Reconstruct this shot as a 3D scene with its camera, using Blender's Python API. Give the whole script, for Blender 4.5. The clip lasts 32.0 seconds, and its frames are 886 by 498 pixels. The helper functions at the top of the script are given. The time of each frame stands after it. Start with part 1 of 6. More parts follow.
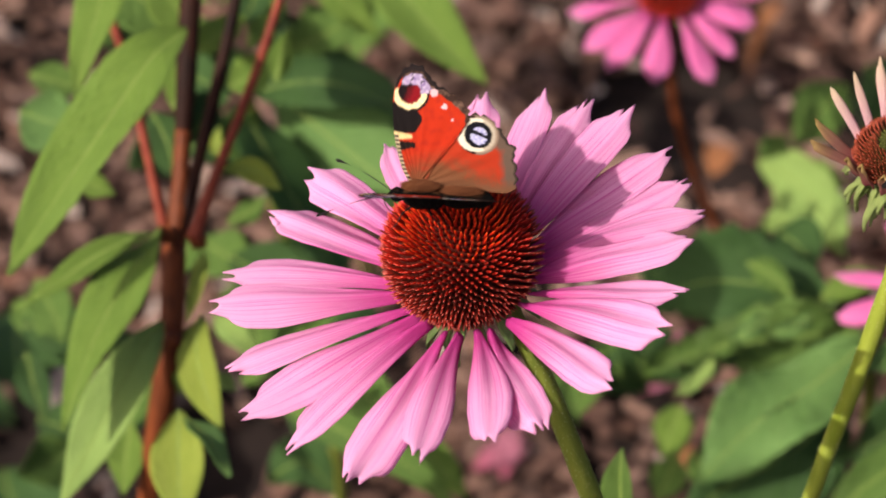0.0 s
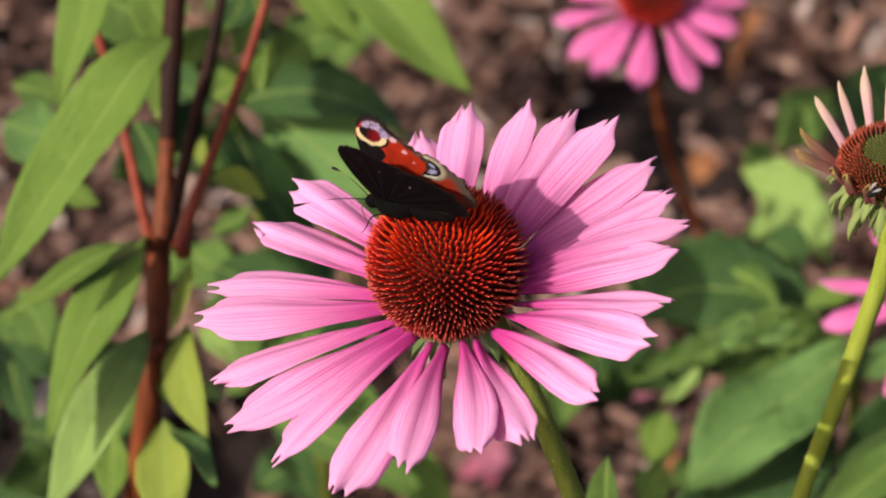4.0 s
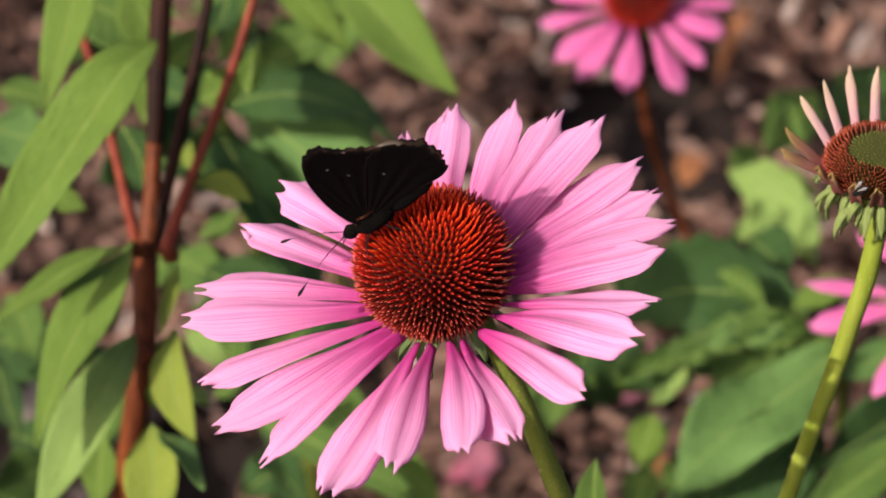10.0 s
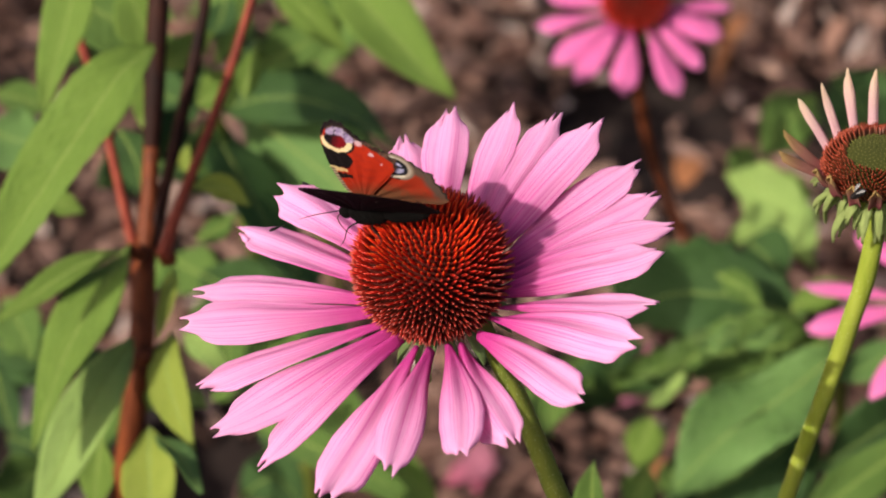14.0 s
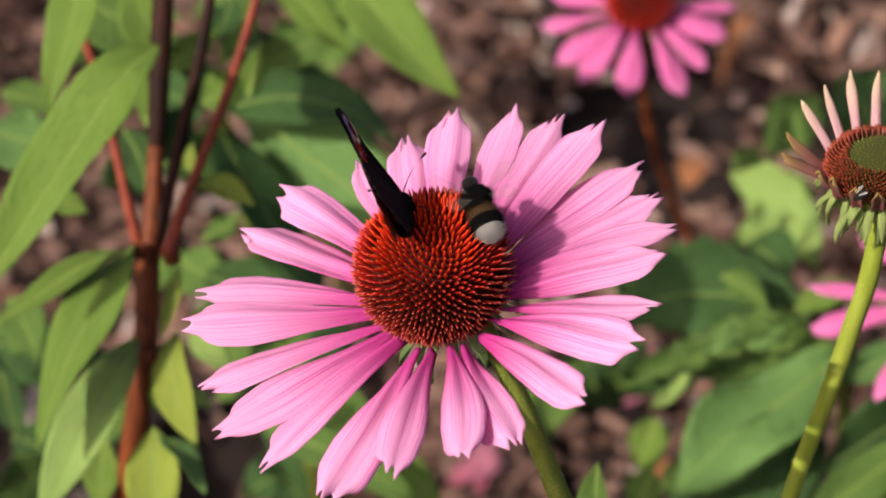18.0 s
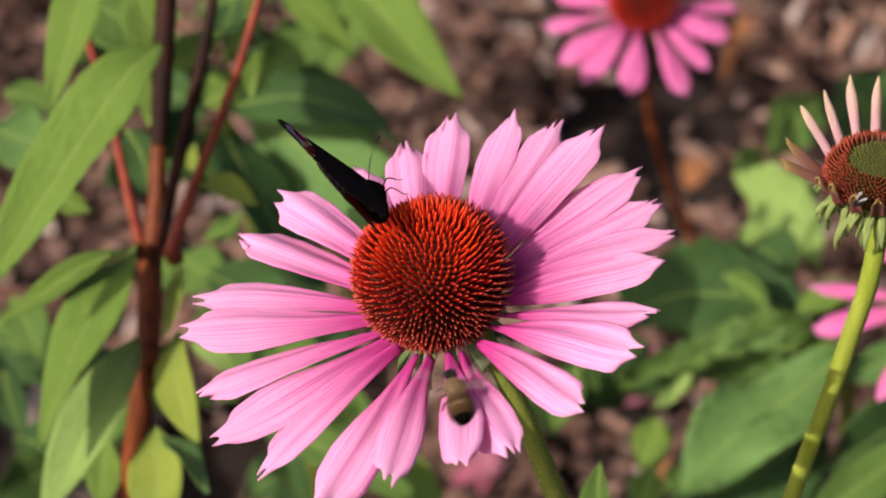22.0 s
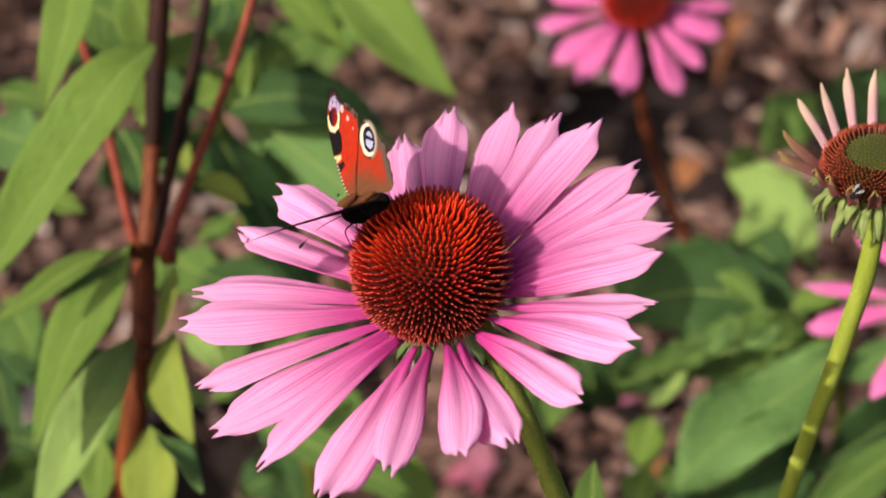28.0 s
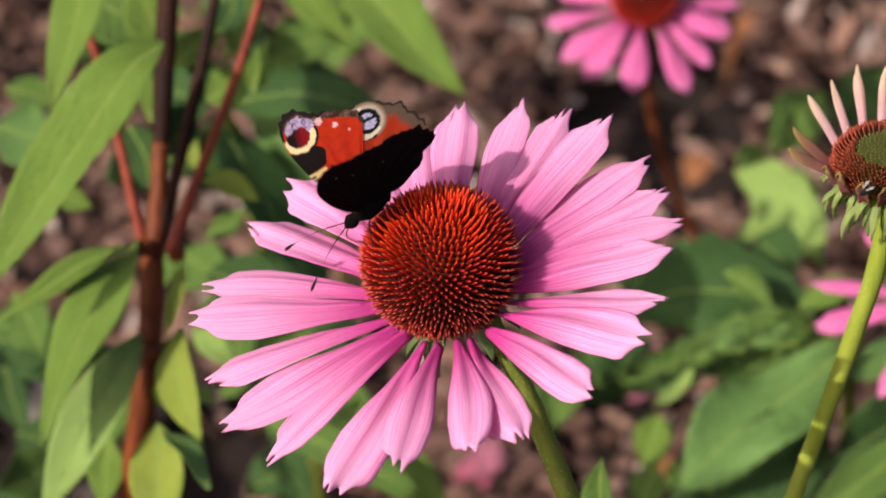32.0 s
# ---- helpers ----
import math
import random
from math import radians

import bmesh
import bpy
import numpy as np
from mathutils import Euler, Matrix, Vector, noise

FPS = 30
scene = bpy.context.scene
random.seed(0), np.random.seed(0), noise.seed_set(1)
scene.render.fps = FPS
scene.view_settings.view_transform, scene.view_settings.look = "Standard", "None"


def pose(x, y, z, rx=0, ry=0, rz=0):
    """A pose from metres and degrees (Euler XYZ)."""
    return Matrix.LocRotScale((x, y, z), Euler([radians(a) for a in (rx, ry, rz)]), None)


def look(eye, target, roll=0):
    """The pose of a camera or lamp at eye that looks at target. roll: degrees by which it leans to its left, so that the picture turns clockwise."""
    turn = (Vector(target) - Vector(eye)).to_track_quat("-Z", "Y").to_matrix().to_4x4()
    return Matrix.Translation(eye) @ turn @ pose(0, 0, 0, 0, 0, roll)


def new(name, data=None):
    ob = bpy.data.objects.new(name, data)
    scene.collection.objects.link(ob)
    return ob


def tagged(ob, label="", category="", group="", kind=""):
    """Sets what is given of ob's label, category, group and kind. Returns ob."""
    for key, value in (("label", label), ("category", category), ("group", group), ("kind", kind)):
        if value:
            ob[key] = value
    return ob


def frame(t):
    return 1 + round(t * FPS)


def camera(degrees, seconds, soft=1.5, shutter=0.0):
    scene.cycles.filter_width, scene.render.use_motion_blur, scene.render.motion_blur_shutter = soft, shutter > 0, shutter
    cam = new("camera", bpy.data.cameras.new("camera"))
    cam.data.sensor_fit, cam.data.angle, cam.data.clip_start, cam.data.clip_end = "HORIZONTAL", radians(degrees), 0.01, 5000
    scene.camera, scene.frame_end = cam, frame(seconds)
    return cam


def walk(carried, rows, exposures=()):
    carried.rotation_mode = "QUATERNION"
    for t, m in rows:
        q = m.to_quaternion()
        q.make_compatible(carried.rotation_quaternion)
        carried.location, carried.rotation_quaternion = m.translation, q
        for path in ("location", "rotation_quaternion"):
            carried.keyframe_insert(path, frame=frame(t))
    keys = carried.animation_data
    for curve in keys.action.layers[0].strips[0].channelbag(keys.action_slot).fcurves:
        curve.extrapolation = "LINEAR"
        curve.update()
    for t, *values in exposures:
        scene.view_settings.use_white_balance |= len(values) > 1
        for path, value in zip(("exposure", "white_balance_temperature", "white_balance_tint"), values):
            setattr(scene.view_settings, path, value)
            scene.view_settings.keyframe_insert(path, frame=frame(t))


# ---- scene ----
cam = camera(20, 32.0, soft=1.8, shutter=0.35)
cam.data.dof.use_dof = True
cam.data.dof.focus_distance = 0.562
cam.data.dof.aperture_fstop = 17.0
EYE = (0.0, -0.4413, 1.0448)
PATH = [
    (0, look(EYE, (-0.00501, -0.00166, 0.69788))),
    (0.5, look(EYE, (-0.00404, -0.00136, 0.69825))),
    (1, look(EYE, (-0.00346, -0.00119, 0.69848))),
    (1.5, look(EYE, (-0.00327, -0.00119, 0.69848))),
    (2, look(EYE, (-0.0029, -0.00083, 0.69894))),
    (2.5, look(EYE, (-0.0027, -0.00077, 0.69901))),
    (3, look(EYE, (-0.00232, -0.00071, 0.69909))),
    (3.5, look(EYE, (-0.00193, -0.00054, 0.69932))),
    (5.5, look(EYE, (-0.00144, -0.00042, 0.69946))),
    (6, look(EYE, (-0.00135, -0.00047, 0.69939))),
    (6.5, look(EYE, (-0.0002, -0.00036, 0.69954))),
    (7, look(EYE, (0, -0.00047, 0.69939))),
    (7.5, look(EYE, (0.00038, -0.00036, 0.69954))),
    (8, look(EYE, (0.00048, -0.00024, 0.69969))),
    (8.5, look(EYE, (0.00097, -0.00012, 0.69985))),
    (9, look(EYE, (0.00154, -0.00012, 0.69985))),
    (9.5, look(EYE, (0.00155, -0.00012, 0.69985))),
    (10, look(EYE, (0.00116, -0.00006, 0.69993))),
    (10.5, look(EYE, (0.00213, 0, 0.7))),
    (11, look(EYE, (0.00193, -0.00012, 0.69985))),
    (11.5, look(EYE, (0.00155, 0, 0.7))),
    (12, look(EYE, (0.00174, 0, 0.7))),
    (12.5, look(EYE, (0.00174, 0.00006, 0.70007))),
    (13, look(EYE, (0.00135, 0.00006, 0.70008))),
    (13.5, look(EYE, (0.00116, 0.00024, 0.70031))),
    (14, look(EYE, (0.00174, 0.00036, 0.70046))),
    (14.5, look(EYE, (0.00202, 0.00036, 0.70046))),
    (16.5, look(EYE, (0.00154, 0.00036, 0.70046))),
    (17, look(EYE, (0.00135, 0.00036, 0.70046))),
    (17.5, look(EYE, (0.00116, 0.00036, 0.70046))),
    (18, look(EYE, (0.00078, 0.00036, 0.70046))),
    (18.5, look(EYE, (0.00039, 0.00029, 0.70037))),
    (19, look(EYE, (-0.00039, 0.00036, 0.70046))),
    (19.5, look(EYE, (-0.00038, 0.00024, 0.70031))),
    (20, look(EYE, (-0.0002, 0.00024, 0.70031))),
    (20.5, look(EYE, (-0.00038, 0.00024, 0.70031))),
    (21, look(EYE, (-0.0002, 0.00024, 0.70031))),
    (21.5, look(EYE, (-0.0002, 0.00036, 0.70046))),
    (22, look(EYE, (0.00019, 0.00036, 0.70046))),
    (22.5, look(EYE, (-0.00038, 0.00006, 0.70008))),
    (23, look(EYE, (-0.00067, 0, 0.7))),
    (23.5, look(EYE, (-0.00009, 0.00024, 0.70031))),
    (24, look(EYE, (-0.00038, 0.00006, 0.70008))),
    (24.5, look(EYE, (-0.00019, 0.00024, 0.70031))),
    (25, look(EYE, (0, 0.00036, 0.70046))),
    (25.5, look(EYE, (0, 0.00017, 0.70022))),
    (27.5, look(EYE, (0.00078, 0.00029, 0.70038))),
    (28, look(EYE, (0.00155, 0.00024, 0.70031))),
    (28.5, look(EYE, (0.00116, 0.00006, 0.70007))),
    (29, look(EYE, (0.00058, -0.00006, 0.69992))),
    (29.5, look(EYE, (0.00019, 0, 0.7))),
    (30, look(EYE, (0, -0.00012, 0.69984))),
    (30.5, look(EYE, (-0.00019, -0.00012, 0.69985))),
    (31, look(EYE, (-0.00096, -0.00012, 0.69985))),
    (31.5, look(EYE, (-0.00058, -0.00012, 0.69985))),
    (32, look(EYE, (-0.00019, -0.00012, 0.69985))),
]
walk(cam, PATH)

# ---- light ----
SUN = Vector((-0.61, -0.49, 0.64)).normalized()
world = bpy.data.worlds.new("sky")
scene.world = world
world.use_nodes = True
wn = world.node_tree.nodes
sky = wn.new("ShaderNodeTexSky")
sky.sky_type, sky.sun_disc = "NISHITA", False
sky.sun_elevation = math.asin(SUN.z)
sky.sun_rotation = math.atan2(SUN.x, SUN.y)
sky.dust_density, sky.ozone_density, sky.air_density = 5.0, 0.4, 0.65
wn["Background"].inputs[1].default_value = 0.110
world.node_tree.links.new(sky.outputs[0], wn["Background"].inputs[0])
sun = bpy.data.lights.new("sun", "SUN")
sun.energy, sun.angle, sun.color = 3.8, radians(0.55), (1.0, 0.93, 0.83)
sun_ob = new("sun", sun)
sun_ob.matrix_world = look(SUN * 5, (0, 0, 0))
scene.view_settings.exposure = 0.66

# ---- materials ----


def material(name, rough=0.6, spec=0.3):
    m = bpy.data.materials.new(name)
    m.use_nodes = True
    b = m.node_tree.nodes["Principled BSDF"]
    b.inputs["Roughness"].default_value = rough
    b.inputs["Specular IOR Level"].default_value = spec
    return m, m.node_tree.nodes, m.node_tree.links, b


def ramp(nodes, stops):
    r = nodes.new("ShaderNodeValToRGB")
    e = r.color_ramp.elements
    while len(e) < len(stops):
        e.new(0.5)
    for k, (p, c) in zip(e, stops):
        k.position, k.color = p, (*c, 1)
    return r


def noise_tex(nodes, links, scale, detail=4, vec=None, rough=0.55):
    n = nodes.new("ShaderNodeTexNoise")
    n.inputs["Scale"].default_value, n.inputs["Detail"].default_value = scale, detail
    n.inputs["Roughness"].default_value = rough
    if vec is not None:
        links.new(vec, n.inputs["Vector"])
    return n


def mix_rgb(nodes, links, fac, a, b, how="MIX"):
    m = nodes.new("ShaderNodeMix")
    m.data_type, m.blend_type = "RGBA", how
    for sock, val in ((m.inputs[0], fac), (m.inputs[6], a), (m.inputs[7], b)):
        if hasattr(val, "links"):
            links.new(val, sock)
        elif isinstance(val, tuple):
            sock.default_value = (*val, 1)
        else:
            sock.default_value = val
    return m.outputs[2]


def math_node(nodes, links, op, a, b=0.0):
    m = nodes.new("ShaderNodeMath")
    m.operation = op
    for sock, val in zip(m.inputs, (a, b)):
        if hasattr(val, "links"):
            links.new(val, sock)
        else:
            sock.default_value = val
    return m.outputs[0]


def bump(nodes, links, bsdf, height, strength, distance):
    n = nodes.new("ShaderNodeBump")
    n.inputs["Strength"].default_value, n.inputs["Distance"].default_value = strength, distance
    links.new(height, n.inputs["Height"])
    links.new(n.outputs[0], bsdf.inputs["Normal"])


def see_through(m, nodes, links, bsdf, color, share):
    """Adds light that passes through a thin leaf or petal."""
    t = nodes.new("ShaderNodeBsdfTranslucent")
    if hasattr(color, "links"):
        links.new(color, t.inputs[0])
    else:
        t.inputs[0].default_value = (*color, 1)
    mix = nodes.new("ShaderNodeMixShader")
    mix.inputs[0].default_value = share
    links.new(bsdf.outputs[0], mix.inputs[1])
    links.new(t.outputs[0], mix.inputs[2])
    links.new(mix.outputs[0], nodes["Material Output"].inputs[0])


def uv_stretched(nodes, links, su, sv):
    """UV coordinates stretched for streaks along a petal or leaf, with a shift for each object."""
    uv = nodes.new("ShaderNodeUVMap")
    mp = nodes.new("ShaderNodeMapping")
    mp.inputs["Scale"].default_value = (su, sv, 1)
    links.new(uv.outputs[0], mp.inputs[0])
    info = nodes.new("ShaderNodeObjectInfo")
    off = nodes.new("ShaderNodeCombineXYZ")
    links.new(math_node(nodes, links, "MULTIPLY", info.outputs["Random"], 37.0), off.inputs[0])
    links.new(off.outputs[0], mp.inputs["Location"])
    sep = nodes.new("ShaderNodeSeparateXYZ")
    links.new(uv.outputs[0], sep.inputs[0])
    return mp.outputs[0], sep, info


def petal_material(name, light, streak, root, pale, root_end=0.5, tip_start=0.72):
    m, n, l, b = material(name, 0.55, 0.12)
    vec, sep, info = uv_stretched(n, l, 19.0, 0.18)
    st = noise_tex(n, l, 1.7, 4, vec, 0.65)
    st_r = ramp(n, [(0.56, (0, 0, 0)), (0.605, (1, 1, 1))])
    l.new(st.outputs[0], st_r.inputs[0])
    fade = ramp(n, [(0.0, (1, 1, 1)), (0.6, (0.95, 0.95, 0.95)), (1.0, (0.7, 0.7, 0.7))])
    l.new(sep.outputs[1], fade.inputs[0])
    c = mix_rgb(n, l, math_node(n, l, "MULTIPLY", st_r.outputs[0], fade.outputs[0]), light, streak)
    # fine lengthwise veins, wavering a little
    vein_at = math_node(n, l, "ADD", math_node(n, l, "MULTIPLY", sep.outputs[0], 4.6), math_node(n, l, "MULTIPLY", st.outputs[0], 1.6))
    vein = ramp(n, [(0.0, (1, 1, 1)), (0.12, (0, 0, 0))])
    l.new(math_node(n, l, "PINGPONG", vein_at, 0.5), vein.inputs[0])
    c = mix_rgb(n, l, math_node(n, l, "MULTIPLY", vein.outputs[0], 0.44), c, streak)
    tip = ramp(n, [(tip_start, (0, 0, 0)), (1.0, (1, 1, 1))])
    l.new(sep.outputs[1], tip.inputs[0])
    c = mix_rgb(n, l, math_node(n, l, "MULTIPLY", tip.outputs[0], 0.6), c, pale)
    rt = ramp(n, [(0.12, (1, 1, 1)), (root_end, (0, 0, 0))])
    l.new(math_node(n, l, "SUBTRACT", sep.outputs[1], math_node(n, l, "MULTIPLY", math_node(n, l, "SUBTRACT", st.outputs[0], 0.5), 0.9)), rt.inputs[0])
    c = mix_rgb(n, l, rt.outputs[0], c, root)
    bl = noise_tex(n, l, 140.0, 3)
    c = mix_rgb(n, l, math_node(n, l, "MULTIPLY", bl.outputs[0], 0.22), c, streak)
    l.new(c, b.inputs["Base Color"])
    fine = noise_tex(n, l, 4.0, 2, vec)
    bump(n, l, b, fine.outputs[0], 0.6, 0.0005)
    see_through(m, n, l, b, c, 0.46)
    return m


PETAL = petal_material("pink_petal", (0.86, 0.42, 0.66), (0.66, 0.145, 0.43), (0.62, 0.045, 0.30), (0.88, 0.50, 0.72), 0.64)
PETAL_FAR = petal_material("far_petal", (0.78, 0.20, 0.46), (0.60, 0.10, 0.34), (0.50, 0.06, 0.25), (0.82, 0.34, 0.58), 0.2)
PETAL_YOUNG = petal_material("young_petal", (0.80, 0.53, 0.54), (0.70, 0.34, 0.40), (0.72, 0.34, 0.42), (0.72, 0.68, 0.32), 0.3, 0.4)
PETAL_DULL = petal_material("dull_petal", (0.34, 0.16, 0.12), (0.26, 0.08, 0.07), (0.34, 0.09, 0.10), (0.46, 0.38, 0.09), 0.4, 0.5)
PETAL_FALLEN = petal_material("fallen_petal", (0.52, 0.20, 0.27), (0.40, 0.12, 0.18), (0.40, 0.10, 0.16), (0.56, 0.30, 0.30))


def leaf_material(name, deep, light, vein, share=0.33, rough=0.58):
    m, n, l, b = material(name, rough, 0.22)
    vec, sep, info = uv_stretched(n, l, 3.0, 3.0)
    blot = noise_tex(n, l, 1.8, 4, vec)
    c = mix_rgb(n, l, blot.outputs[0], deep, light)
    fine = noise_tex(n, l, 24.0, 3, vec)
    c = mix_rgb(n, l, math_node(n, l, "MULTIPLY", fine.outputs[0], 0.5), c, light)
    # side veins run forward from the midrib
    side = math_node(n, l, "ABSOLUTE", math_node(n, l, "SUBTRACT", sep.outputs[0], 0.5))
    run = math_node(n, l, "SUBTRACT", math_node(n, l, "MULTIPLY", sep.outputs[1], 13.0), math_node(n, l, "MULTIPLY", side, 6.0))
    tri = math_node(n, l, "PINGPONG", run, 0.5)
    lines = ramp(n, [(0.0, (1, 1, 1)), (0.10, (0, 0, 0))])
    l.new(tri, lines.inputs[0])
    rib = ramp(n, [(0.012, (1, 1, 1)), (0.03, (0, 0, 0))])
    l.new(side, rib.inputs[0])
    v = math_node(n, l, "MAXIMUM", math_node(n, l, "MULTIPLY", lines.outputs[0], 0.65), rib.outputs[0])
    c = mix_rgb(n, l, math_node(n, l, "MULTIPLY", v, 0.6), c, vein)
    c = mix_rgb(n, l, math_node(n, l, "MULTIPLY", info.outputs["Random"], 0.22), c, light)
    l.new(c, b.inputs["Base Color"])
    crinkle = noise_tex(n, l, 5.0, 4, vec)
    h = math_node(n, l, "ADD", math_node(n, l, "SUBTRACT", math_node(n, l, "MULTIPLY", fine.outputs[0], 0.5), v), math_node(n, l, "MULTIPLY", crinkle.outputs[0], 2.5))
    bump(n, l, b, h, 0.6, 0.0015)
    see_through(m, n, l, b, c, share)
    return m


LEAF = leaf_material("bright_leaf", (0.082, 0.158, 0.022), (0.165, 0.250, 0.042), (0.20, 0.27, 0.065))
LEAF_YELLOW = leaf_material("yellow_leaf", (0.18, 0.26, 0.030), (0.30, 0.345, 0.06), (0.28, 0.32, 0.08))
# dark green; on some leaves and half-leaves this colour stands in for shade
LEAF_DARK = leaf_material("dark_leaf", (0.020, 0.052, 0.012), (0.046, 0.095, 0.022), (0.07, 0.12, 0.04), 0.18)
LEAF_MID = leaf_material("mid_leaf", (0.052, 0.110, 0.018), (0.105, 0.175, 0.034), (0.15, 0.21, 0.06), 0.26)
LEAF_PALE = leaf_material("pale_leaf", (0.17, 0.28, 0.055), (0.28, 0.39, 0.11), (0.30, 0.40, 0.14), 0.3)
LEAF_SOFT = leaf_material("soft_leaf", (0.066, 0.150, 0.030), (0.135, 0.235, 0.065), (0.17, 0.26, 0.09), 0.26)


def stem_material(name, a, b_, scale=300.0, rough=0.55):
    m, n, l, b = material(name, rough, 0.13)
    co = n.new("ShaderNodeTexCoord")
    mp = n.new("ShaderNodeMapping")
    mp.inputs["Scale"].default_value = (1, 1, 0.15)
    l.new(co.outputs["Object"], mp.inputs[0])
    x = noise_tex(n, l, scale, 4, mp.outputs[0])
    y = noise_tex(n, l, 25.0, 3)
    r = ramp(n, [(0.3, a), (0.7, b_)])
    l.new(x.outputs[0], r.inputs[0])
    c = mix_rgb(n, l, math_node(n, l, "MULTIPLY", y.outputs[0], 0.5), r.outputs[0], a)
    l.new(c, b.inputs["Base Color"])
    bump(n, l, b, x.outputs[0], 0.5, 0.0004)
    return m


STEM_GREEN = stem_material("green_stem", (0.105, 0.135, 0.020), (0.20, 0.22, 0.037))
STEM_LIME = stem_material("lime_stem", (0.15, 0.19, 0.018), (0.25, 0.28, 0.04))
STEM_RED = stem_material("red_stem", (0.12, 0.020, 0.012), (0.24, 0.050, 0.026), 200.0)
STEM_BROWN = stem_material("brown_stem", (0.06, 0.015, 0.006), (0.21, 0.052, 0.015), 160.0)
# the shrub's upper stems with shade put into the brown; also the dark twig
STEM_DARK = stem_material("dark_stem", (0.010, 0.004, 0.003), (0.036, 0.010, 0.005), 160.0, 0.7)
VEIN = stem_material("leaf_vein", (0.17, 0.24, 0.05), (0.26, 0.33, 0.09))
BRACT = leaf_material("bract_green", (0.16, 0.26, 0.07), (0.28, 0.38, 0.14), (0.30, 0.38, 0.16), 0.3)


BRISTLE = stem_material("stem_bristle", (0.34, 0.37, 0.16), (0.50, 0.52, 0.30))
BRACT_PALE = leaf_material("pale_bract", (0.27, 0.36, 0.09), (0.44, 0.52, 0.18), (0.46, 0.52, 0.22), 0.4)


def spine_material(name, stops, single=False):
    m, n, l, b = material(name, 0.42, 0.25)
    uv = n.new("ShaderNodeUVMap")
    sep = n.new("ShaderNodeSeparateXYZ")
    l.new(uv.outputs[0], sep.inputs[0])
    r = ramp(n, stops)
    l.new(sep.outputs[1], r.inputs[0])
    if single:
        pick = n.new("ShaderNodeObjectInfo").outputs["Random"]
    else:
        pick = n.new("ShaderNodeNewGeometry").outputs["Random Per Island"]
    c = mix_rgb(n, l, math_node(n, l, "MULTIPLY", pick, 0.45), r.outputs[0], stops[1][1])
    l.new(c, b.inputs["Base Color"])
    return m


SPINE_ONE = spine_material("cone_spine", [(0.0, (0.12, 0.006, 0.003)), (0.35, (0.34, 0.011, 0.004)), (0.7, (0.62, 0.028, 0.006)), (1.0, (0.82, 0.125, 0.016))], single=True)
# darker down the cone: partly own maroon, partly painted self-shadow; tips include painted glints
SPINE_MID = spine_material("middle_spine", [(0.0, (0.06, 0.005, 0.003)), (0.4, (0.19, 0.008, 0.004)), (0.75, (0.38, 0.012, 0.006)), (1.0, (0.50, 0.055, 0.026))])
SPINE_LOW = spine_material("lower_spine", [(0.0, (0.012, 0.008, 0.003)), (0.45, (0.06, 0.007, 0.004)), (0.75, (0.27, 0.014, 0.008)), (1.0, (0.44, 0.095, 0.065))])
SPINE_YOUNG = spine_material("young_spine", [(0.0, (0.03, 0.03, 0.006)), (0.4, (0.07, 0.022, 0.008)), (0.75, (0.20, 0.028, 0.012)), (1.0, (0.34, 0.05, 0.018))])
SPINE_GREEN = spine_material("green_spine", [(0.0, (0.03, 0.03, 0.006)), (0.4, (0.08, 0.085, 0.012)), (0.75, (0.18, 0.18, 0.03)), (1.0, (0.30, 0.29, 0.06))])


def speckled(name, a, b_, scale, rough=0.85, dist=0.002):
    m, n, l, b = material(name, rough, 0.15)
    x = noise_tex(n, l, scale, 6)
    y = noise_tex(n, l, scale * 0.12, 3)
    r = ramp(n, [(0.3, a), (0.7, b_)])
    l.new(x.outputs[0], r.inputs[0])
    c = mix_rgb(n, l, math_node(n, l, "MULTIPLY", y.outputs[0], 0.6), r.outputs[0], a)
    l.new(c, b.inputs["Base Color"])
    bump(n, l, b, x.outputs[0], 0.8, dist)
    return m


SOIL = speckled("soil", (0.010, 0.007, 0.006), (0.036, 0.022, 0.018), 60.0, 0.95, 0.01)
CONE_CORE = speckled("cone_core", (0.06, 0.008, 0.004), (0.15, 0.016, 0.007), 500.0)
CONE_GREEN = speckled("green_core", (0.05, 0.055, 0.010), (0.10, 0.11, 0.02), 500.0)
DEAD = speckled("dead_leaf", (0.22, 0.085, 0.035), (0.42, 0.18, 0.08), 90.0)

MULCH, mn_, ml_, mb_ = material("bark_mulch", 0.9, 0.15)
geo_ = mn_.new("ShaderNodeNewGeometry")
chip_r = ramp(mn_, [(0.0, (0.05, 0.026, 0.020)), (0.3, (0.12, 0.060, 0.045)), (0.6, (0.215, 0.118, 0.088)), (0.9, (0.32, 0.20, 0.16)), (1.0, (0.56, 0.44, 0.39))])
ml_.new(geo_.outputs["Random Per Island"], chip_r.inputs[0])
co_ = mn_.new("ShaderNodeTexCoord")
mp_ = mn_.new("ShaderNodeMapping")
mp_.inputs["Scale"].default_value = (1.0, 3.0, 1.0)
ml_.new(co_.outputs["Object"], mp_.inputs[0])
grain_ = noise_tex(mn_, ml_, 160.0, 5, mp_.outputs[0])
mc_ = mix_rgb(mn_, ml_, math_node(mn_, ml_, "MULTIPLY", grain_.outputs[0], 0.7), chip_r.outputs[0], (0.045, 0.026, 0.02))
ml_.new(mc_, mb_.inputs["Base Color"])
bump(mn_, ml_, mb_, grain_.outputs[0], 0.8, 0.003)


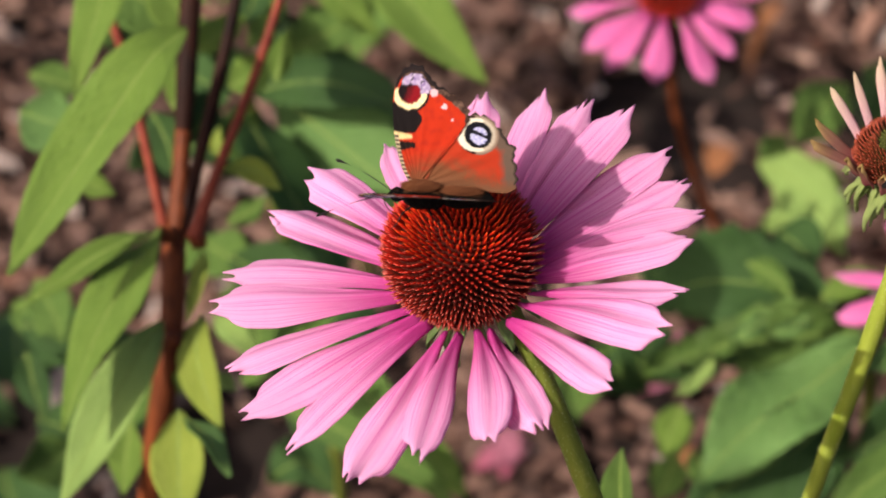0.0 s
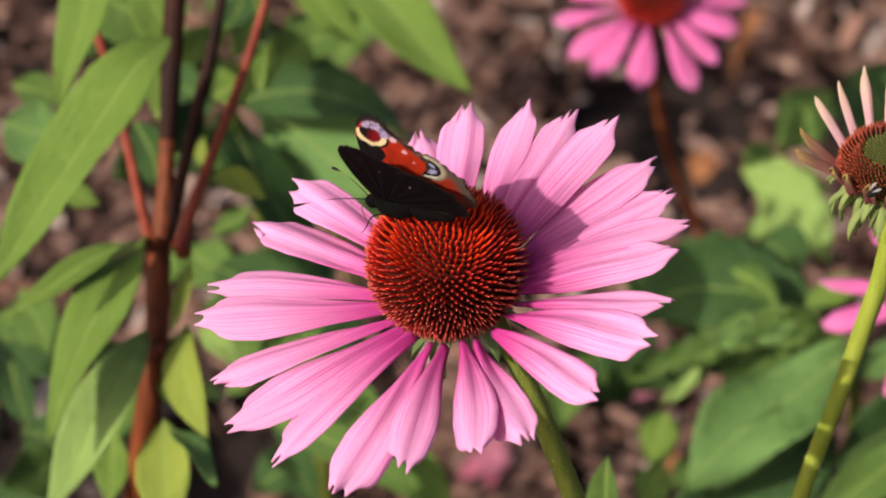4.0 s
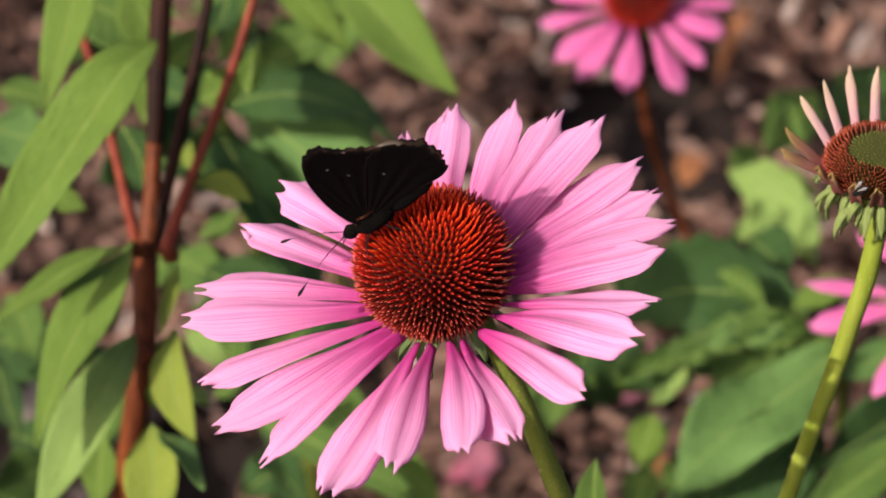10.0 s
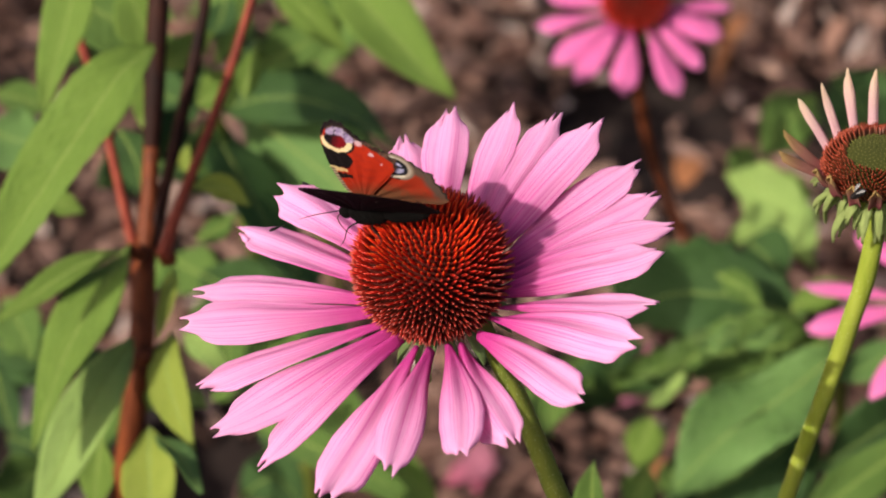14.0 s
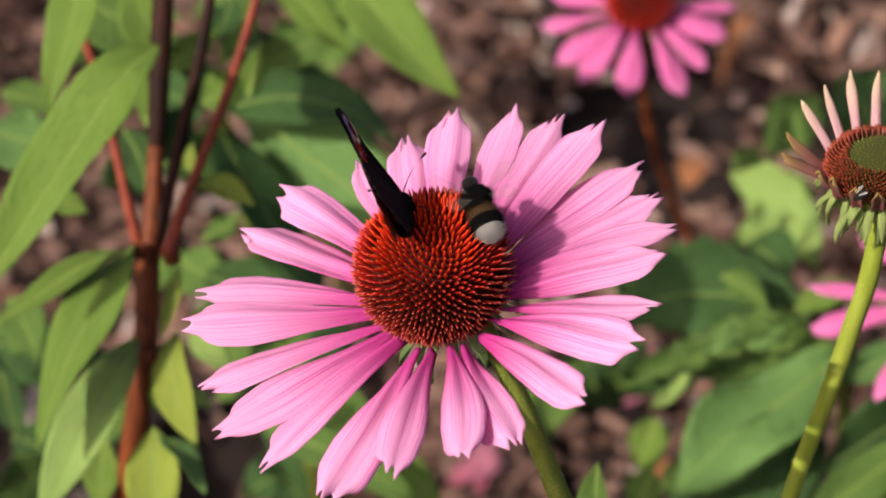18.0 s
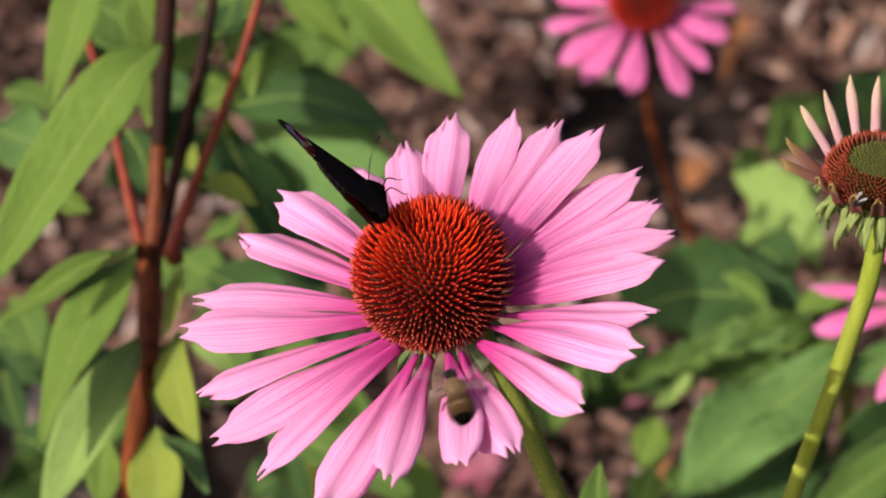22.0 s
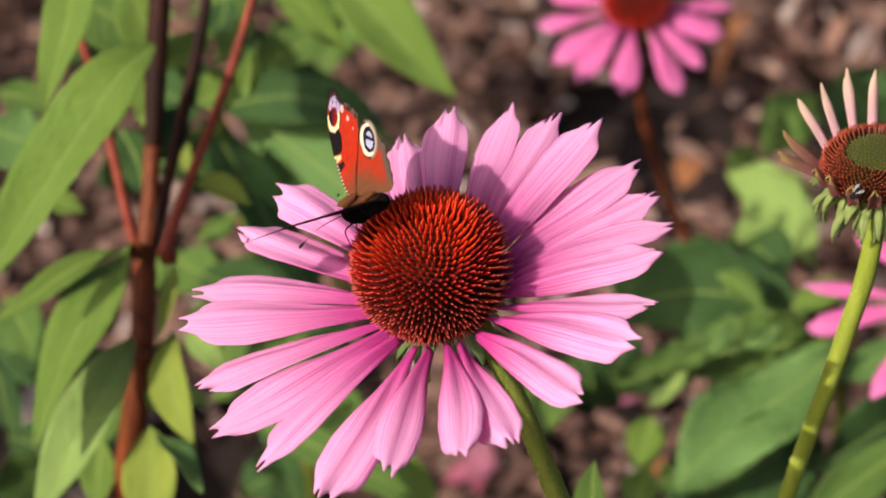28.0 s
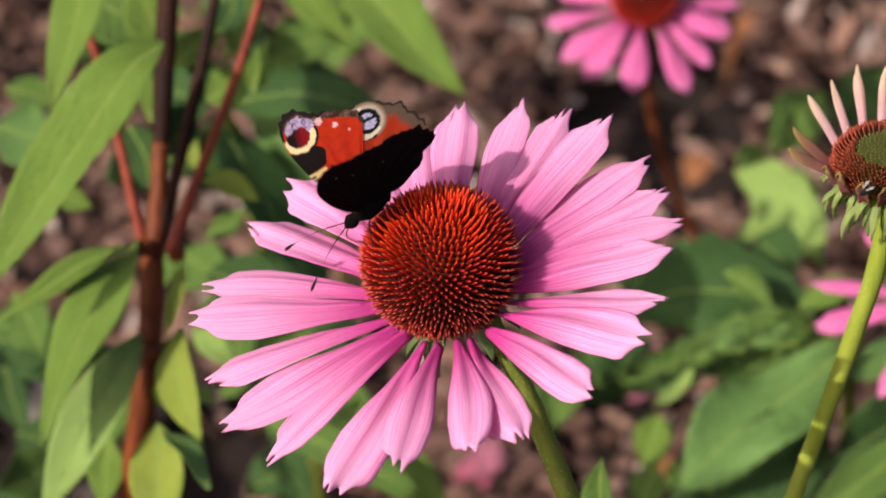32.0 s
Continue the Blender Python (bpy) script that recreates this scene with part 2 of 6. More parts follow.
CHIP, cn_, cl_, cb_ = material("bark_chip", 0.9, 0.15)
chip_info = cn_.new("ShaderNodeObjectInfo")
chip_tone = ramp(cn_, [(0.0, (0.05, 0.022, 0.015)), (0.35, (0.20, 0.09, 0.062)), (0.7, (0.36, 0.20, 0.145)), (0.9, (0.50, 0.33, 0.26)), (1.0, (0.68, 0.54, 0.47))])
cl_.new(chip_info.outputs["Random"], chip_tone.inputs[0])
chip_co = cn_.new("ShaderNodeTexCoord")
chip_map = cn_.new("ShaderNodeMapping")
chip_map.inputs["Scale"].default_value = (0.25, 1.6, 1.0)
cl_.new(chip_co.outputs["Object"], chip_map.inputs[0])
chip_grain = noise_tex(cn_, cl_, 420.0, 5, chip_map.outputs[0])
cl_.new(mix_rgb(cn_, cl_, math_node(cn_, cl_, "MULTIPLY", chip_grain.outputs[0], 0.7), chip_tone.outputs[0], (0.045, 0.024, 0.018)), cb_.inputs["Base Color"])
bump(cn_, cl_, cb_, chip_grain.outputs[0], 0.9, 0.002)


def pattern_material(name, rough, spec, dark=1.0):
    """Wing scales in the colours that the wing's own pattern gives."""
    m, n, l, b = material(name, rough, spec)
    at = n.new("ShaderNodeAttribute")
    at.attribute_name = "scales"
    x = noise_tex(n, l, 2500.0, 3)
    c = mix_rgb(n, l, math_node(n, l, "MULTIPLY", x.outputs[0], 0.35), at.outputs[0], (0.006, 0.004, 0.004))
    l.new(c, b.inputs["Base Color"])
    bump(n, l, b, x.outputs[0], 0.3, 0.0002)
    return m


WING = pattern_material("wing_scales", 0.85, 0.04)
FUR_BROWN = speckled("brown_fur", (0.05, 0.018, 0.008), (0.20, 0.078, 0.032), 900.0, 0.9, 0.0006)
_n, _l = FUR_BROWN.node_tree.nodes, FUR_BROWN.node_tree.links
_b = _n["Principled BSDF"]
_z = _n.new("ShaderNodeSeparateXYZ")
_l.new(_n.new("ShaderNodeTexCoord").outputs["Object"], _z.inputs[0])
_back = ramp(_n, [(0.0, (0, 0, 0)), (1.0, (1, 1, 1))])
_l.new(math_node(_n, _l, "MULTIPLY", math_node(_n, _l, "SUBTRACT", _z.outputs[2], 0.0015), 1100.0), _back.inputs[0])
_narrow = ramp(_n, [(0.0, (0, 0, 0)), (1.0, (1, 1, 1))])
_l.new(math_node(_n, _l, "MULTIPLY", math_node(_n, _l, "SUBTRACT", 0.0012, math_node(_n, _l, "ABSOLUTE", _z.outputs[1])), 2500.0), _narrow.inputs[0])
_l.new(mix_rgb(_n, _l, math_node(_n, _l, "MULTIPLY", _back.outputs[0], _narrow.outputs[0]), (0.004, 0.0035, 0.003), _b.inputs["Base Color"].links[0].from_socket), _b.inputs["Base Color"])
_b.inputs["Specular IOR Level"].default_value = 0.05
FUR_HAIR = speckled("brown_hair", (0.11, 0.036, 0.014), (0.30, 0.105, 0.042), 900.0, 0.9, 0.0004)
FUR_BLACK = speckled("black_fur", (0.002, 0.002, 0.002), (0.009, 0.008, 0.007), 900.0, 0.9, 0.0006)
FUR_BLACK.node_tree.nodes["Principled BSDF"].inputs["Specular IOR Level"].default_value = 0.04
FUR_WHITE = speckled("white_fur", (0.30, 0.27, 0.25), (0.58, 0.54, 0.51), 900.0, 0.9, 0.0006)
FUR_GOLD = speckled("golden_fur", (0.05, 0.025, 0.010), (0.15, 0.075, 0.030), 900.0, 0.9, 0.0006)
FUR_TAN = speckled("tan_fur", (0.14, 0.085, 0.042), (0.33, 0.22, 0.12), 900.0, 0.9, 0.0006)
AMBER = speckled("amber_shell", (0.05, 0.022, 0.008), (0.15, 0.075, 0.026), 700.0, 0.4, 0.0003)
BLACK_SHELL = speckled("black_shell", (0.006, 0.005, 0.005), (0.025, 0.02, 0.018), 800.0, 0.35, 0.0003)
GAUZE, gn_, gl_, gb_ = material("gauze_wing", 0.25, 0.5)
gb_.inputs["Base Color"].default_value = (0.30, 0.26, 0.21, 1)
gb_.inputs["Alpha"].default_value = 0.06

# ---- tools ----


def mesh_of(name, verts, faces, uvs=None, smooth=True, colors=None):
    me = bpy.data.meshes.new(name)
    me.from_pydata([tuple(v) for v in verts], [], faces)
    if uvs is not None:
        lay = me.uv_layers.new(name="UVMap")
        idx = np.empty(len(me.loops), dtype=np.int32)
        me.loops.foreach_get("vertex_index", idx)
        lay.data.foreach_set("uv", np.asarray(uvs, dtype=np.float32)[idx].ravel())
    if colors is not None:
        at = me.color_attributes.new("scales", "FLOAT_COLOR", "POINT")
        at.data.foreach_set("color", np.asarray(colors, dtype=np.float32).ravel())
    if smooth:
        me.polygons.foreach_set("use_smooth", [True] * len(me.polygons))
    me.update()
    return me


def part(name, me, mat, parent, label="", m=None):
    ob = new(name, me)
    if isinstance(mat, (list, tuple)):
        for k in mat:
            me.materials.append(k)
    elif not me.materials:
        me.materials.append(mat)
    ob.parent = parent
    if m is not None:
        ob.matrix_basis = m
    return tagged(ob, label)


def thing(name, label, category, m=None, group="", kind=""):
    ob = new(name)
    ob.empty_display_size = 0.01
    if m is not None:
        ob.matrix_basis = m
    return tagged(ob, label, category, group, kind)


def sheet(name, fn, nu, nv, thick, m=None):
    """A thin closed skin over the surface fn(u, v), u from -1 to 1 across and v from 0 to 1 along."""
    us, vs = np.linspace(-1, 1, nu), np.linspace(0, 1, nv)
    P = np.array([[fn(u, v) for u in us] for v in vs], dtype=float)
    du, dv = np.gradient(P, axis=1), np.gradient(P, axis=0)
    N = np.cross(dv, du)
    N /= np.linalg.norm(N, axis=2, keepdims=True) + 1e-12
    N = -N
    edge = np.minimum(1.0, 0.35 + 3 * (1 - np.abs(us)))[None, :, None]
    top, bot = P + N * thick / 2 * edge, P - N * thick / 2 * edge
    V = np.concatenate([top.reshape(-1, 3), bot.reshape(-1, 3)])
    uv = np.array([[(u + 1) / 2, v] for v in vs for u in us])
    k = nu * nv
    F = []
    for j in range(nv - 1):
        for i in range(nu - 1):
            a = j * nu + i
            F.append((a, a + 1, a + nu + 1, a + nu))
            F.append((k + a, k + a + nu, k + a + nu + 1, k + a + 1))
    ring = [i for i in range(nu)] + [j * nu + nu - 1 for j in range(1, nv)] + [(nv - 1) * nu + i for i in range(nu - 2, -1, -1)] + [j * nu for j in range(nv - 2, 0, -1)]
    for a, b in zip(ring, ring[1:] + ring[:1]):
        F.append((b, a, k + a, k + b))
    if m is not None:
        V = [m @ Vector(v) for v in V]
    return mesh_of(name, V, F, np.concatenate([uv, uv]))


def spline(points, n):
    """Points along a smooth line through the given ones, with as many values each; uneven gaps do no harm."""
    P = np.array(points, dtype=float)
    k = min(3, P.shape[1])
    gap = np.maximum(np.linalg.norm(np.diff(P[:, :k], axis=0), axis=1), 1e-9)
    slope = np.diff(P, axis=0) / gap[:, None]
    T = np.empty_like(P)
    T[0], T[-1] = slope[0], slope[-1]
    for i in range(1, len(P) - 1):
        T[i] = (slope[i - 1] * gap[i] + slope[i] * gap[i - 1]) / (gap[i - 1] + gap[i])
    out = []
    for i in range(len(P) - 1):
        for t in np.linspace(0, 1, n, endpoint=False):
            a, b = t * t * (3 - 2 * t), t * (1 - t)
            out.append(P[i] * (1 - a) + P[i + 1] * a + gap[i] * b * ((1 - t) * T[i] - t * T[i + 1]))
    out.append(P[-1])
    return np.array(out)


def tube(name, rows, sides=12, n=8, wobble=0.0, ribs=0.0):
    """A round stem through rows of x, y, z, radius."""
    S = spline(rows, n)
    V, F, uv = [], [], []
    tang = np.gradient(S[:, :3], axis=0)
    a = Vector(tang[0]).normalized().orthogonal().normalized()
    for i, s in enumerate(S):
        t = Vector(tang[i]).normalized()
        a = (a - t * a.dot(t)).normalized()
        b = t.cross(a)
        for j in range(sides):
            an = 2 * math.pi * j / sides
            r = s[3] * (1 + wobble * noise.noise(Vector((i * 0.4, math.cos(an), math.sin(an)))) + ribs * math.cos(an * 6))
            V.append(Vector(s[:3]) + a * r * math.cos(an) + b * r * math.sin(an))
            uv.append((j / sides, i / len(S)))
    for i in range(len(S) - 1):
        for j in range(sides):
            k = (j + 1) % sides
            F.append((i * sides + j, i * sides + k, (i + 1) * sides + k, (i + 1) * sides + j))
    F.append(tuple(range(sides))[::-1])
    F.append(tuple((len(S) - 1) * sides + j for j in range(sides)))
    return mesh_of(name, V, F, uv)


def lathe(name, rows, sides=20, squash=1.0, lump=0.0, scale=300.0):
    """A body turned about the x axis: rows of x, radius."""
    S = spline(rows, 5)
    V, F = [], []
    for x, r in S:
        for j in range(sides):
            an = 2 * math.pi * j / sides
            p = Vector((x, r * math.cos(an), r * math.sin(an) * squash))
            V.append(p * 1.0 + Vector((0, p.y, p.z)) * lump * noise.noise(p * scale))
    for i in range(len(S) - 1):
        for j in range(sides):
            k = (j + 1) % sides
            F.append((i * sides + j, (i + 1) * sides + j, (i + 1) * sides + k, i * sides + k))
    F.append(tuple(range(sides)))
    F.append(tuple((len(S) - 1) * sides + j for j in range(sides))[::-1])
    return mesh_of(name, V, F)


def interp(x, xs, ys):
    return float(np.interp(x, xs, ys))


def petal_mesh(name, length, width, arch, teeth, seed, m, thick=0.0004, cup=0.12, roll=0.0, ridge=0.04, profile=((0, 0.1, 0.28, 0.48, 0.66, 0.82, 0.92, 1), (0.17, 0.27, 0.53, 0.84, 1.02, 0.94, 0.70, 0.38)), nu=15, nv=28):
    rnd = random.Random(seed)
    ph, ph2 = rnd.uniform(0, 6), rnd.uniform(0, 6)
    skew, depth, off = rnd.uniform(-0.03, 0.03), rnd.uniform(0.05, 0.10), rnd.uniform(-0.12, 0.12)

    def fn(u, v):
        w = width / 2 * interp(v, *profile)
        end = max(0.0, (v - 0.78) / 0.22) ** 2
        cut = (depth * abs(math.sin(math.pi * teeth * ((u + 1) / 2 + off * (1 - u * u)) + math.pi / 2)) + 0.05 * u * u + 0.05 * u * math.sin(ph)) * end
        x = length * (v - cut)
        y = w * u * (1 + 0.05 * math.sin(7 * v + ph)) + length * skew * math.sin(math.pi * v)
        z = arch * length * 4 * v * (1 - v) * 0.25
        z += width * (-cup * u * u + ridge * math.cos(1.7 * math.pi * u + 0.35 * ph2) * min(1, v * 3) * (1.15 - 0.5 * v) + roll * u * v)
        z += width * 0.03 * math.sin(9 * v + ph2 + 2 * u) + width * 0.10 * u * math.sin(2.4 * v + ph)
        return (x, y, z)

    return sheet(name, fn, nu, nv, thick, m)


midlines = {}


def leaf_mesh(name, base, tip, width, face, bend=0.12, fold=0.25, teeth=0, seed=0, wave=0.05, nu=11, nv=30, widest=0.42, curl=0.0, quilt=0.012):
    """A leaf from base to tip; face: the way that its upper side looks."""
    base, tip, face = Vector(base), Vector(tip), Vector(face)
    ax = tip - base
    length = ax.length
    ax.normalize()
    side = face.cross(ax).normalized()
    up = ax.cross(side).normalized()
    rnd = random.Random(seed)
    ph, ph2 = rnd.uniform(0, 6), rnd.uniform(0, 6)

    def fn(u, v):
        if v < widest:
            w = math.sin(math.pi / 2 * v / widest) ** 0.85
        else:
            w = math.cos(math.pi / 2 * (v - widest) / (1 - widest)) ** 1.1
        w = width / 2 * (0.03 + 0.97 * w)
        if teeth:
            w *= 1 + 0.07 * (abs(u) ** 4) * (2 * ((v * teeth) % 1.0) - 1) * -1
        x = length * v
        y = w * u + length * 0.05 * math.sin(math.pi * v + ph)* math.sin(ph2)
        z = bend * length * 4 * v * (1 - v) + fold * w * abs(u) ** 1.3 - curl * w * u * u
        z += wave * width * math.sin(11 * v + ph + (2 if u > 0 else 0)) * u * u
        z += quilt * width * math.cos(2 * math.pi * (13 * v - 3 * abs(u))) * min(1.0, 4 * abs(u)) * (1 + noise.noise(Vector((u * 3, v * 9, ph))))
        p = base + ax * x + side * y + up * z
        return (p.x, p.y, p.z)

    me = sheet(name, fn, nu, nv, 0.00045)
    midlines[me.name] = [fn(0, v) for v in (0.0, 0.15, 0.32, 0.5, 0.68, 0.84, 0.96)], up, width
    return me


def leaf_on(plant, mat, *args, **more):
    """A leaf with its raised midrib, as a part of a plant."""
    me = leaf_mesh("leaf", *args, **more)
    leaf = part("leaf", me, mat, plant)
    line, up, width = midlines[me.name]
    r = max(0.0004, width * 0.012)
    part("midrib", tube("midrib", [(*(Vector(p) + up * 0.0002), r * (1 - 0.11 * i)) for i, p in enumerate(line)], 6, 4), VEIN, leaf)


def leaf_along(plant, mat, line, width, face, fold=0.22, teeth=0, seed=0, wave=0.06, widest=0.42, quilt=0.012, nu=13, nv=34):
    """A leaf whose midrib follows a bent line of points; face: the way that its upper side looks."""
    rnd = random.Random(seed)
    ph = rnd.uniform(0, 6)
    mid = spline(line, 24)
    gap = np.concatenate([[0], np.cumsum(np.linalg.norm(np.diff(mid, axis=0), axis=1))])
    face = Vector(face).normalized()

    def at(v):
        g = max(0.0, min(1.0, v)) * gap[-1]
        return Vector([float(np.interp(g, gap, mid[:, k])) for k in range(3)])

    def fn(u, v):
        ax = (at(v + 0.03) - at(v - 0.03)).normalized()
        side = face.cross(ax).normalized()
        up = ax.cross(side).normalized()
        if v < widest:
            w = math.sin(math.pi / 2 * v / widest) ** 0.85
        else:
            w = math.cos(math.pi / 2 * (v - widest) / (1 - widest)) ** 1.05
        w = width / 2 * (0.03 + 0.97 * w) * (1 + 0.05 * noise.noise(Vector((v * 5, ph, 1 if u > 0 else 3))))
        if teeth:
            w *= 1 + 0.10 * (abs(u) ** 4) * (1 - 2 * ((v * teeth) % 1.0))
        z = fold * w * abs(u) ** 1.3 + wave * width * math.sin(9 * v + ph + (2 if u > 0 else 0)) * u * u
        z += quilt * width * math.cos(2 * math.pi * (13 * v - 3 * abs(u))) * min(1.0, 4 * abs(u)) * (1 + noise.noise(Vector((u * 3, v * 9, ph))))
        return tuple(at(v) + side * (w * u) + up * z)

    leaf = part("leaf", sheet("leaf", fn, nu, nv, 0.00045), mat, plant)
    r = max(0.0004, width * 0.012)
    top = face * 0.0002
    part("midrib", tube("midrib", [(*(Vector(fn(0, v)) + top), r * (1 - 0.11 * i)) for i, v in enumerate((0.0, 0.15, 0.32, 0.5, 0.68, 0.84, 0.96))], 6, 4), VEIN, leaf)


# ---- ground ----
gv, gf = [], []
NG = 60
for j in range(NG + 1):
    for i in range(NG + 1):
        x, y = (i / NG - 0.5), (j / NG - 0.5)
        x, y = 60 * abs(x) ** 2.6 * math.copysign(6, x), 60 * abs(y) ** 2.6 * math.copysign(6, y) + 0.8
        d = math.hypot(x, y - 0.8)
        z = (0.012 * noise.noise(Vector((x * 6, y * 6, 0))) + 0.02 * noise.noise(Vector((x * 1.4, y * 1.4, 3)))) if d < 20 else 0
        gv.append((x, y, z - 0.012))
for j in range(NG):
    for i in range(NG):
        a = j * (NG + 1) + i
        gf.append((a, a + 1, a + NG + 2, a + NG + 1))
ground = part("ground", mesh_of("ground", gv, gf), SOIL, None)
tagged(ground, "dark bare soil of a flower bed", "ground", kind="structure")


# chip-free patches, dark soil standing in for plant shade: centre and half widths
SHADE_BARE = [(0.155, 1.02, 0.075, 0.10), (0.31, 1.02, 0.07, 0.10), (-0.14, 0.69, 0.05, 0.07), (-0.25, 0.68, 0.06, 0.05)]


def mulch(count, x0, x1, y0, y1, seed):
    rnd = random.Random(seed)
    V, F = [], []
    for _ in range(count):
        c = Vector((rnd.uniform(x0, x1), rnd.uniform(y0, y1), 0))
        big = rnd.random() ** 2
        if any(((c.x - bx) / rx) ** 2 + ((c.y - by) / ry) ** 2 < rnd.uniform(0.5, 1.2) for bx, by, rx, ry in SHADE_BARE) and rnd.random() < 0.95:
            continue
        l, w, h = 0.010 + 0.034 * big, 0.004 + 0.011 * rnd.random() * (0.4 + big), 0.0015 + 0.005 * rnd.random()
        c.z = 0.004 + 0.022 * rnd.random() ** 1.6 + 0.02 * noise.noise(Vector((c.x * 1.4, c.y * 1.4, 3)))
        m = Matrix.Translation(c) @ Euler((rnd.gauss(0, 0.35), rnd.gauss(0, 0.35), rnd.uniform(0, 6.3))).to_matrix().to_4x4()
        k = len(V)
        for sz in (-1, 1):
            for sx, sy in ((-1, -0.7), (0.1, -1), (1, -0.5), (0.9, 0.6), (-0.2, 1), (-1, 0.5)):
                p = Vector((sx * l / 2 * rnd.uniform(0.75, 1.1), sy * w / 2 * rnd.uniform(0.7, 1.15), sz * h / 2 + h * rnd.uniform(-0.4, 0.4)))
                V.append(m @ p)
        F += [(k + 5, k + 4, k + 3, k + 2, k + 1, k), tuple(range(k + 6, k + 12))]
        F += [(k + i, k + (i + 1) % 6, k + 6 + (i + 1) % 6, k + 6 + i) for i in range(6)]
    return mesh_of("bark_mulch", V, F, smooth=False)


mulch_ob = part("bark_mulch", mulch(15000, -0.62, 0.78, 0.25, 1.75, 5), MULCH, None)
tagged(mulch_ob, "loose brown bark chips strewn over the bed", "mulch", kind="stuff")
wide_mulch = part("bark_mulch", mulch(15000, -2.6, 2.6, -1.6, 3.9, 6), MULCH, None)
tagged(wide_mulch, "loose brown bark chips over the rest of the bed", "mulch", kind="stuff")

# larger chips that can be told apart
chip_rnd = random.Random(17)
chip_meshes = []
for v in range(7):
    V, F = [], []
    for sz in (-1, 1):
        for sx, sy in ((-1, -0.6), (-0.5, -0.9), (0.4, -1), (1, -0.5), (0.95, 0.5), (0.3, 1), (-0.4, 0.85), (-1, 0.4)):
            V.append((sx * 0.016 * chip_rnd.uniform(0.8, 1.1), sy * 0.0055 * chip_rnd.uniform(0.7, 1.2), sz * 0.0022 + 0.0014 * chip_rnd.uniform(-1, 1)))
    F = [tuple(range(7, -1, -1)), tuple(range(8, 16))] + [(i, (i + 1) % 8, 8 + (i + 1) % 8, 8 + i) for i in range(8)]
    chip_meshes.append(mesh_of("bark_chip", V, F, smooth=False))
for i in range(170):
    c = (chip_rnd.uniform(-0.42, 0.50), chip_rnd.uniform(0.62, 1.30))
    if any(((c[0] - bx) / rx) ** 2 + ((c[1] - by) / ry) ** 2 < 1 for bx, by, rx, ry in SHADE_BARE):
        continue
    m = pose(*c, 0.020 + 0.02 * noise.noise(Vector((c[0] * 1.4, c[1] * 1.4, 3))), chip_rnd.gauss(0, 9), chip_rnd.gauss(0, 9), chip_rnd.uniform(0, 360)) @ Matrix.Scale(chip_rnd.uniform(0.6, 1.25), 4)
    chip = part("bark_chip", chip_meshes[i % 7], CHIP, None, m=m)
    tagged(chip, "rough brown bark chip lying on the bed", "bark chip", "bark chips")

# ---- coneflowers ----


def spines(name, radius, count, low, top_t, size, seed, lean=0.25, m=None, only=None, wide=1.0):
    """Stiff spines in a spiral over a dome about the z axis."""
    rnd = random.Random(seed)
    V, F, uv = [], [], []
    ga = math.pi * (3 - math.sqrt(5))
    for i in range(count):
        c = 1 - (i + 0.5) / count * (1 - low)
        if only and not only(c):
            continue
        s = math.sqrt(max(0, 1 - c * c))
        an = i * ga
        nrm = Vector((s * math.cos(an), s * math.sin(an), c))
        p = nrm * radius
        d = (nrm + Vector((0, 0, lean * s)) + Vector((rnd.gauss(0, 0.06), rnd.gauss(0, 0.06), rnd.gauss(0, 0.06)))).normalized()
        a = d.cross(Vector((0.3, 0.2, 1))).normalized()
        b = d.cross(a)
        ln = size * rnd.uniform(0.85, 1.12) * interp(c, (-0.6, 0.2, 0.85, 1.0), (0.8, 1.0, 0.85, 0.6))
        wd = size * 0.135 * wide
        k = len(V)
        for t, r in ((-0.15, 1.0), (0.4, 0.95), (0.75, 0.6)):
            for q in range(5):
                ang = 2 * math.pi * q / 5
                V.append(p + d * ln * t + (a * math.cos(ang) + b * math.sin(ang)) * wd * r)
                uv.append((q / 5, max(0, t)))
        V.append(p + d * ln)
        uv.append((0.5, 1.0))
        for t in range(2):
            for q in range(5):
                F.append((k + t * 5 + q, k + t * 5 + (q + 1) % 5, k + t * 5 + 5 + (q + 1) % 5, k + t * 5 + 5 + q))
        F += [(k + 10 + q, k + 10 + (q + 1) % 5, k + 15) for q in range(5)]
    if m is not None:
        V = [m @ v for v in V]
    return mesh_of(name, V, F, uv)


